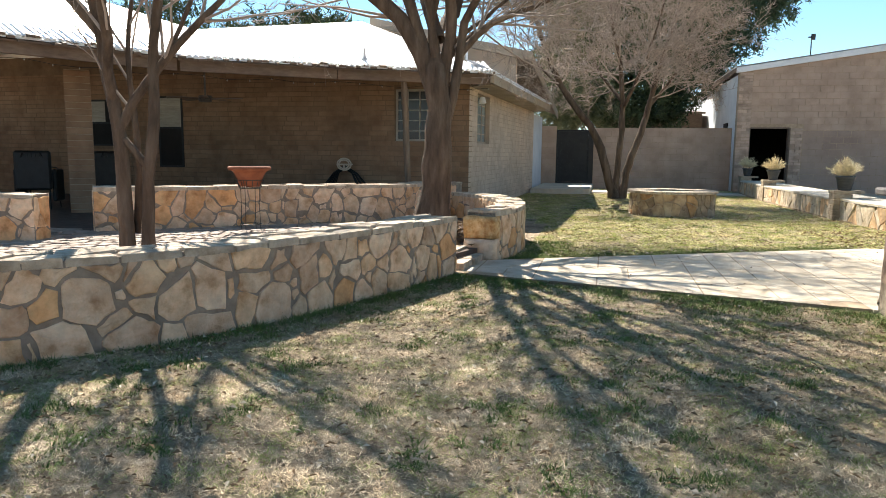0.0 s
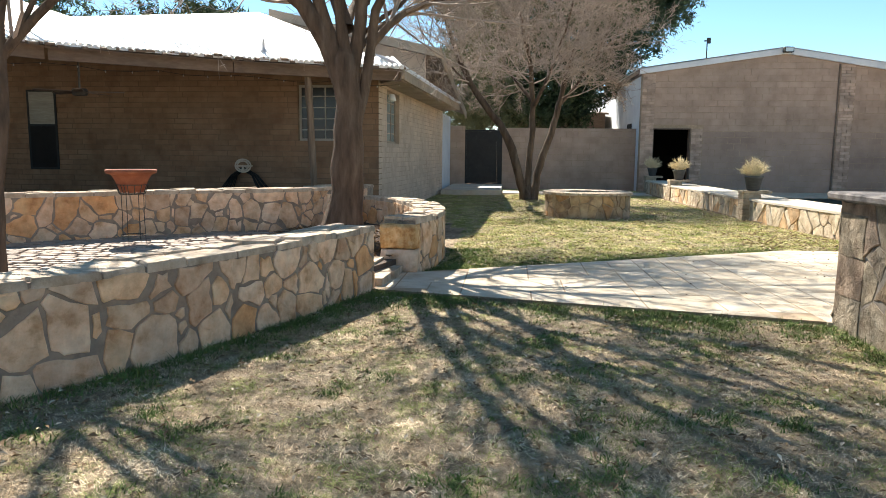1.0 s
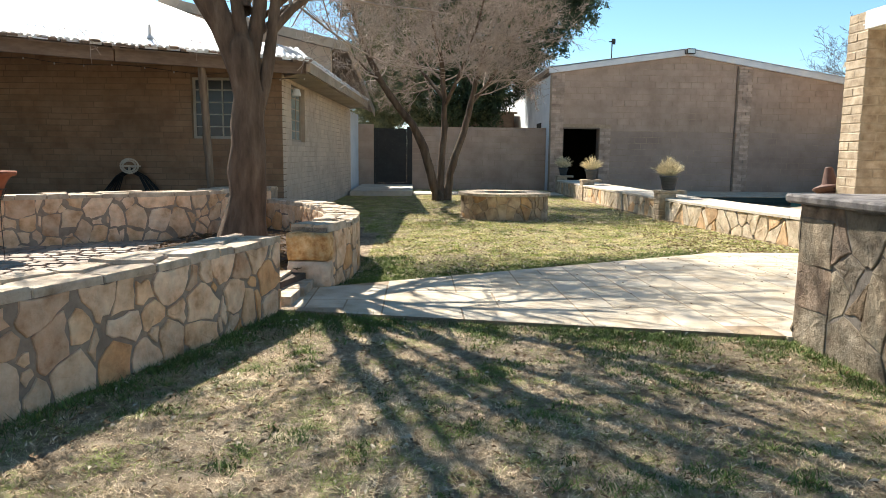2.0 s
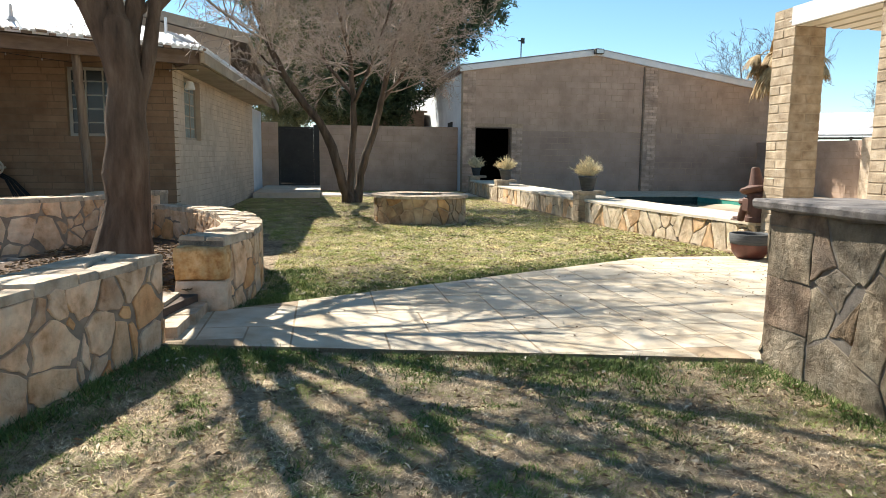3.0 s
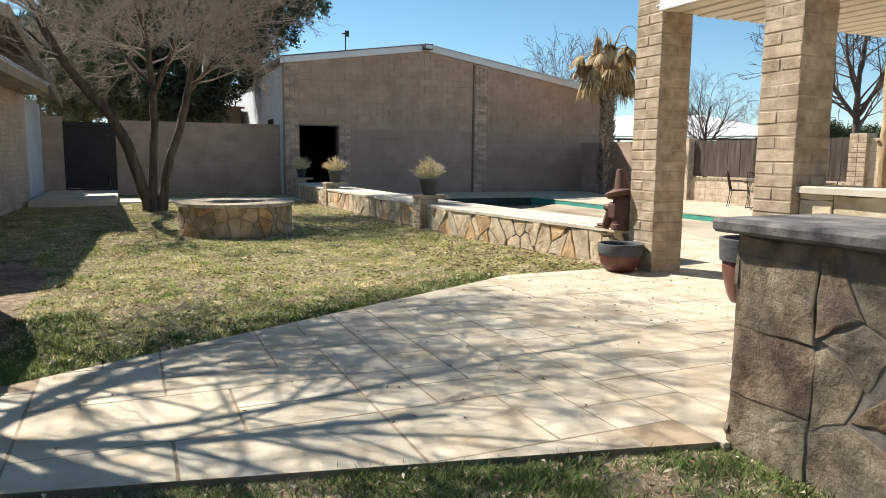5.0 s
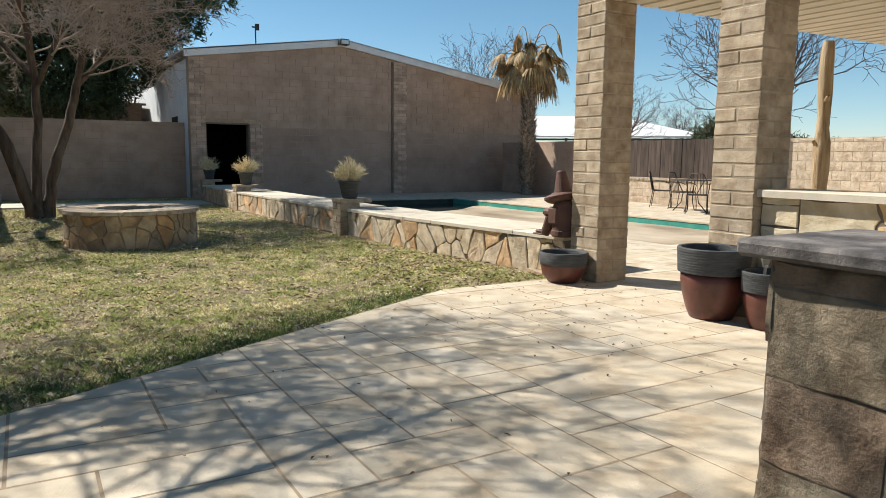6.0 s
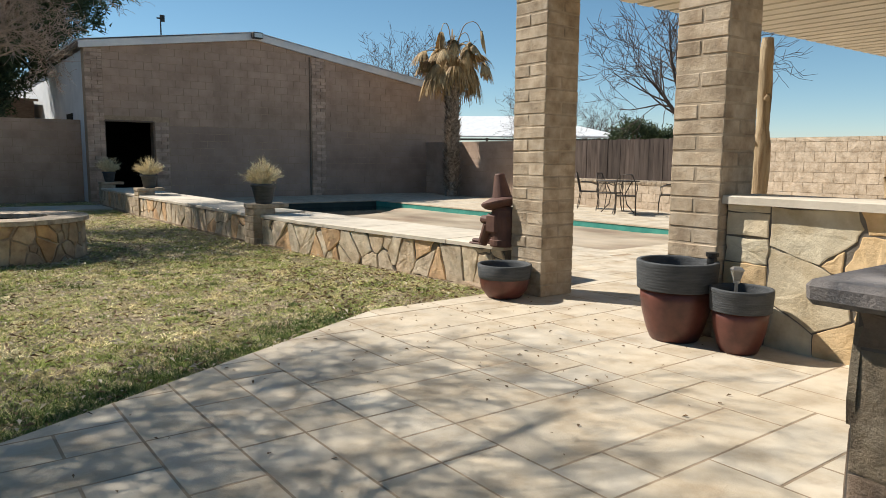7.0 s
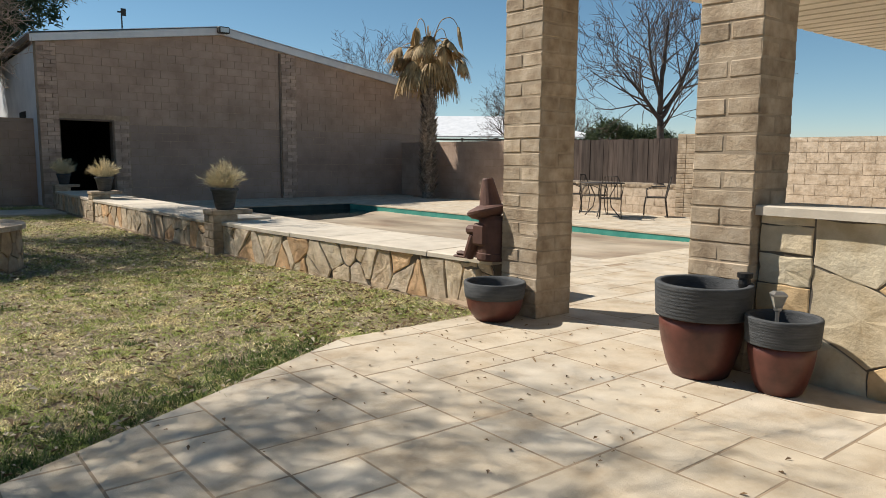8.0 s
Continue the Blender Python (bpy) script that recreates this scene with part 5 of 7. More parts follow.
# the large tree inside the terrace ring
BIG = {"kids": (4, 4, 3), "length": 1.5, "ratio": (0.4, 0.62), "angle": (0.4, 1.1), "bend": 0.13, "lift": 0.03, "thin": 0.0034, "first": 0.02}
bare_tree("large bare shade tree with a thick forked trunk", [
    ([(-2.23, 8.98, 0.0), (-2.21, 8.99, 0.3), (-2.17, 9.0, 0.7), (-2.14, 9.01, 1.1), (-2.13, 9.02, 1.6), (-2.17, 9.0, 2.0), (-2.2, 8.98, 2.5)], 0.225, 0.13, 0, 0.9),
    ([(-2.15, 9.0, 1.75), (-2.24, 8.97, 2.15), (-2.5, 8.93, 2.7), (-2.78, 8.85, 3.02), (-3.3, 8.6, 3.35), (-4.1, 8.3, 3.9), (-4.7, 8.1, 4.7)], 0.12, 0.045, 22, 0.3),
    ([(-2.15, 9.0, 1.75), (-2.22, 8.97, 2.2), (-2.4, 8.92, 2.75), (-2.55, 8.82, 3.3), (-2.76, 8.76, 4.0), (-2.93, 8.72, 4.8), (-3.24, 8.69, 6.0)], 0.095, 0.02, 16, 0.4),
    ([(-2.14, 9.0, 1.8), (-2.17, 8.97, 2.3), (-2.22, 8.93, 2.9), (-2.47, 8.55, 3.9), (-2.62, 8.3, 4.7), (-2.7, 8.1, 5.6)], 0.08, 0.018, 16, 0.4),
    ([(-2.12, 9.02, 1.7), (-2.08, 9.03, 2.2), (-2.0, 9.04, 2.7), (-1.95, 8.85, 3.4), (-1.88, 8.34, 4.0), (-2.0, 8.15, 4.8), (-1.9, 7.9, 5.8)], 0.09, 0.02, 16, 0.4),
    ([(-1.95, 9.06, 2.9), (-1.8, 9.4, 3.9), (-1.6, 9.8, 5.0), (-1.4, 10.2, 6.0)], 0.06, 0.03, 14, 0.3),
    ([(-2.08, 9.04, 1.4), (-1.97, 9.06, 1.8), (-1.88, 9.07, 2.3), (-1.84, 9.08, 2.8), (-1.7, 8.95, 3.1), (-0.95, 8.45, 3.35), (-0.96, 8.15, 3.9), (-0.8, 7.8, 4.8)], 0.07, 0.016, 14, 0.4),
    ([(-1.87, 9.08, 2.45), (-1.64, 9.13, 2.76), (-1.29, 9.21, 2.93), (-0.88, 9.3, 3.04), (-0.5, 9.4, 3.25)], 0.05, 0.02, 12, 0.15),
    ([(-2.1, 9.05, 2.3), (-1.85, 9.9, 2.85), (-1.5, 11.0, 3.3), (-1.0, 12.1, 3.8), (-0.5, 13.2, 4.6)], 0.034, 0.012, 36, 0.2),
    ([(-2.05, 9.05, 2.5), (-1.3, 9.8, 3.3), (-0.4, 10.6, 3.9), (0.5, 11.4, 4.6)], 0.03, 0.012, 30, 0.2),
    ([(-2.15, 9.0, 2.6), (-2.5, 9.4, 3.4), (-2.9, 9.9, 4.4), (-3.1, 10.3, 5.4)], 0.09, 0.035, 12, 0.3),
    ([(-2.2, 9.1, 2.6), (-2.3, 10.6, 3.5), (-2.3, 11.9, 4.3), (-2.0, 13.0, 5.2)], 0.055, 0.018, 34, 0.25),
    ([(-2.3, 10.6, 3.5), (-1.7, 11.3, 4.0), (-1.0, 11.7, 4.4)], 0.035, 0.012, 22, 0.2),
    ([(-2.3, 11.0, 3.7), (-1.6, 12.0, 4.2), (-1.0, 12.8, 4.9), (-0.7, 13.4, 5.6)], 0.035, 0.012, 34, 0.25),
    ([(-2.55, 8.82, 3.3), (-2.3, 8.6, 4.6), (-1.9, 8.3, 6.0), (-1.7, 8.0, 7.4)], 0.055, 0.02, 12, 0.25),
    ([(-2.22, 8.93, 2.9), (-1.7, 8.7, 4.4), (-1.0, 8.5, 5.8), (-0.5, 8.3, 7.0)], 0.055, 0.02, 12, 0.25),
    ([(-2.93, 8.72, 4.8), (-3.1, 8.3, 6.2), (-3.2, 7.9, 7.5)], 0.045, 0.018, 11, 0.2),
    ([(-1.88, 8.34, 4.0), (-1.2, 7.9, 5.2), (-0.6, 7.5, 6.4)], 0.045, 0.018, 9, 0.2),
    ([(-1.6, 9.8, 5.0), (-0.8, 9.6, 6.2), (0.0, 9.3, 7.2)], 0.045, 0.018, 9, 0.2),
    ([(-3.24, 8.69, 6.0), (-3.5, 8.7, 7.0), (-3.7, 8.9, 8.2)], 0.03, 0.014, 26, 0.1),
    ([(-2.7, 8.1, 5.6), (-2.6, 8.0, 6.8), (-2.5, 8.2, 8.2)], 0.03, 0.014, 18, 0.1),
    ([(-1.7, 8.0, 7.4), (-1.6, 8.2, 8.0), (-1.5, 8.3, 8.6)], 0.025, 0.012, 12, 0.1),
    ([(-0.5, 8.3, 7.0), (-0.3, 8.4, 7.6), (-0.2, 8.4, 8.2)], 0.025, 0.012, 12, 0.1),
    ([(-3.1, 10.3, 5.4), (-3.2, 10.2, 6.8), (-3.0, 9.9, 8.2)], 0.035, 0.014, 18, 0.1),
    ([(-4.7, 8.1, 4.7), (-4.9, 8.0, 6.0), (-4.8, 8.0, 7.4)], 0.04, 0.014, 30, 0.1),
], BIG, 21, bark, twig, flare=1.2)


def nearer(pts, s=0.845):
    return [(x * s, y * s, 1.185 + (z - 1.185) * s) for x, y, z in pts]


SMALL = {"kids": (3, 3, 2), "length": 1.2, "ratio": (0.4, 0.65), "angle": (0.3, 0.75), "bend": 0.14, "lift": 0.12, "thin": 0.003, "first": 0.015}
bare_tree("multi-stemmed bare tree with smooth grey bark on the terrace", [
    (nearer([(-4.98, 6.6, -0.2), (-4.99, 6.6, 0.3), (-4.99, 6.6, 0.8), (-5.0, 6.6, 1.16), (-5.06, 6.59, 1.63), (-5.12, 6.57, 2.09), (-5.19, 6.56, 2.48), (-5.2, 6.5, 2.85), (-4.95, 6.38, 3.4), (-4.75, 6.2, 4.4)]), 0.075, 0.036, 14, 0.5),
    (nearer([(-4.8, 6.65, -0.2), (-4.77, 6.65, 0.3), (-4.74, 6.66, 0.81), (-4.68, 6.67, 1.34), (-4.62, 6.69, 1.75), (-4.62, 6.69, 2.26), (-4.5, 6.62, 2.8), (-4.25, 6.5, 3.25), (-4.08, 6.45, 4.4)]), 0.062, 0.028, 14, 0.5),
    (nearer([(-4.93, 6.7, 0.3), (-4.88, 6.72, 1.0), (-4.86, 6.7, 1.34), (-4.87, 6.68, 1.69), (-4.97, 6.66, 2.0), (-5.0, 6.9, 2.8)]), 0.036, 0.02, 6, 0.5),
    (nearer([(-5.0, 6.6, 1.4), (-4.92, 6.62, 1.63), (-4.71, 6.67, 1.86), (-4.46, 6.72, 2.21), (-4.23, 6.78, 2.44), (-3.8, 6.8, 2.75), (-3.3, 6.7, 3.3)]), 0.045, 0.018, 12, 0.35),
    (nearer([(-4.73, 6.66, 1.0), (-4.86, 6.62, 1.2), (-4.95, 6.6, 1.3)]), 0.034, 0.028, 0, 0.5),
    (nearer([(-5.17, 6.56, 2.4), (-5.35, 6.52, 2.59), (-5.6, 6.4, 2.95), (-6.1, 6.2, 3.6)]), 0.045, 0.02, 10, 0.3),
    (nearer([(-4.46, 6.72, 2.21), (-4.0, 6.9, 3.3), (-3.4, 7.1, 4.6), (-2.9, 7.2, 5.8)]), 0.022, 0.012, 14, 0.4),
    (nearer([(-4.08, 6.45, 4.4), (-3.8, 6.6, 5.4), (-3.4, 6.8, 6.6)]), 0.02, 0.012, 12, 0.1),
    (nearer([(-4.75, 6.2, 4.4), (-4.8, 6.5, 5.6), (-4.6, 6.9, 6.8)]), 0.022, 0.012, 12, 0.1),
    (nearer([(-5.05, 6.58, 1.7), (-4.9, 6.3, 2.4), (-4.6, 5.9, 3.2), (-4.4, 5.6, 4.0)]), 0.05, 0.02, 12, 0.3),
], SMALL, 22, bark, twig_mid)

# the three-stemmed tree by the far walkway
MID = {"kids": (6, 6, 5), "length": 1.5, "ratio": (0.38, 0.62), "angle": (0.4, 1.2), "bend": 0.17, "lift": 0.015, "thin": 0.0042, "first": 0.022}
bare_tree("three-stemmed bare tree with a dense grey twig crown", [
    ([(0.2, 19.9, 0.0), (0.0, 19.87, 0.64), (-0.17, 19.83, 1.32), (-0.49, 19.75, 1.92), (-1.03, 19.63, 2.59), (-1.5, 19.4, 3.4), (-1.9, 19.2, 4.4), (-2.3, 19.0, 5.6)], 0.13, 0.035, 14, 0.55),
    ([(0.22, 19.92, 0.0), (0.25, 19.92, 0.8), (0.33, 19.94, 1.71), (0.32, 19.94, 2.6), (0.26, 19.92, 3.49), (-0.05, 19.8, 4.65), (-0.1, 19.7, 5.8)], 0.1, 0.03, 22, 0.5),
    ([(0.38, 19.94, 0.0), (0.54, 19.99, 0.95), (0.85, 20.06, 1.79), (1.03, 20.1, 2.61), (1.21, 20.14, 3.35), (1.5, 20.2, 4.37), (1.8, 20.3, 5.6)], 0.11, 0.03, 22, 0.5),
    ([(1.03, 20.1, 2.5), (1.5, 20.2, 3.1), (2.0, 20.3, 3.8), (2.3, 20.4, 4.6)], 0.05, 0.02, 15, 0.15),
    ([(-0.6, 19.7, 2.1), (-1.3, 19.9, 3.0), (-2.1, 20.1, 3.7), (-2.8, 20.2, 4.6)], 0.045, 0.015, 5, 0.4),
    ([(0.32, 19.94, 2.4), (0.7, 19.3, 3.2), (1.0, 18.7, 4.1), (1.2, 18.2, 5.0)], 0.05, 0.02, 14, 0.25),
    ([(0.3, 19.94, 2.6), (-0.3, 20.7, 3.4), (-0.7, 21.4, 4.3)], 0.05, 0.02, 12, 0.25),
], MID, 23, bark, twig_mid)

# far bare trees beyond the rear wall
FAR = {"kids": (3, 3, 3), "length": 2.6, "ratio": (0.45, 0.68), "angle": (0.35, 0.95), "bend": 0.12, "lift": 0.05, "thin": 0.01, "first": 0.045}


def far_tree(x, y, h, spread, seed, label):
    s = h / 8.5
    bare_tree(label, [
        ([(x, y, 0), (x + 0.1, y, 1.6 * s), (x, y + 0.1, 2.9 * s), (x - 0.1, y, 4.6 * s), (x + 0.2, y, 6.5 * s)], 0.19 * s, 0.035, 14, 0.35),
        ([(x, y, 2.7 * s), (x - 0.9 * spread, y + 0.7 * spread, 3.8 * s), (x - 1.7 * spread, y + 1.3 * spread, 4.6 * s)], 0.1 * s, 0.03, 12, 0.2),
        ([(x, y, 2.9 * s), (x + 0.8 * spread, y - 0.6 * spread, 4.2 * s), (x + 1.4 * spread, y - 1.0 * spread, 5.8 * s)], 0.1 * s, 0.03, 12, 0.2),
        ([(x, y, 3.4 * s), (x - 0.5 * spread, y + 0.5 * spread, 5.0 * s), (x - 0.7 * spread, y + 0.6 * spread, 6.6 * s)], 0.08 * s, 0.03, 11, 0.2),
    ], dict(FAR, length=2.6 * s, thin=0.01 * s), seed, far_bark, far_bark)


far_tree(25.6, 22.9, 8.6, 0.75, 31, "tall bare tree standing beyond the board fence")
far_tree(30.7, 36.1, 5.6, 0.6, 32, "small bare tree in front of the far white roof")
far_tree(57.3, 54.7, 6.8, 0.9, 34, "bare round-crowned tree beyond the far canopy")
far_tree(33.0, 54.0, 10.5, 1.3, 33, "bare tree seen over the block building roof")


def evergreen(name, label, x, y, blobs, count, size, seed, mat, trunk_h=2.0, trunk_r=0.2):
    """A tree with a crown of many small needle clumps. blobs: (dx, dy, z, radius)."""
    rng = np.random.default_rng(seed)
    tree = tagged(empty(name, pose(x, y, 0)), label, "tree")
    tb = Tubes()
    top = max(b[2] for b in blobs)
    tb.add([(0, 0, 0), (0.05, 0, trunk_h), (0, 0.1, top * 0.7), (0, 0, top)], [trunk_r, trunk_r * 0.8, trunk_r * 0.5, 0.03], 8)
    for bx, by, bz, br in blobs:
        tb.add([(0, 0, bz * 0.75), (bx * 0.5, by * 0.5, bz * 0.9), (bx, by, bz)], [trunk_r * 0.35, trunk_r * 0.25, 0.02], 5)
    child(new("trunk", tb.mesh("trunk", far_bark)), tree)
    tris = []
    weights = np.array([b[3] ** 2 for b in blobs])
    for (bx, by, bz, br), w in zip(blobs, weights / weights.sum()):
        clumps = max(6, int(count * w / 26))
        d = rng.normal(size=(clumps, 3))
        d /= np.linalg.norm(d, axis=1)[:, None]
        c = np.array([bx, by, bz]) + d * (br * rng.uniform(0.35, 1.12, (clumps, 1))) * np.array([1, 1, 0.75])
        for q in c:
            n = 26
            dirs = rng.normal(size=(n, 3)) + np.array([0, 0, 0.25])
            dirs /= np.linalg.norm(dirs, axis=1)[:, None]
            base = q + rng.normal(size=(n, 3)) * size * 0.5
            side = np.cross(dirs, rng.normal(size=(n, 3)))
            side /= np.linalg.norm(side, axis=1)[:, None] + 1e-9
            L = size * rng.uniform(0.7, 1.5, (n, 1))
            tris.append(np.stack([base - side * size * 0.13, base + side * size * 0.13, base + dirs * L], 1))
    child(new("crown", tri_mesh("crown", np.concatenate(tris), mat)), tree, "dense dark needles")
    return tree


evergreen("pine_tree", "tall dark green pine behind the yard wall", 1.6, 31.5, [
    (0, 0, 11, 2.4), (1.6, 0.4, 9.2, 2.3), (-1.7, 0.2, 9.0, 2.3), (3.0, -0.3, 7.9, 1.8), (-3.0, 0.6, 7.2, 2.0), (0.2, -1.6, 7.5, 2.4), (4.1, -0.4, 7.0, 1.3), (2.0, -1.0, 6.0, 2.0), (-1.6, -1.2, 5.4, 2.1),
    (-3.4, -0.4, 4.9, 1.7), (0.4, -1.4, 4.2, 1.8), (-2.4, -1.6, 3.4, 1.3), (4.9, 0.2, 8.3, 1.4), (3.4, 0.0, 9.5, 1.5), (5.3, 0.2, 9.3, 1.2), (4.4, 0.1, 10.4, 1.5), (-4.2, 0.3, 8.6, 1.8), (-2.6, 0.2, 10.4, 2.0),
    (-0.9, -1.5, 2.9, 1.2), (0.6, -1.5, 3.0, 1.1), (-2.6, -1.6, 4.3, 1.4), (1.9, -0.8, 4.4, 1.3)], 160000, 0.22, 41, needles, 2.4, 0.3)
evergreen("cypress_tree", "grey-green cypress beside the house end", -1.4, 29.6, [(0, 0, 6.2, 1.3), (0.5, 0.1, 5.0, 1.3), (-0.6, 0.2, 4.6, 1.3), (0.2, -0.4, 3.6, 1.4), (0.9, -0.3, 3.0, 1.0), (-0.8, -0.2, 3.0, 1.1), (0.1, 0, 7.4, 0.9), (0.6, -0.6, 4.2, 1.1), (-0.2, -0.5, 2.6, 1.0)],
          52000, 0.15, 42, olive_leaf, 1.2, 0.18)
for i, (x, y, z, r) in enumerate(((-18.8, 36.4, 7.6, 1.6), (-15.0, 38.0, 7.9, 1.3), (-22.5, 33.0, 8.0, 2.0), (-13.0, 30.0, 6.4, 1.4))):
    evergreen("pine_tree", "distant dark pine seen over the roof ridge", x, y, [(0, 0, z, r), (1.2, 0.3, z - 0.5, r * 0.8), (-1.3, -0.2, z - 0.6, r * 0.8), (0.2, 0, z - 2, r)], 5000, 0.3, 50 + i, needles)
for i, (a, d, z, w) in enumerate(((50.4, 72, 3.6, 1.5), (51.7, 66, 4.9, 1.4), (53.0, 74, 4.4, 1.5), (54.0, 68, 4.0, 1.4), (55.4, 70, 4.1, 1.6), (57.0, 72, 3.2, 1.8), (59.6, 74, 2.6, 2.4), (43.0, 84, 6.0, 1.6), (62, 80, 2.4, 2.5))):
    x, y = 0.85 + d * math.sin(radians(a)), 5.9 + d * math.cos(radians(a))
    evergreen("juniper_tree", "dark green juniper far beyond the fence", x, y, [(0, 0, z - 0.8, w * 0.7), (w * 0.7, -w * 0.6, z - 1.3, w * 0.6), (-w * 0.7, w * 0.6, z - 1.4, w * 0.6), (0, 0, 1.2, w)], 4200, 0.4, 70 + i, needles, 0.6, 0.15)

# palm with dry hanging fronds
rng = random.Random(81)
PX, PY = 14.05, 23.1
palm = tagged(empty("palm_tree", pose(PX, PY, 0)), "fan palm with dry straw-coloured drooping fronds", "palm")
tb = Tubes()
zs = np.linspace(0, 4.5, 24)
tb.add([(0.04 * math.sin(z), 0, z) for z in zs], [0.2 - 0.012 * z + rng.uniform(-0.015, 0.015) for z in zs], 12)
child(new("trunk", tb.mesh("trunk", palm_bark)), palm)
tris = []
for i in range(900):
    z, a = rng.uniform(0.25, 3.5), rng.uniform(0, 2 * math.pi)
    r = 0.19 - 0.012 * z
    o = np.array([r * math.cos(a), r * math.sin(a), z])
    out = np.array([math.cos(a), math.sin(a), 0.9])
    side = np.array([-math.sin(a), math.cos(a), 0]) * 0.07
    tris.append([o - side - [0, 0, 0.05], o + side - [0, 0, 0.05], o + out * rng.uniform(0.1, 0.19)])
child(new("boot", tri_mesh("boot", tris, palm_bark)), palm, "cut leaf bases on the trunk")


def frond(a, rise, reach, fan, droop, seed):
    """A fan leaf: a curved stalk and folded blades that hang from its end."""
    rg = random.Random(seed)
    out = np.array([math.cos(a), math.sin(a), 0])
    o = np.array([0, 0, 4.15 + rg.uniform(-0.2, 0.25)])
    stalk = [o, o + out * reach * 0.4 + [0, 0, rise], o + out * reach * 0.8 + [0, 0, rise * 1.1], o + out * reach + [0, 0, rise * 0.75]]
    tb = Tubes()
    line = soft_line(stalk, rg, 0.12, 0.0)
    tb.add(line, np.linspace(0.02, 0.01, len(line)), 5)
    child(new("stalk", tb.mesh("stalk", palm_dead)), palm)
    hub = line[-1]
    axis = (line[-1] - line[-2]) / np.linalg.norm(line[-1] - line[-2])
    side = np.cross(axis, [0, 0, 1.0])
    side /= np.linalg.norm(side) + 1e-9
    tris = []
    n = 34
    for i in range(n):
        f = (i / (n - 1) - 0.5) * 2
        ang = f * 1.5
        d = axis * math.cos(ang) * 0.7 + side * math.sin(ang)
        p, L = hub.copy(), fan * (1 - 0.25 * abs(f)) * rg.uniform(0.8, 1.15)
        w = np.cross(d, [0, 0, 1.0])
        w = w / (np.linalg.norm(w) + 1e-9) * 0.036
        q = p
        segs = 4
        for s in range(segs):
            d2 = d + np.array([0, 0, -1.0]) * droop * (s + 0.6) / segs * 1.7
            d2 /= np.linalg.norm(d2)
            nq = q + d2 * L / segs
            w0, w1 = w * (1 - s / segs * 0.8), w * (1 - (s + 1) / segs * 0.8)
            tris += [[q - w0, q + w0, nq + w1], [q - w0, nq + w1, nq - w1]]
            q = nq
    child(new("frond", tri_mesh("frond", tris, palm_dead)), palm)


for i in range(44):
    a = i * 2.399
    if i >= 30:
        frond(a, rng.uniform(0.0, 0.7), rng.uniform(0.55, 0.95), rng.uniform(0.55, 0.75), rng.uniform(0.5, 1.3), 300 + i)
    elif i < 17:
        frond(a, -0.25 + rng.uniform(-0.25, 0.2), rng.uniform(0.3, 0.6), rng.uniform(0.85, 1.15), rng.uniform(1.6, 2.6), 300 + i)
    elif i < 25:
        frond(a, 0.35 + rng.uniform(-0.1, 0.25), rng.uniform(0.35, 0.6), rng.uniform(0.7, 0.9), rng.uniform(1.3, 2.2), 300 + i)
for a, rise, reach in ((-0.75, 0.9, 0.75), (-0.4, 0.3, 0.85), (2.3, 0.55, 0.75), (-1.1, 1.0, 0.5), (1.0, 0.9, 0.5), (2.9, 0.95, 0.35)):
    frond(a, rise, reach * 1.15, 0.75, 1.3, int(a * 100) + 700)

# far buildings
canopy = tagged(empty("metal_canopy", pose(0, 0, 0)), "long low farm canopy with a white metal roof", "canopy")
part("roof", slab(bmesh.new(), [(55.4, 49.8, 3.4), (36.0, 67.5, 3.4), (40.0, 74.0, 5.7), (54.0, 61.0, 5.7)], 0.15), white_trim, canopy)
part("roof", slab(bmesh.new(), [(48.0, 60.0, 2.6), (34.0, 72.0, 2.6), (37.0, 76.0, 3.0), (50.0, 66.0, 3.0)], 0.12), white_trim, canopy)
for f in np.linspace(0.02, 0.98, 9):
    part("post", boxes((55.2 + (36.2 - 55.2) * f - 0.08, 50.2 + (67.6 - 50.2) * f - 0.08, 0, 55.2 + (36.2 - 55.2) * f + 0.08, 50.2 + (67.6 - 50.2) * f + 0.08, 3.2)), iron, canopy)
beam((55.3, 50.0), (36.2, 67.4), 0.15, 2.95, 3.14, iron, "beam", canopy, "dark eave beam")
shed = tagged(empty("brown_shed", pose(0, 0, 0)), "brown wooden shed behind the yard wall", "shed")
part("wall", boxes((-0.6, 33.0, 0, 3.9, 36.0, 3.0)), brown_trim, shed)
part("roof", slab(bmesh.new(), [(-0.9, 32.7, 3.05), (4.0, 32.7, 3.05), (4.0, 36.3, 3.3), (-0.9, 36.3, 3.3)], 0.08), brown_trim, shed)

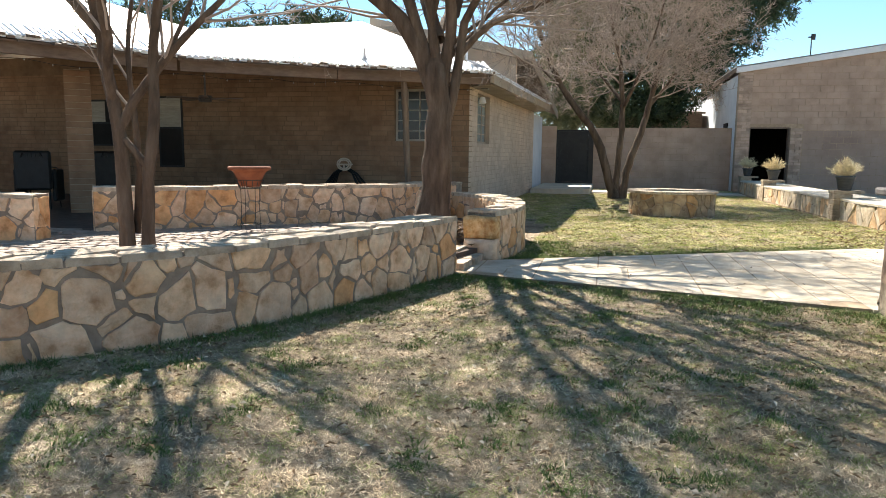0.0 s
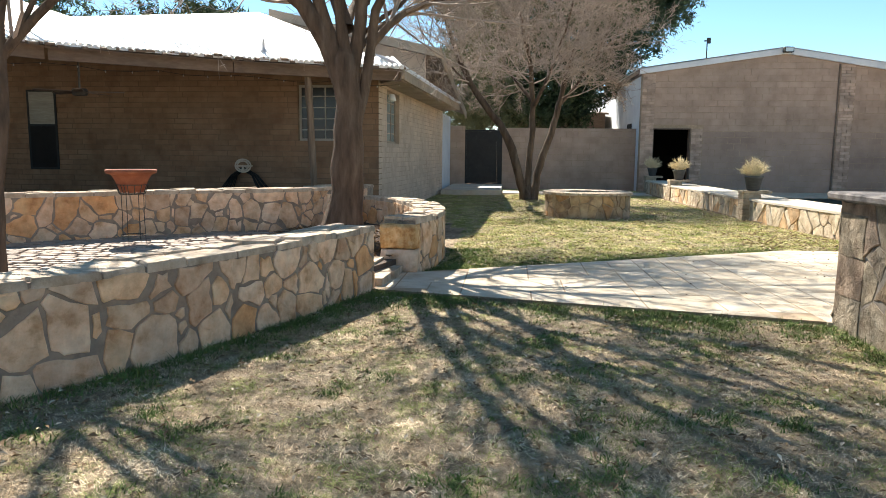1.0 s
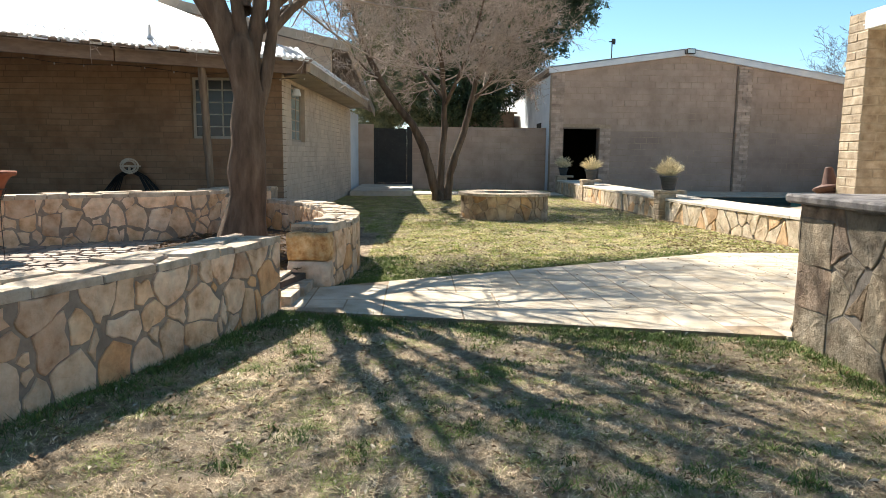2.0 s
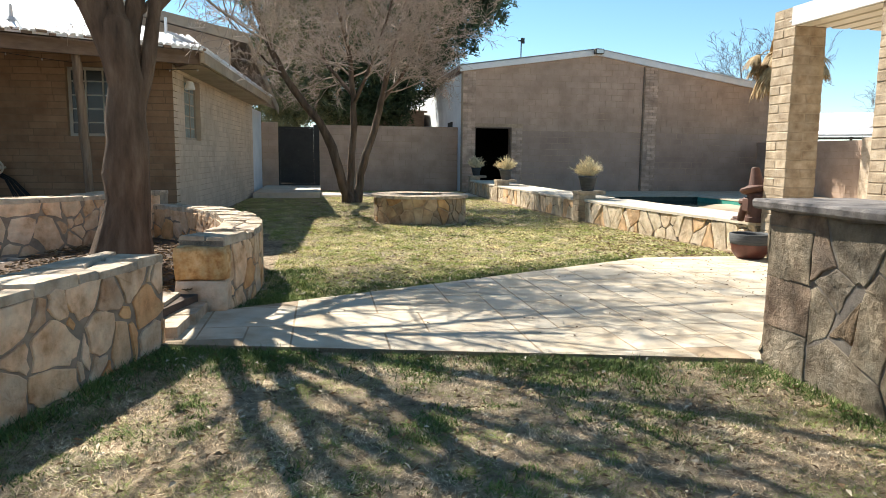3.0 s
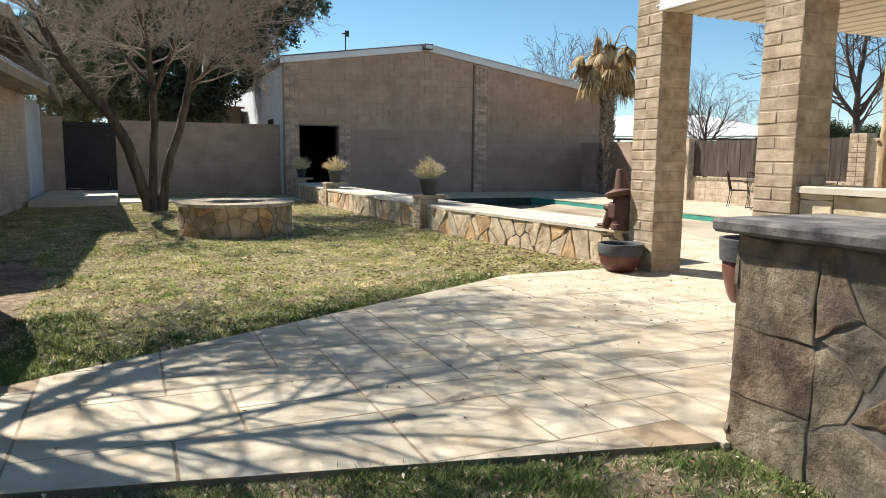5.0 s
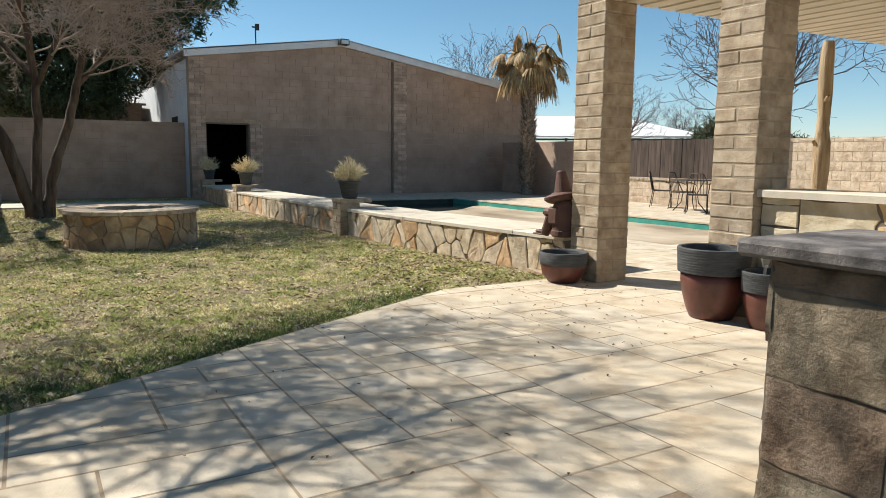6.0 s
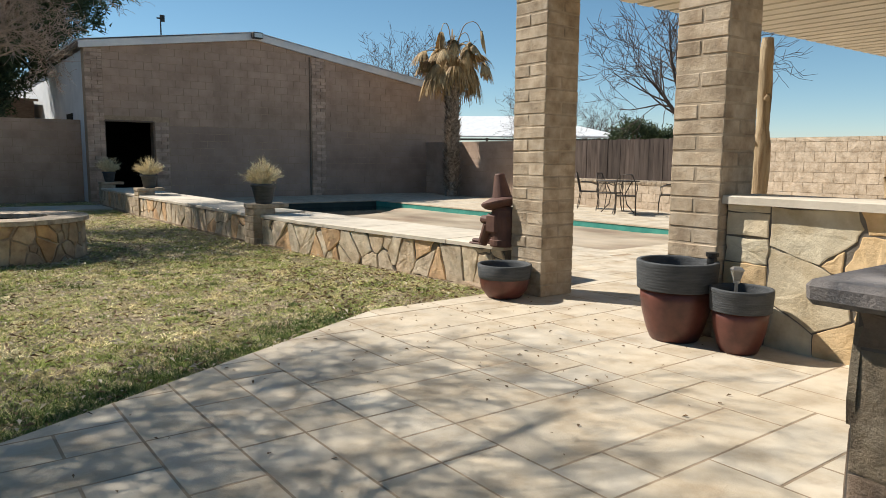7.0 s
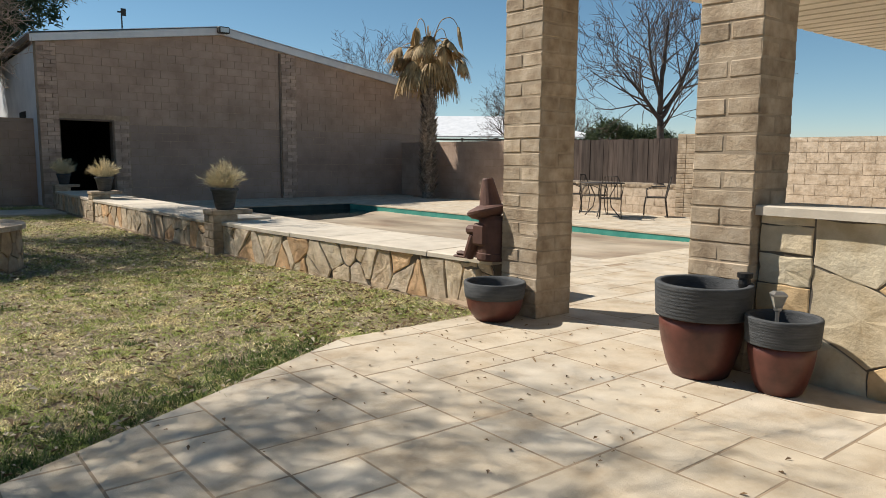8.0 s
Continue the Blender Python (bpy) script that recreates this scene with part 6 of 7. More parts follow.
# ---- planters, pots, statue, furniture ----
def tall_planter(x, y, r, h, label, belly=1.0):
    """Glazed pot with a heavy grooved rim, hollow, with soil inside."""
    p = tagged(empty("planter_pot", pose(x, y, DECK_Z)), label, "planter", "pots by the pillar")
    rim = h * 0.35
    part("body", lathe([(0, 0), (r * 0.56, 0), (r * 0.6, 0.01), (r * 0.7 * belly, h * 0.14), (r * 0.81 * belly, h * 0.34), (r * 0.87, h * 0.52), (r * 0.88, h - rim + 0.004), (r * 0.8, h - rim + 0.004), (r * 0.8, h * 0.5), (0, h * 0.5)], 40), oxblood, p, "oxblood red glazed body", True)
    prof = [(r * 0.88, h - rim)]
    k = 9
    for i in range(k):
        z = h - rim + (rim - 0.012) * i / k
        prof += [(r * (0.955 + 0.04 * i / k), z + 0.001), (r * (0.965 + 0.04 * i / k), z + rim / k * 0.5), (r * (0.957 + 0.04 * i / k), z + rim / k * 0.95)]
    prof += [(r, h - 0.008), (r * 0.985, h), (r * 0.88, h), (r * 0.86, h - 0.01), (r * 0.84, h * 0.72)]
    part("rim", lathe(prof, 44), slate_rim, p, "slate grey grooved rim", True)
    part("soil", lathe([(r * 0.85, h * 0.8), (0, h * 0.82)], 24), mulch, p)
    return p


big_pot = tall_planter(4.46, 8.075, 0.265, 0.53, "large oxblood glazed planter with slate rim beside the pillar")
tall_planter(4.512, 7.64, 0.19, 0.405, "smaller oxblood glazed planter with slate rim and lamp")
part("valve", lathe([(0, 0.5), (0.03, 0.5), (0.034, 0.53), (0.03, 0.56), (0.042, 0.565), (0.042, 0.59), (0, 0.592)], 14, (0.13, -0.17)), black_plastic, big_pot, "black plastic fitting")
lamp = tagged(empty("solar_lamp", pose(4.48, 7.66, DECK_Z + 0.3)), "small steel solar stake lamp in the planter", "lamp")
part("stake", lathe([(0, 0), (0.01, 0), (0.01, 0.13), (0.02, 0.135), (0.02, 0.15), (0, 0.152)], 10), steel, lamp)
lantern = part("lantern", lathe([(0.02, 0.152), (0.043, 0.215), (0.022, 0.215)], 4), blind, lamp, "tapered clear lantern")
for k in range(4):
    tb = Tubes()
    c, sn = math.cos(k * math.pi / 2), math.sin(k * math.pi / 2)
    tb.add([(0.021 * c, 0.021 * sn, 0.15), (0.045 * c, 0.045 * sn, 0.216)], [0.003, 0.003], 5)
    child(new("lantern_bar", tb.mesh("lantern_bar", steel)), lantern)
part("lid", lathe([(0.05, 0.214), (0.05, 0.222), (0.03, 0.236), (0, 0.238)], 4), steel, lamp)
bowl = tagged(empty("bowl_planter", pose(4.47, 9.8, DECK_Z)), "low oxblood bowl planter with wide slate rim", "planter")
part("body", lathe([(0, 0), (0.13, 0), (0.15, 0.012), (0.2, 0.08), (0.216, 0.16), (0.216, 0.2), (0.19, 0.2), (0.18, 0.1), (0, 0.1)], 40), oxblood, bowl, "", True)
part("rim", lathe([(0.214, 0.17), (0.222, 0.172), (0.228, 0.2), (0.235, 0.285), (0.23, 0.292), (0.21, 0.292), (0.2, 0.27), (0.19, 0.15)], 44), slate_rim, bowl, "slate grey wide rim", True)
part("soil", lathe([(0.2, 0.22), (0, 0.23)], 24), mulch, bowl)

# clay statue on the wall end: one plain mesh
bm = bmesh.new()


def add_lathe(prof, m, sides=20):
    q = lathe(prof, sides)
    tmp = bpy.data.meshes.new("tmp")
    q.to_mesh(tmp)
    q.free()
    n = len(bm.verts)
    bm.from_mesh(tmp)
    bpy.data.meshes.remove(tmp)
    bm.verts.ensure_lookup_table()
    for v in bm.verts[n:]:
        v.co = m @ v.co


add_lathe([(0, 0), (0.12, 0), (0.127, 0.015), (0.127, 0.06), (0.118, 0.065), (0.12, 0.28), (0.11, 0.33), (0.085, 0.36), (0, 0.37)], pose(0.06, 0, 0))
add_lathe([(0, 0.0), (0.09, 0.0), (0.14, 0.02), (0.17, 0.05), (0.172, 0.07), (0.15, 0.085), (0.1, 0.1), (0.08, 0.11)], pose(0.02, 0.0, 0.34, 4, -12, 0))
add_lathe([(0.1, 0), (0.09, 0.05), (0.046, 0.25), (0.036, 0.262), (0.02, 0.26), (0, 0.255)], pose(0.04, 0, 0.4, 2, -8, 0))
add_lathe([(0, 0), (0.045, 0), (0.05, 0.1), (0.055, 0.2), (0, 0.23)], pose(-0.15, 0.06, 0.01, 0, 24, 0), 12)
add_lathe([(0, 0), (0.045, 0), (0.05, 0.1), (0.055, 0.2), (0, 0.23)], pose(-0.15, -0.06, 0.01, 0, 24, 0), 12)
for s in (-0.06, 0.06):
    box(bm, -0.29, s - 0.045, 0, -0.12, s + 0.045, 0.018, bevel=0.008)
    box(bm, -0.27, s - 0.035, 0.018, -0.15, s + 0.035, 0.05, bevel=0.014)
box(bm, -0.15, -0.12, 0.2, 0.02, 0.12, 0.275, bevel=0.025)
box(bm, -0.05, 0.08, 0.12, 0.09, 0.135, 0.3, bevel=0.02)
box(bm, -0.05, -0.135, 0.12, 0.09, -0.08, 0.3, bevel=0.02)
tagged(part("garden_statue", bm, rust_clay), "rust-brown clay garden statue with a cone-shaped top", "statue").matrix_basis = pose(4.72, 10.17, 0.423, 0, 0, -85)

# straw plumes in dark pots on the piers
for i, (x, y) in enumerate(((4.36, 14.75), (4.3, 20.48), (4.33, 24.25))):
    rg = np.random.default_rng(90 + i)
    s = (1.22, 1.18, 1.1)[i]
    pl = tagged(empty("pot_with_dry_grass", pose(x, y, 0.565)), "dark pot with a tuft of dry straw grass" if i < 2 else "dark pot with a shaded tuft of dry grass", "potted plant", "pots on the piers")
    part("pot", lathe([(0, 0), (0.085 * s, 0), (0.095 * s, 0.02), (0.13 * s, 0.19 * s), (0.145 * s, 0.195 * s), (0.145 * s, 0.225 * s), (0.12 * s, 0.225 * s), (0.11 * s, 0.18 * s), (0, 0.18 * s)], 28), slate_rim, pl, "dark grey pot", True)
    tri = []
    for _ in range(90):
        a, lean = rg.uniform(0, 2 * np.pi), rg.uniform(0.05, 1.0)
        L = rg.uniform(0.24, 0.42) * (1.05 - 0.25 * lean)
        out = np.array([math.cos(a), math.sin(a), 0])
        p, line = out * 0.08 * lean + [0, 0, 0.19], []
        for k in range(7):
            f = k / 6
            line.append(p)
            d = out * lean * (0.35 + 1.1 * f) + np.array([0, 0, 1.0 - 0.75 * lean * f])
            p = p + d / np.linalg.norm(d) * L / 6 + rg.normal(size=3) * 0.005
        line = np.array(line)
        for q0, q1 in zip(line, line[1:]):
            w = np.cross(q1 - q0, rg.normal(size=3))
            w = w / (np.linalg.norm(w) + 1e-9) * 0.0022
            tri += [[q0 - w, q0 + w, q1 + w], [q0 - w, q1 + w, q1 - w]]
        for _ in range(60):  # feathery seed hairs over the upper half
            k = rg.integers(2, 6)
            o = line[k] + (line[k + 1] - line[k]) * rg.random()
            d = (line[k + 1] - line[k]) / np.linalg.norm(line[k + 1] - line[k]) + rg.normal(size=3) * 0.6
            w = np.cross(d, rg.normal(size=3))
            w = w / (np.linalg.norm(w) + 1e-9) * 0.003
            tri.append([o - w, o + w, o + d * rg.uniform(0.03, 0.06)])
    child(new("grass_tuft", tri_mesh("grass_tuft", tri, straw)), pl, "straw-yellow dry blades")

# terracotta pot on an iron stand
stand = tagged(empty("plant_stand", pose(-4.52, 8.46, FLOOR_Z + 0.02) @ Matrix.Scale(0.87, 4)), "tall thin wrought-iron plant stand", "plant stand")
for a in np.linspace(0, 2 * math.pi, 4, endpoint=False):
    tb = Tubes()
    c, s = math.cos(a), math.sin(a)
    tb.add([(0.16 * c, 0.16 * s, 0), (0.15 * c, 0.15 * s, 0.3), (0.155 * c, 0.155 * s, 0.62), (0.2 * c, 0.2 * s, 0.74)], [0.005] * 4, 5)
    child(new("leg", tb.mesh("leg", iron)), stand)
for r, z in ((0.155, 0.08), (0.155, 0.62), (0.2, 0.74)):
    tb = Tubes()
    tb.add([(r * math.cos(a), r * math.sin(a), z) for a in np.linspace(0, 2 * math.pi, 25)], [0.006] * 25, 5)
    child(new("hoop", tb.mesh("hoop", iron)), stand)
for a in np.linspace(0, 2 * math.pi, 14, endpoint=False):
    tb = Tubes()
    c, s = math.cos(a), math.sin(a)
    tb.add([(0.155 * c, 0.155 * s, 0.62), (0.2 * c, 0.2 * s, 0.74)], [0.005] * 2, 5)
    child(new("basket_bar", tb.mesh("basket_bar", iron)), stand)
tp = tagged(part("terracotta_bowl", lathe([(0, 0.64), (0.14, 0.64), (0.165, 0.7), (0.2, 0.79), (0.24, 0.86), (0.27, 0.88), (0.305, 0.885), (0.312, 0.9), (0.312, 0.935), (0.28, 0.935), (0.25, 0.88), (0, 0.8)], 36), terracotta, None, "", True), "wide orange terracotta bowl on the iron stand", "flower pot")
tp.matrix_basis = pose(-4.52, 8.46, FLOOR_Z + 0.02) @ Matrix.Scale(0.87, 4)

# hose on its reel by the house wall
reel = tagged(empty("hose_hanger", pose(-5.3, 14.04, 0.0)), "black garden hose draped over a white wall hanger", "garden hose")
for k in range(9):
    tb = Tubes()
    j = 0.012 * (k % 3)
    tb.add([(-0.24 - 0.035 * k, -0.06 - j, 0.12), (-0.22 - 0.03 * k, -0.07 - j, 0.5), (-0.13 - 0.014 * k, -0.08 - j, 0.76), (0, -0.09 - j, 0.84 + 0.01 * k), (0.15 + 0.016 * k, -0.08 - j, 0.76),
            (0.27 + 0.034 * k, -0.07 - j, 0.46), (0.34 + 0.05 * k, -0.06 - j, 0.1)], [0.011] * 7, 6)
    child(new("hose", tb.mesh("hose", black_plastic)), reel, "black rubber hose")
for r, y in ((0.15, -0.12), (0.11, -0.13)):
    tb = Tubes()
    tb.add([(r * math.cos(a), y, 0.94 + 0.8 * r * math.sin(a)) for a in np.linspace(0, 2 * math.pi, 25)], [0.016] * 25, 6)
    child(new("hanger_ring", tb.mesh("hanger_ring", cap_slab)), reel, "off-white hanger ring")
part("bracket", boxes((-0.14, -0.14, 0.92, 0.14, 0.02, 0.95), (-0.02, -0.14, 0.8, 0.02, 0.02, 0.92), bevel=0.004), cap_slab, reel)


def patio_chair(x, y, turn, mat, name, label, group, woven=False):
    """Iron armchair: seat, curved back with bars, arms, legs."""
    c = tagged(empty(name, pose(x, y, DECK_Z, 0, 0, turn)), label, "chair", group)
    part("seat", boxes((-0.22, -0.2, 0.4, 0.22, 0.22, 0.425), bevel=0.008), mat, c)
    for sx in (-0.21, 0.21):
        for sy, k in ((-0.2, 1), (0.2, -1)):
            tb = Tubes()
            tb.add([(sx, sy, 0.41), (sx, sy - 0.03 * k, 0.2), (sx * 1.06, sy - 0.06 * k if k < 0 else sy - 0.03, 0)], [0.011, 0.01, 0.01], 6)
            child(new("leg", tb.mesh("leg", mat)), c)
        tb = Tubes()
        tb.add([(sx, -0.18, 0.42), (sx * 1.12, -0.2, 0.58), (sx * 1.12, -0.05, 0.64), (sx * 1.1, 0.2, 0.65)], [0.01] * 4, 6)
        child(new("armrest", tb.mesh("armrest", mat)), c)
    tb = Tubes()
    tb.add([(-0.2, 0.21, 0.41), (-0.2, 0.27, 0.7), (-0.12, 0.31, 0.87), (0.12, 0.31, 0.87), (0.2, 0.27, 0.7), (0.2, 0.21, 0.41)], [0.012] * 6, 6)
    child(new("back_frame", tb.mesh("back_frame", mat)), c)
    for u in np.linspace(-0.14, 0.14, 5):
        tb = Tubes()
        tb.add([(u, 0.215, 0.42), (u * 0.9, 0.265, 0.65), (u * 0.8, 0.31, 0.86)], [0.006] * 3, 5)
        child(new("back_bar", tb.mesh("back_bar", mat)), c)
    if woven:
        part("back_panel", boxes((-0.26, 0.22, 0.3, 0.26, 0.3, 0.9), bevel=0.03), mat, c, "solid woven back")
        for sx in (-0.27, 0.27):
            part("side_panel", boxes((sx - 0.03, -0.2, 0.12, sx + 0.03, 0.21, 0.62), bevel=0.02), mat, c)
        part("cushion", boxes((-0.235, -0.2, 0.426, 0.235, 0.215, 0.5), bevel=0.02), mat, c)
    return c


for x, y, a in ((13.5, 16.25, 15), (12.8, 15.25, 127), (14.0, 15.0, 217), (13.65, 17.05, 38)):
    patio_chair(x, y, a, iron, "patio_chair", "dark wrought-iron patio chair beside the round table", "patio set")
table = tagged(empty("patio_table", pose(13.15, 15.75, DECK_Z)), "round wrought-iron mesh patio table", "table", "patio set")
part("tabletop", lathe([(0, 0.7), (0.46, 0.7), (0.47, 0.712), (0.46, 0.722), (0, 0.722)], 36), iron, table)
for a in np.linspace(0.4, 0.4 + 2 * math.pi, 4, endpoint=False):
    tb = Tubes()
    c, s = math.cos(a), math.sin(a)
    tb.add([(0.3 * c, 0.3 * s, 0.7), (0.16 * c, 0.16 * s, 0.42), (0.2 * c, 0.2 * s, 0.2), (0.38 * c, 0.38 * s, 0)], [0.012] * 4, 6)
    child(new("leg", tb.mesh("leg", iron)), table)
for x, y, a in ((-9.7, 10.6, 25), (-9.1, 11.5, 60)):
    patio_chair(x, y, a + 180, black_plastic, "porch_chair", "black porch armchair in deep shade", "porch chairs", True).matrix_basis @= Matrix.Translation((0, 0, FLOOR_Z - DECK_Z)) @ Matrix.Scale(1.12, 4)

# ceiling fan under the porch
fan = tagged(empty("ceiling_fan", pose(-6.6, 10.9, 2.28)), "dark ceiling fan at rest under the porch", "ceiling fan")
part("rod", lathe([(0, 0.52), (0.015, 0.52), (0.015, -0.18), (0, -0.18)], 8), iron, fan)
part("motor", lathe([(0, -0.18), (0.1, -0.18), (0.12, -0.22), (0.1, -0.28), (0, -0.29)], 18), iron, fan)
for k in range(5):
    b = part("blade", boxes((0.12, -0.06, -0.232, 0.62, 0.06, -0.224)), brown_trim, fan)
    b.matrix_basis = pose(0, 0, 0, 0, 0, 72 * k + 10) @ pose(0, 0, -0.228, 9, 0, 0) @ pose(0, 0, 0.228)

# small bulbs strung under the eave
lights = tagged(empty("string_lights", pose(0, 0, 0)), "string of tiny clear bulbs along the porch eave", "string lights")
rg = random.Random(95)
tb = Tubes()
cable = []
for a, b in ((E0, E1), (E1, E2), (E2, E3), (E3, E4)):
    a2, b2 = shifted(a, b, -0.22)
    n = 7
    for i in range(n):
        p = a2 + (b2 - a2) * i / n
        cable.append((p.x, p.y, EZ - 0.25 - 0.05 * math.sin(math.pi * (i % 3) / 3) - rg.uniform(0, 0.03)))
tb.add(cable, [0.004] * len(cable), 4)
child(new("cable", tb.mesh("cable", black_plastic)), lights)
for p in cable[::1]:
    part("bulb", lathe([(0, p[2] - 0.03), (0.009, p[2] - 0.024), (0.01, p[2] - 0.014), (0.006, p[2]), (0, p[2])], 8, (p[0], p[1])), steel, lights)
wall_lamp = part("wall_lamp", lathe([(0, 2.33), (0.05, 2.33), (0.085, 2.22), (0.075, 2.2), (0, 2.24)], 16, (0.12, 0.62)), white_trim, house, "white flood lamp under the eave")

# roof vent
vent = tagged(part("roof_finial", lathe([(0.07, 0), (0.03, 0.05), (0.02, 0.2), (0, 0.22)], 10), white_trim), "small white roof vent pipe", "vent pipe")
vent.matrix_basis = pose(-4.3, 12.35, 2.82)

# ---- lawn ----
def lawn_points(n, x0, y0, x1, y1, rng):
    x, y = rng.uniform(x0, x1, n), rng.uniform(y0, y1, n)
    keep = ~inside(x, y, PAVED) & ~inside(x, y, ring)
    keep &= ~((x < -0.95) & (y > 7.6) & (y < 12.2))
    keep &= ~((x > 2.08) & (y < 6.0)) & ~((x < -2.45) & (y > 11))
    keep &= ((x - WX_) ** 2 + (y - WY_) ** 2 > WR_**2) & ~((y > 22.4) & (y < 24.1)) & ~((x < -0.5) & (y > 21.6)) & (y < 26)
    keep &= x < 4.75 - np.clip((y - 10.3) / 4.4, 0, 1) * 0.48 - np.clip((y - 14.6) / 6, 0, 1) * 0.18
    return x[keep], y[keep]


WX_, WY_, WR_ = 1.29, 15.05, 0.86
rng = np.random.default_rng(7)


def patchy(x, y, s, o):
    """Smooth patches between 0 and 1 over the plan."""
    v = np.zeros_like(x)
    for k in range(5):
        a, f, ph = o + k * 1.7, s * (1 + 0.6 * k), 2.1 * k + o
        v += np.sin(f * (x * math.cos(a) + y * math.sin(a)) + ph + 1.3 * np.sin(f * 0.7 * (y * math.cos(a) - x * math.sin(a)) + ph))
    return 0.5 + v / 7


def blades(x, y, tall, wide, lean, rng):
    n = len(x)
    a = rng.uniform(0, 2 * np.pi, n)
    h = tall * rng.uniform(0.45, 1.25, n)
    l = lean * rng.uniform(0.3, 1.3, n)
    base = np.stack([x, y, np.zeros(n)], 1)
    tip = base + np.stack([np.cos(a) * l * h * 1.3, np.sin(a) * l * h * 1.3, h * (1 - 0.55 * np.clip(l, 0, 1))], 1)
    b = a + np.pi / 2 + rng.uniform(-0.8, 0.8, n)
    w = np.stack([np.cos(b), np.sin(b), np.zeros(n)], 1) * (wide * rng.uniform(0.7, 1.3, n))[:, None]
    return np.stack([base - w, base + w, tip], 1)


tri = []
for n, area, tall, wide in ((620000, (-4.2, 1.3, 3.2, 7.0), 0.026, 0.002), (380000, (-1.2, 7.0, 4.8, 14.0), 0.034, 0.0034), (230000, (-2.4, 13.0, 4.6, 25.5), 0.042, 0.0052), (60000, (-6, -3.5, 5, 1.3), 0.035, 0.004)):
    x, y = lawn_points(n, *area, rng)
    thick = patchy(x, y, 1.9, 0.3) * 0.5 + patchy(x, y, 5.0, 1.0) * 0.5
    tuft = patchy(x, y, 17.0, 2.0) * 0.5 + patchy(x, y, 31.0, 0.7) * 0.5
    keep = rng.uniform(0, 1, len(x)) < np.clip(0.4 + 1.5 * (thick - 0.2), 0.4, 1) * np.clip(2.4 * (tuft - 0.15), 0.35, 1)
    x, y, th, tu = x[keep], y[keep], thick[keep], tuft[keep]
    tri.append(blades(x, y, tall * (0.45 + 0.8 * th) * np.clip(0.4 + 1.3 * tu, 0.5, 1.6), wide, 1.25, rng))
tagged(new("lawn_grass", tri_mesh("lawn_grass", np.concatenate([tri[0], tri[3]]), grass_mat)), "dry matted winter lawn grass with green tufts", "grass", kind="stuff")
tagged(new("lawn_grass", tri_mesh("lawn_grass", np.concatenate(tri[1:3]), grass_far)), "yellow-green lawn grass before the pool wall", "grass", kind="stuff")

# green weeds along the walls and paving edges and in clumps
tri = []
spots = []
edge = Line(smooth_path(FRONT_OUT))
for _ in range(150):
    u = edge.length - abs(rng.normal(0, 1.8)) % edge.length if rng.random() < 0.55 else rng.uniform(0.6, edge.length)
    spots.append((*edge.at(u, -abs(rng.normal(0, 0.08)) - 0.02), rng.uniform(0.6, 1.5)))
for _ in range(560):
    f = rng.uniform(0, 1)
    if patchy(np.array([f * 9.0]), np.array([0.0]), 1.5, 0.4)[0] + rng.normal(0, 0.15) < 0.38:
        continue
    spots.append((NEAR_A[0] + (NEAR_B[0] - NEAR_A[0]) * f, NEAR_A[1] + (NEAR_B[1] - NEAR_A[1]) * f - abs(rng.normal(0, 0.22)) - 0.02, rng.uniform(0.5, 1.3)))
for _ in range(330):
    f = rng.uniform(0, 1)
    spots.append((FAR_A[0] + (FAR_B[0] - FAR_A[0]) * f - 0.02, FAR_A[1] + (FAR_B[1] - FAR_A[1]) * f + abs(rng.normal(0, 0.25)) + 0.02, rng.uniform(0.5, 1.2)))
for _ in range(150):
    spots.append((rng.normal(-0.75, 0.16), rng.uniform(7.95, 9.6), rng.uniform(0.6, 1.3)))
for _ in range(60):
    spots.append((2.03 - abs(rng.normal(0, 0.05)), rng.uniform(3.6, 5.9), rng.uniform(0.6, 1.3)))
for _ in range(640):
    x, y = rng.uniform(-3.2, 4.6), rng.uniform(1.4, 19) if rng.random() < 0.4 else rng.uniform(1.4, 7)
    if patchy(np.array([x]), np.array([y]), 1.3, 4.0)[0] > 0.4:
        for _ in range(int(rng.integers(1, 6))):
            spots.append((x + rng.normal(0, 0.06), y + rng.normal(0, 0.06), rng.uniform(0.3, 0.9)))
sx, sy, ss = np.array(spots).T
ok = ~inside(sx, sy, PAVED) & ~inside(sx, sy, ring) & ((sx - WX_) ** 2 + (sy - WY_) ** 2 > 0.86**2) & ~((sx > 2.08) & (sy < 6.0))
for x, y, s in zip(sx[ok], sy[ok], ss[ok]):
    n = 44
    tri.append(blades(x + rng.normal(0, 0.036, n) * s * 1.3, y + rng.normal(0, 0.036, n) * s * 1.3, 0.05 * s, 0.0036, 0.85, rng))
tagged(new("weeds", tri_mesh("weeds", np.concatenate(tri), weed_mat)), "fresh green weeds along walls and path edges", "weeds", kind="stuff")


def litter(n, x0, y0, x1, y1, z, size, test=None):
    x, y = rng.uniform(x0, x1, n), rng.uniform(y0, y1, n)
    if test is not None:
        k = test(x, y)
        x, y = x[k], y[k]
    n = len(x)
    a = rng.uniform(0, 2 * np.pi, n)
    s = size * rng.uniform(0.5, 1.4, n)
    c = np.stack([x, y, np.full(n, z)], 1)
    u = np.stack([np.cos(a), np.sin(a), rng.uniform(-0.3, 0.5, n)], 1) * s[:, None]
    v = np.stack([-np.sin(a), np.cos(a), rng.uniform(-0.3, 0.5, n)], 1) * (s * 0.45)[:, None]
    lift = np.array([0, 0, 1.0]) * (s * 0.35)[:, None]
    return np.concatenate([np.stack([c - u, c - v + lift, c + u], 1), np.stack([c - u, c + u, c + v + lift], 1)])


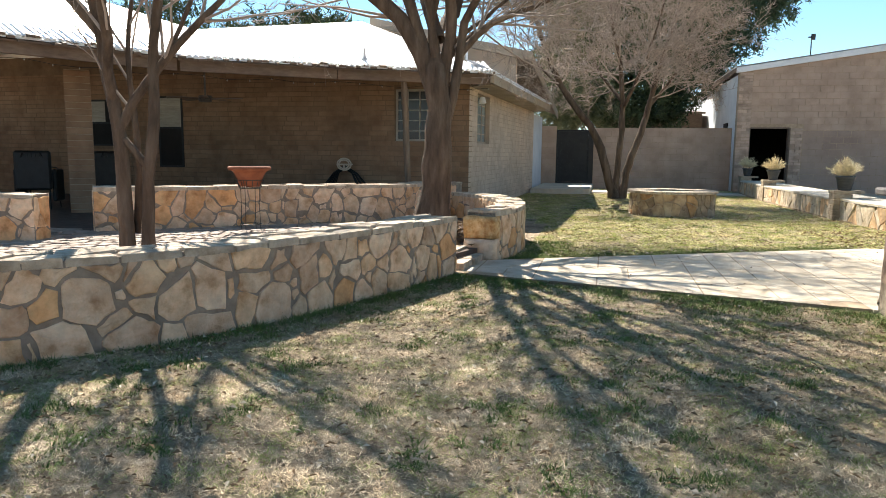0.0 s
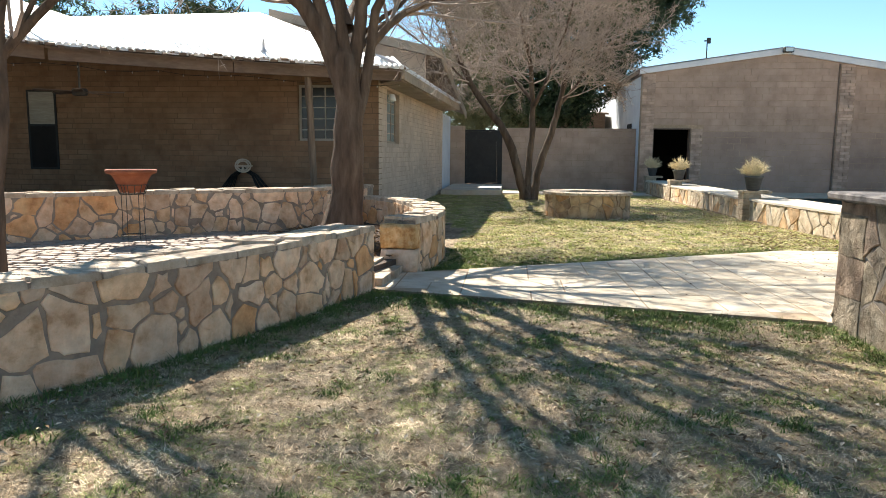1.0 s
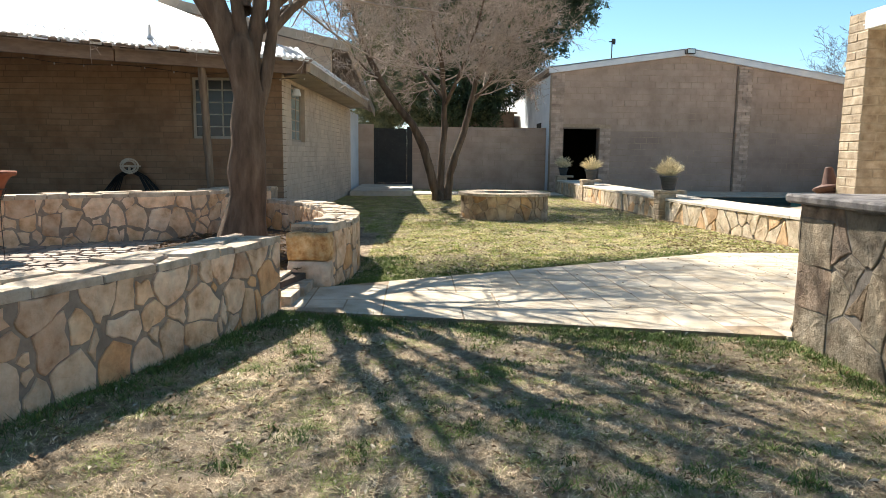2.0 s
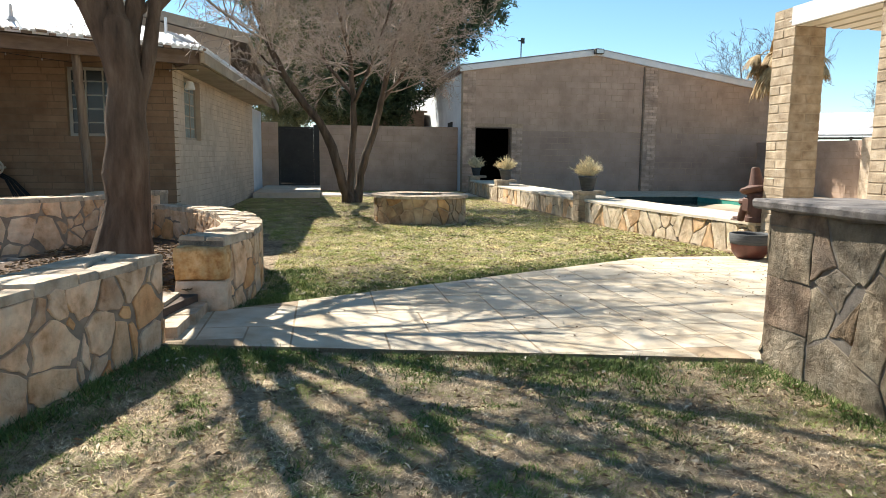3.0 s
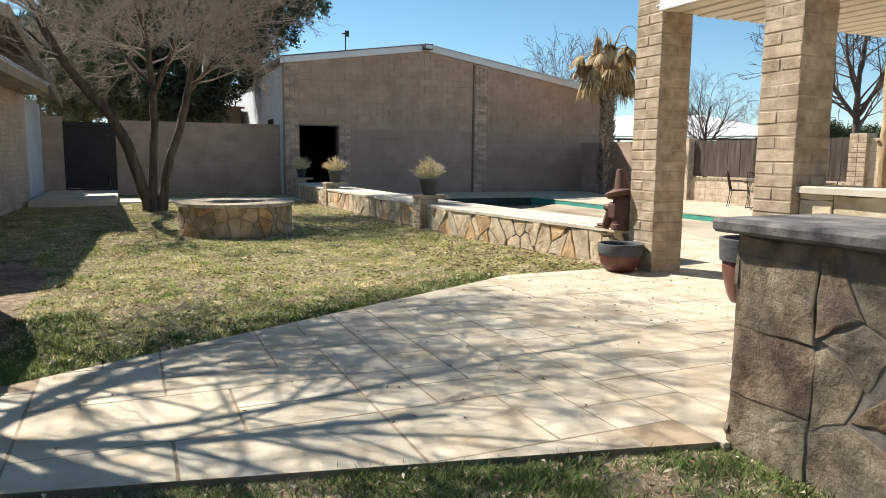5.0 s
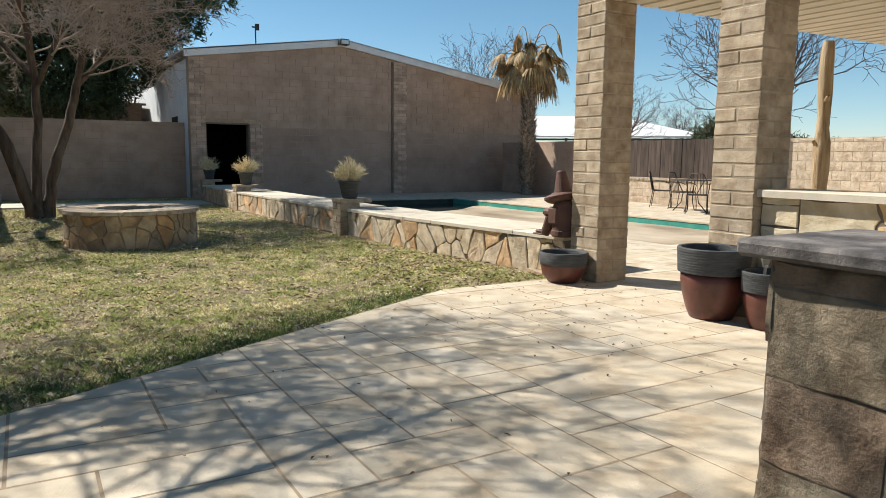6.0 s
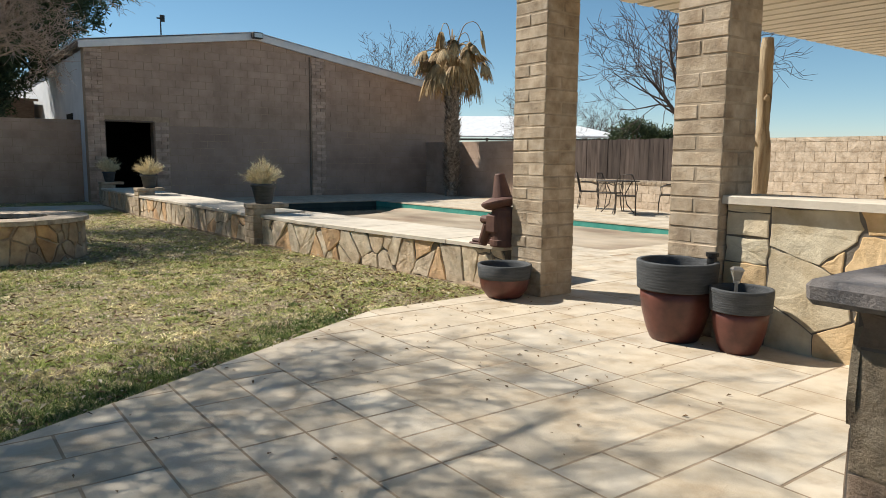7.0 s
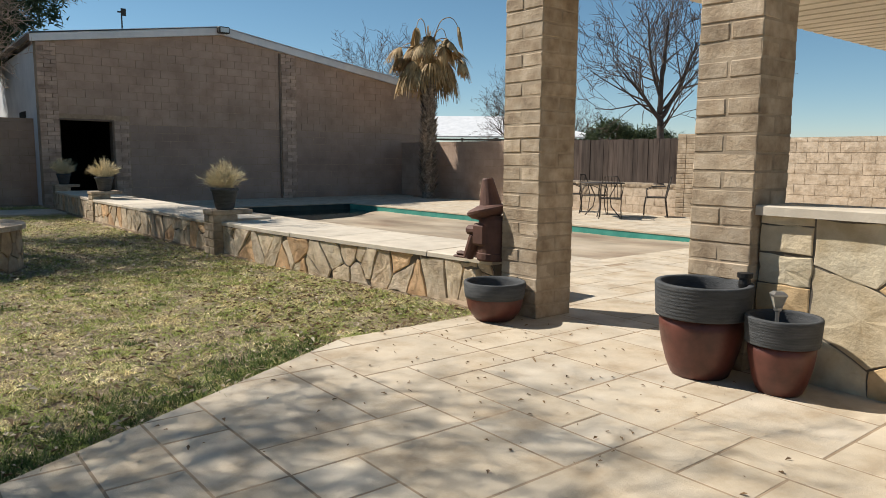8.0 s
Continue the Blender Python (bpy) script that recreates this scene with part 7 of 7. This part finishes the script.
on_lawn = lambda x, y: np.isin(x, x) & ~inside(x, y, PAVED) & ~inside(x, y, ring)
tri = [litter(90, -0.5, 6.5, 4.6, 10.0, DECK_Z + 0.004, 0.013, lambda x, y: inside(x, y, PAVED)), litter(150, 2.8, 7.6, 4.8, 10.0, DECK_Z + 0.004, 0.013, lambda x, y: inside(x, y, PAVED)),
       litter(3000, -3, 1.5, 2.0, 7, 0.02, 0.017, on_lawn), litter(2600, -0.8, 8.2, 4.5, 20, 0.025, 0.022, on_lawn), litter(700, 3.0, 9.9, 4.7, 12.5, 0.02, 0.022, on_lawn),
       litter(2500, -3.2, 7.6, -1.4, 10.6, FLOOR_Z + 0.032, 0.03, lambda x, y: inside(x, y, ring))]
tri_pale = [litter(1500, -3, 1.5, 2.0, 7, 0.024, 0.015, on_lawn), litter(5200, -1.0, 8.0, 4.5, 21, 0.03, 0.02, on_lawn)]
tagged(new("bleached_leaves", tri_mesh("bleached_leaves", np.concatenate(tri_pale), pale_leaf)), "small bleached leaves lying on the lawn grass", "leaves", kind="stuff")
tagged(new("fallen_leaves", tri_mesh("fallen_leaves", np.concatenate(tri), leaf_litter)), "small dry brown leaves scattered on lawn and paving", "leaves", kind="stuff")
bm = bmesh.new()
prism(bm, [(-3.2, 8.0), (-1.7, 8.0), (-1.45, 8.8), (-1.55, 9.7), (-2.0, 10.7), (-2.6, 10.9), (-3.0, 10.0), (-3.3, 9.2)], 0.0, FLOOR_Z + 0.03)
tagged(part("tree_bed", bm, mulch), "bed of dark leaf mulch round the tree", "planting bed", kind="structure")

# ---- stone walls, paving stones and blocks, piece by piece ----
front = stone_wall("stone_wall", front_mid, 0.36, 0.58, "curved flagstone terrace wall with cream and orange stones", 11, size=0.225, sides="rl", ends="b", straight=True, gap=0.017, cap=0.045,
                   cap_over=0.012, flags=0.3, chips=0.45, proud=0.012, mixed=0.42, rough=0.02)
stub = stone_wall("stone_wall", STUB_MID, 0.34, 0.56, "curved flagstone wall end with two large ochre blocks", 12, size=0.215, sides="rl", cap=0.045, gap=0.017, cap_over=0.012, flags=0.27, chips=0.4, proud=0.012,
                  mixed=0.42, rough=0.02)
for z0, z1, m, words in ((0.0, 0.25, stone, "large cream end block"), (0.262, 0.5, ochre_block, "large ochre end block")):
    v = boxes((-0.19, -0.06, z0, 0.19, 0.09, z1))
    bmesh.ops.subdivide_edges(v, edges=v.edges[:], cuts=3, use_grid_fill=True)
    for q in v.verts:
        c = Vector((0, 0, (z0 + z1) / 2))
        q.co += (noise.noise_vector(q.co * 7 + c * 9) * 0.009)
        q.co.x *= 1 - 0.05 * (abs(q.co.z - c.z) / (z1 - z0) * 2) ** 4
    child(part("corner_block", v, m, smooth=True), stub, words).matrix_basis = pose(-1.335, 7.71, 0, 0, 0, -6)
back = stone_wall("stone_wall", BACK_MID, 0.32, 0.72, "curved flagstone wall behind the terrace, grey joints", 13, size=0.215, sides="lr", ends="b", cap=0.04, cap_over=0.02, flags=0.3, gap=0.017, chips=0.4, proud=0.011, mixed=0.42, rough=0.018)
left = stone_wall("stone_wall", SIDE_MID, 0.32, 0.695, "short flagstone wall end beside the porch opening", 14, size=0.215, sides="l", ends="a", cap=0.04, cap_over=0.02, flags=0.3, gap=0.017, chips=0.4, proud=0.011, mixed=0.42, rough=0.018)

SEAT = [[(4.93, 10.16), (4.82, 11.0), (4.66, 12.2), (4.52, 13.3), (4.43, 14.58)], [(4.38, 14.92), (4.31, 17.5), (4.24, 20.3)], [(4.24, 20.66), (4.3, 24.1)]]
for i, pts in enumerate(SEAT):
    stone_wall("seat_wall", [(x + 0.26, y + 0.03) for x, y in pts], 0.84, 0.42, "low flagstone seat wall with wide cream coping along the pool", 20 + i, size=0.165, mat=seat_stone, sides="l", cap_mat=cap_slab, cap=0.045,
               cap_over=0.03, cap_len=(0.5, 0.9), tall=1.6, gap=0.013, proud=0.018, cap_wave=0.004, group="pool seat wall", chips=0.2, bed=groove, mixed=0.4, rough=0.016)
counter = stone_wall("counter_wall", [(2.315, 5.945), (2.315, 3.4)], 0.5, 0.9, "grey-buff rough stone counter wall under a cast slab", 31, size=0.27, mat=grey_stone, sides="r", ends="a", cap=0.0,
                     straight=True, gap=0.007, proud=0.008, tall=0.9, chips=0.0, rough=0.018, bed=counter_bed, mixed=0.4, lead=0.38)
v = boxes((1.99, 3.3, 0.902, 2.66, 6.04, 0.96), bevel=0.014)
bmesh.ops.subdivide_edges(v, edges=v.edges[:], cuts=3, use_grid_fill=True)
for q in v.verts:
    q.co += Vector((noise.noise(q.co * 5), noise.noise(q.co * 5 + Vector((9, 0, 0))), 0.4 * noise.noise(q.co * 5 + Vector((0, 9, 0))))) * 0.012
child(part("counter_slab", v, grey_slab), counter, "thick grey cast countertop with chipped edge")
bar = stone_wall("bar_wall", [(4.94, 7.93), (4.94, 4.6)], 0.32, 0.99, "cream flagstone bar wall with pale coping slab", 33, size=0.37, mat=cream_flag, sides="r", cap=0.055, cap_mat=cap_slab, cap_over=0.06,
                 cap_len=(0.9, 1.4), straight=True, gap=0.01, proud=0.008, tall=0.8, chips=0.06, cap_wave=0.006, bed=groove, mixed=0.4, rough=0.014, lead=0.3)

# round stone-ringed fire pit on the lawn
WX, WY, WR, WH = 1.29, 15.05, 0.83, 0.49
pit = tagged(empty("round_planter", pose(WX, WY, 0)), "round flagstone ring with pale flat coping, hollow inside", "stone ring")
part("core", lathe([(WR - 0.02, 0), (WR - 0.02, WH - 0.05), (WR - 0.34, WH - 0.05), (WR - 0.34, 0)], 48), mortar, pit)
# near-black lining and fill inside the ring
part("lining", lathe([(WR - 0.36, 0.19), (WR - 0.36, WH - 0.052)], 40), pit_black, pit, "soot-blackened inner wall")
part("fill", lathe([(WR - 0.34, 0.2), (0, 0.22)], 32), dark_void, pit, "dark soot and ash")
rng = random.Random(41)
for poly in flag_cells(2 * math.pi * WR, WH - 0.05, 0.19, 0.016, rng, 0.85):
    def place(u, v, d):
        a = u / WR
        return (WR - 0.02 + d) * math.cos(a), (WR - 0.02 + d) * math.sin(a), v
    child(stone_from(poly, place, 0.02, rng, "stone", well_stone), pit)
for i in range(14):
    a0, a1 = 2 * math.pi * i / 14 + 0.006, 2 * math.pi * (i + 1) / 14 - 0.006
    bm = bmesh.new()
    r1 = WR + 0.045 + rng.uniform(-0.008, 0.008)
    arc = [(r1 * math.cos(a), r1 * math.sin(a)) for a in np.linspace(a0, a1, 6)] + [((WR - 0.4) * math.cos(a), (WR - 0.4) * math.sin(a)) for a in np.linspace(a1, a0, 6)]
    part("capstone", prism(bm, arc, WH - 0.05, WH + rng.uniform(-0.003, 0.004)), cap_stone, pit)

# terrace pavers, laid in rows between the curved walls
rng = random.Random(52)
loose, quads, lone = [], [], 0
for j in range(76):
    y, row_h, x = 2.6 + j * 0.122, 0.122, -9.6 + rng.uniform(0, 0.2)
    while x < -1.5:
        w = rng.uniform(0.12, 0.23)
        mid = np.array([x + w / 2]), np.array([y + row_h / 2])
        if inside(*mid, ring)[0] and not (mid[0][0] > -3.3 and mid[1][0] > 7.9) and not (mid[0][0] > -2.6 and mid[1][0] > 6.7):
            g, top = rng.uniform(0.013, 0.021), FLOOR_Z + 0.022 + rng.uniform(-0.004, 0.006)
            sk = rng.uniform(-0.012, 0.012)
            p = [(x + g, y + g + sk), (x + w - g, y + g - sk), (x + w - g + sk, y + row_h - g), (x + g + sk, y + row_h - g + sk * 0.5)]
            c = (x + w / 2, y + row_h / 2)
            verts = [(u, v, FLOOR_Z - 0.009) for u, v in p] + [(u, v, top - 0.006) for u, v in p] + [(u + (c[0] - u) * 0.08, v + (c[1] - v) * 0.08, top) for u, v in p]
            faces = [(8, 9, 10, 11)] + [(r * 4 + k, r * 4 + (k + 1) % 4, r * 4 + 4 + (k + 1) % 4, r * 4 + 4 + k) for r in range(2) for k in range(4)]
            if lone < 300 and 6.0 < y < 9.2 and -6.2 < x < -3.0:
                lone += 1
                child(new("paver", mesh_of("paver", verts, faces, terrace_tile)), terrace)
            else:
                quads += [tuple(k + len(loose) for k in f) for f in faces]
                loose += verts
        x += w
child(tagged(new("pavers", mesh_of("pavers", loose, quads, terrace_tile)), kind="stuff"), terrace)

# planter piers of the seat wall
pier_meshes = [chamfer_block("block", 0.155, 0.32, 0.0945, brick_tan, 50 + i) for i in range(3)]
for x, y in ((4.3, 14.75), (4.2, 20.48), (4.27, 24.25)):
    pier = tagged(empty("planter_pier", pose(x, y, 0.0)), "short tan block pier in the seat wall", "pier", "seat wall piers", "structure")
    part("core", boxes((-0.15, -0.15, 0, 0.15, 0.15, 0.5)), brick_mortar, pier)
    for k in range(5):
        for s in (-1, 1):
            ob = child(new("block", rng.choice(pier_meshes)), pier)
            ob.matrix_basis = pose(s * 0.082, 0, k * 0.102) if k % 2 else pose(0, s * 0.082, k * 0.102, 0, 0, 90)
    part("cap", boxes((-0.17, -0.17, 0.505, 0.36, 0.17, 0.565), bevel=0.008), brick_tan, pier, "tan cap slab")

blocks_x(7.0, 14.5, 0, 1.69, BX, 0.2, 0.4, 61, bound, split_block)
blocks_x(14.9, 19.9, 0, 0.6, BX, 0.2, 0.4, 62, bound, split_block)
blocks_x(14.9, 19.9, 0.6, 0.69, BX, 0.09, 0.14, 63, bound, brick_tan, "cap_brick", deep=0.02, single=False)

# paving stones in a random ashlar pattern on a square grid
rng = random.Random(71)
CELL, OX, OY = 0.297, 2.02 - 0.297 * 14, 7.70 - 0.297 * 18
NX, NY = 57, 78
taken = np.zeros((NX, NY), bool)
stones_near, loose_v, loose_f = 0, [], []
rim4 = [pool_at(u, v, 0.303) for u, v in ((0, 0), (1, 0), (1, 1), (0, 1))]
far_n = Vector((-(FAR_B[1] - FAR_A[1]), FAR_B[0] - FAR_A[0])).normalized()
near_n = Vector((NEAR_B[1] - NEAR_A[1], -(NEAR_B[0] - NEAR_A[0]))).normalized()
for j in range(NY):
    for i in range(NX):
        if taken[i, j]:
            continue
        w, h = rng.choice(((1, 1), (1, 1), (2, 1), (2, 1), (1, 2), (1, 2), (3, 1), (2, 2), (2, 2), (3, 2), (2, 3)))
        while w > 1 and (i + w > NX or taken[i:i + w, j].any() or (OX + i * CELL < 2.0 < OX + (i + w) * CELL - 0.01)):
            w -= 1
        while h > 1 and (j + h > NY or taken[i:i + w, j:j + h].any()):
            h -= 1
        taken[i:i + w, j:j + h] = True
        x0, y0, x1, y1 = OX + i * CELL, OY + j * CELL, OX + (i + w) * CELL, OY + (j + h) * CELL
        g = 0.0055
        poly = [(x0 + g, y0 + g), (x1 - g, y0 + g), (x1 - g, y1 - g), (x0 + g, y1 - g)]
        if x0 < 4.55:
            poly = cut(poly, FAR_A, far_n)
            poly = cut(poly, (0, 9.98), (0, 1)) if poly else poly
        else:
            sx = 4.95 - max(0, min(1, (y1 - 10.2) / 4.4)) * 0.5 + 0.1
            if y1 > 10.1:
                poly = cut(poly, (sx, 0), (-1, 0)) if poly else poly
        if x1 < 2.1 and poly:
            poly = cut(poly, NEAR_A, near_n)
        if poly and x0 < 2.1 and x1 > 2.0 and y0 < 5.9:
            poly = []
        if poly and x0 < -1.1:
            poly = cut(poly, (-2.5, 0), (-1, 0))
            poly = cut(poly, (0, 7.74), (0, 1)) if poly else poly
            poly = cut(poly, (0, 6.8), (0, -1)) if poly else poly
        if poly and x1 > 6.5 and x0 < 11.6 and y1 > 10.8 and y0 < 23:
            sides4 = [(rim4[k], Vector((rim4[(k + 1) % 4].y - rim4[k].y, rim4[k].x - rim4[(k + 1) % 4].x)).normalized()) for k in range(4)]
            mid = Vector(((x0 + x1) / 2, (y0 + y1) / 2))
            p, n = max(sides4, key=lambda s: (mid - s[0]).dot(s[1]))
            poly = cut(poly, p, -n) if max((Vector(c) - p).dot(n) for c in poly) > 0.02 else []
        if poly and y0 < 2.2 or not poly or len(poly) < 3 or x1 > 14.69:
            continue
        dz = rng.uniform(-0.0008, 0.0008)
        n = len(poly)
        cx, cy = sum(p[0] for p in poly) / n, sum(p[1] for p in poly) / n
        verts = [(x, y, 0.0) for x, y in poly] + [(x, y, DECK_Z - 0.002 + dz) for x, y in poly]
        verts += [(x + (cx - x) * 0.008, y + (cy - y) * 0.008, DECK_Z + dz) for x, y in poly]
        faces = [tuple(2 * n + k for k in range(n))] + [(r * n + k, r * n + (k + 1) % n, (r + 1) * n + (k + 1) % n, (r + 1) * n + k) for r in range(2) for k in range(n)]
        if y0 < 11.3 and x1 < 6.4 and y0 > 4.6 and stones_near < 300:
            stones_near += 1
            child(new("paving_stone", mesh_of("paving_stone", verts, faces, pave)), pavement)
        else:
            o = len(loose_v)
            loose_v += verts
            loose_f += [tuple(k + o for k in q) for q in faces]
pave_far = pave.copy()
for nd in pave_far.node_tree.nodes:
    if nd.bl_idname == "ShaderNodeObjectInfo":
        isl = next(q for q in pave_far.node_tree.nodes if q.bl_idname == "ShaderNodeNewGeometry").outputs["Random Per Island"]
        for l in list(nd.outputs["Random"].links):
            pave_far.node_tree.links.new(isl, l.to_socket)
child(tagged(new("paving_stones", mesh_of("paving_stones", loose_v, loose_f, pave_far)), kind="stuff"), pavement)
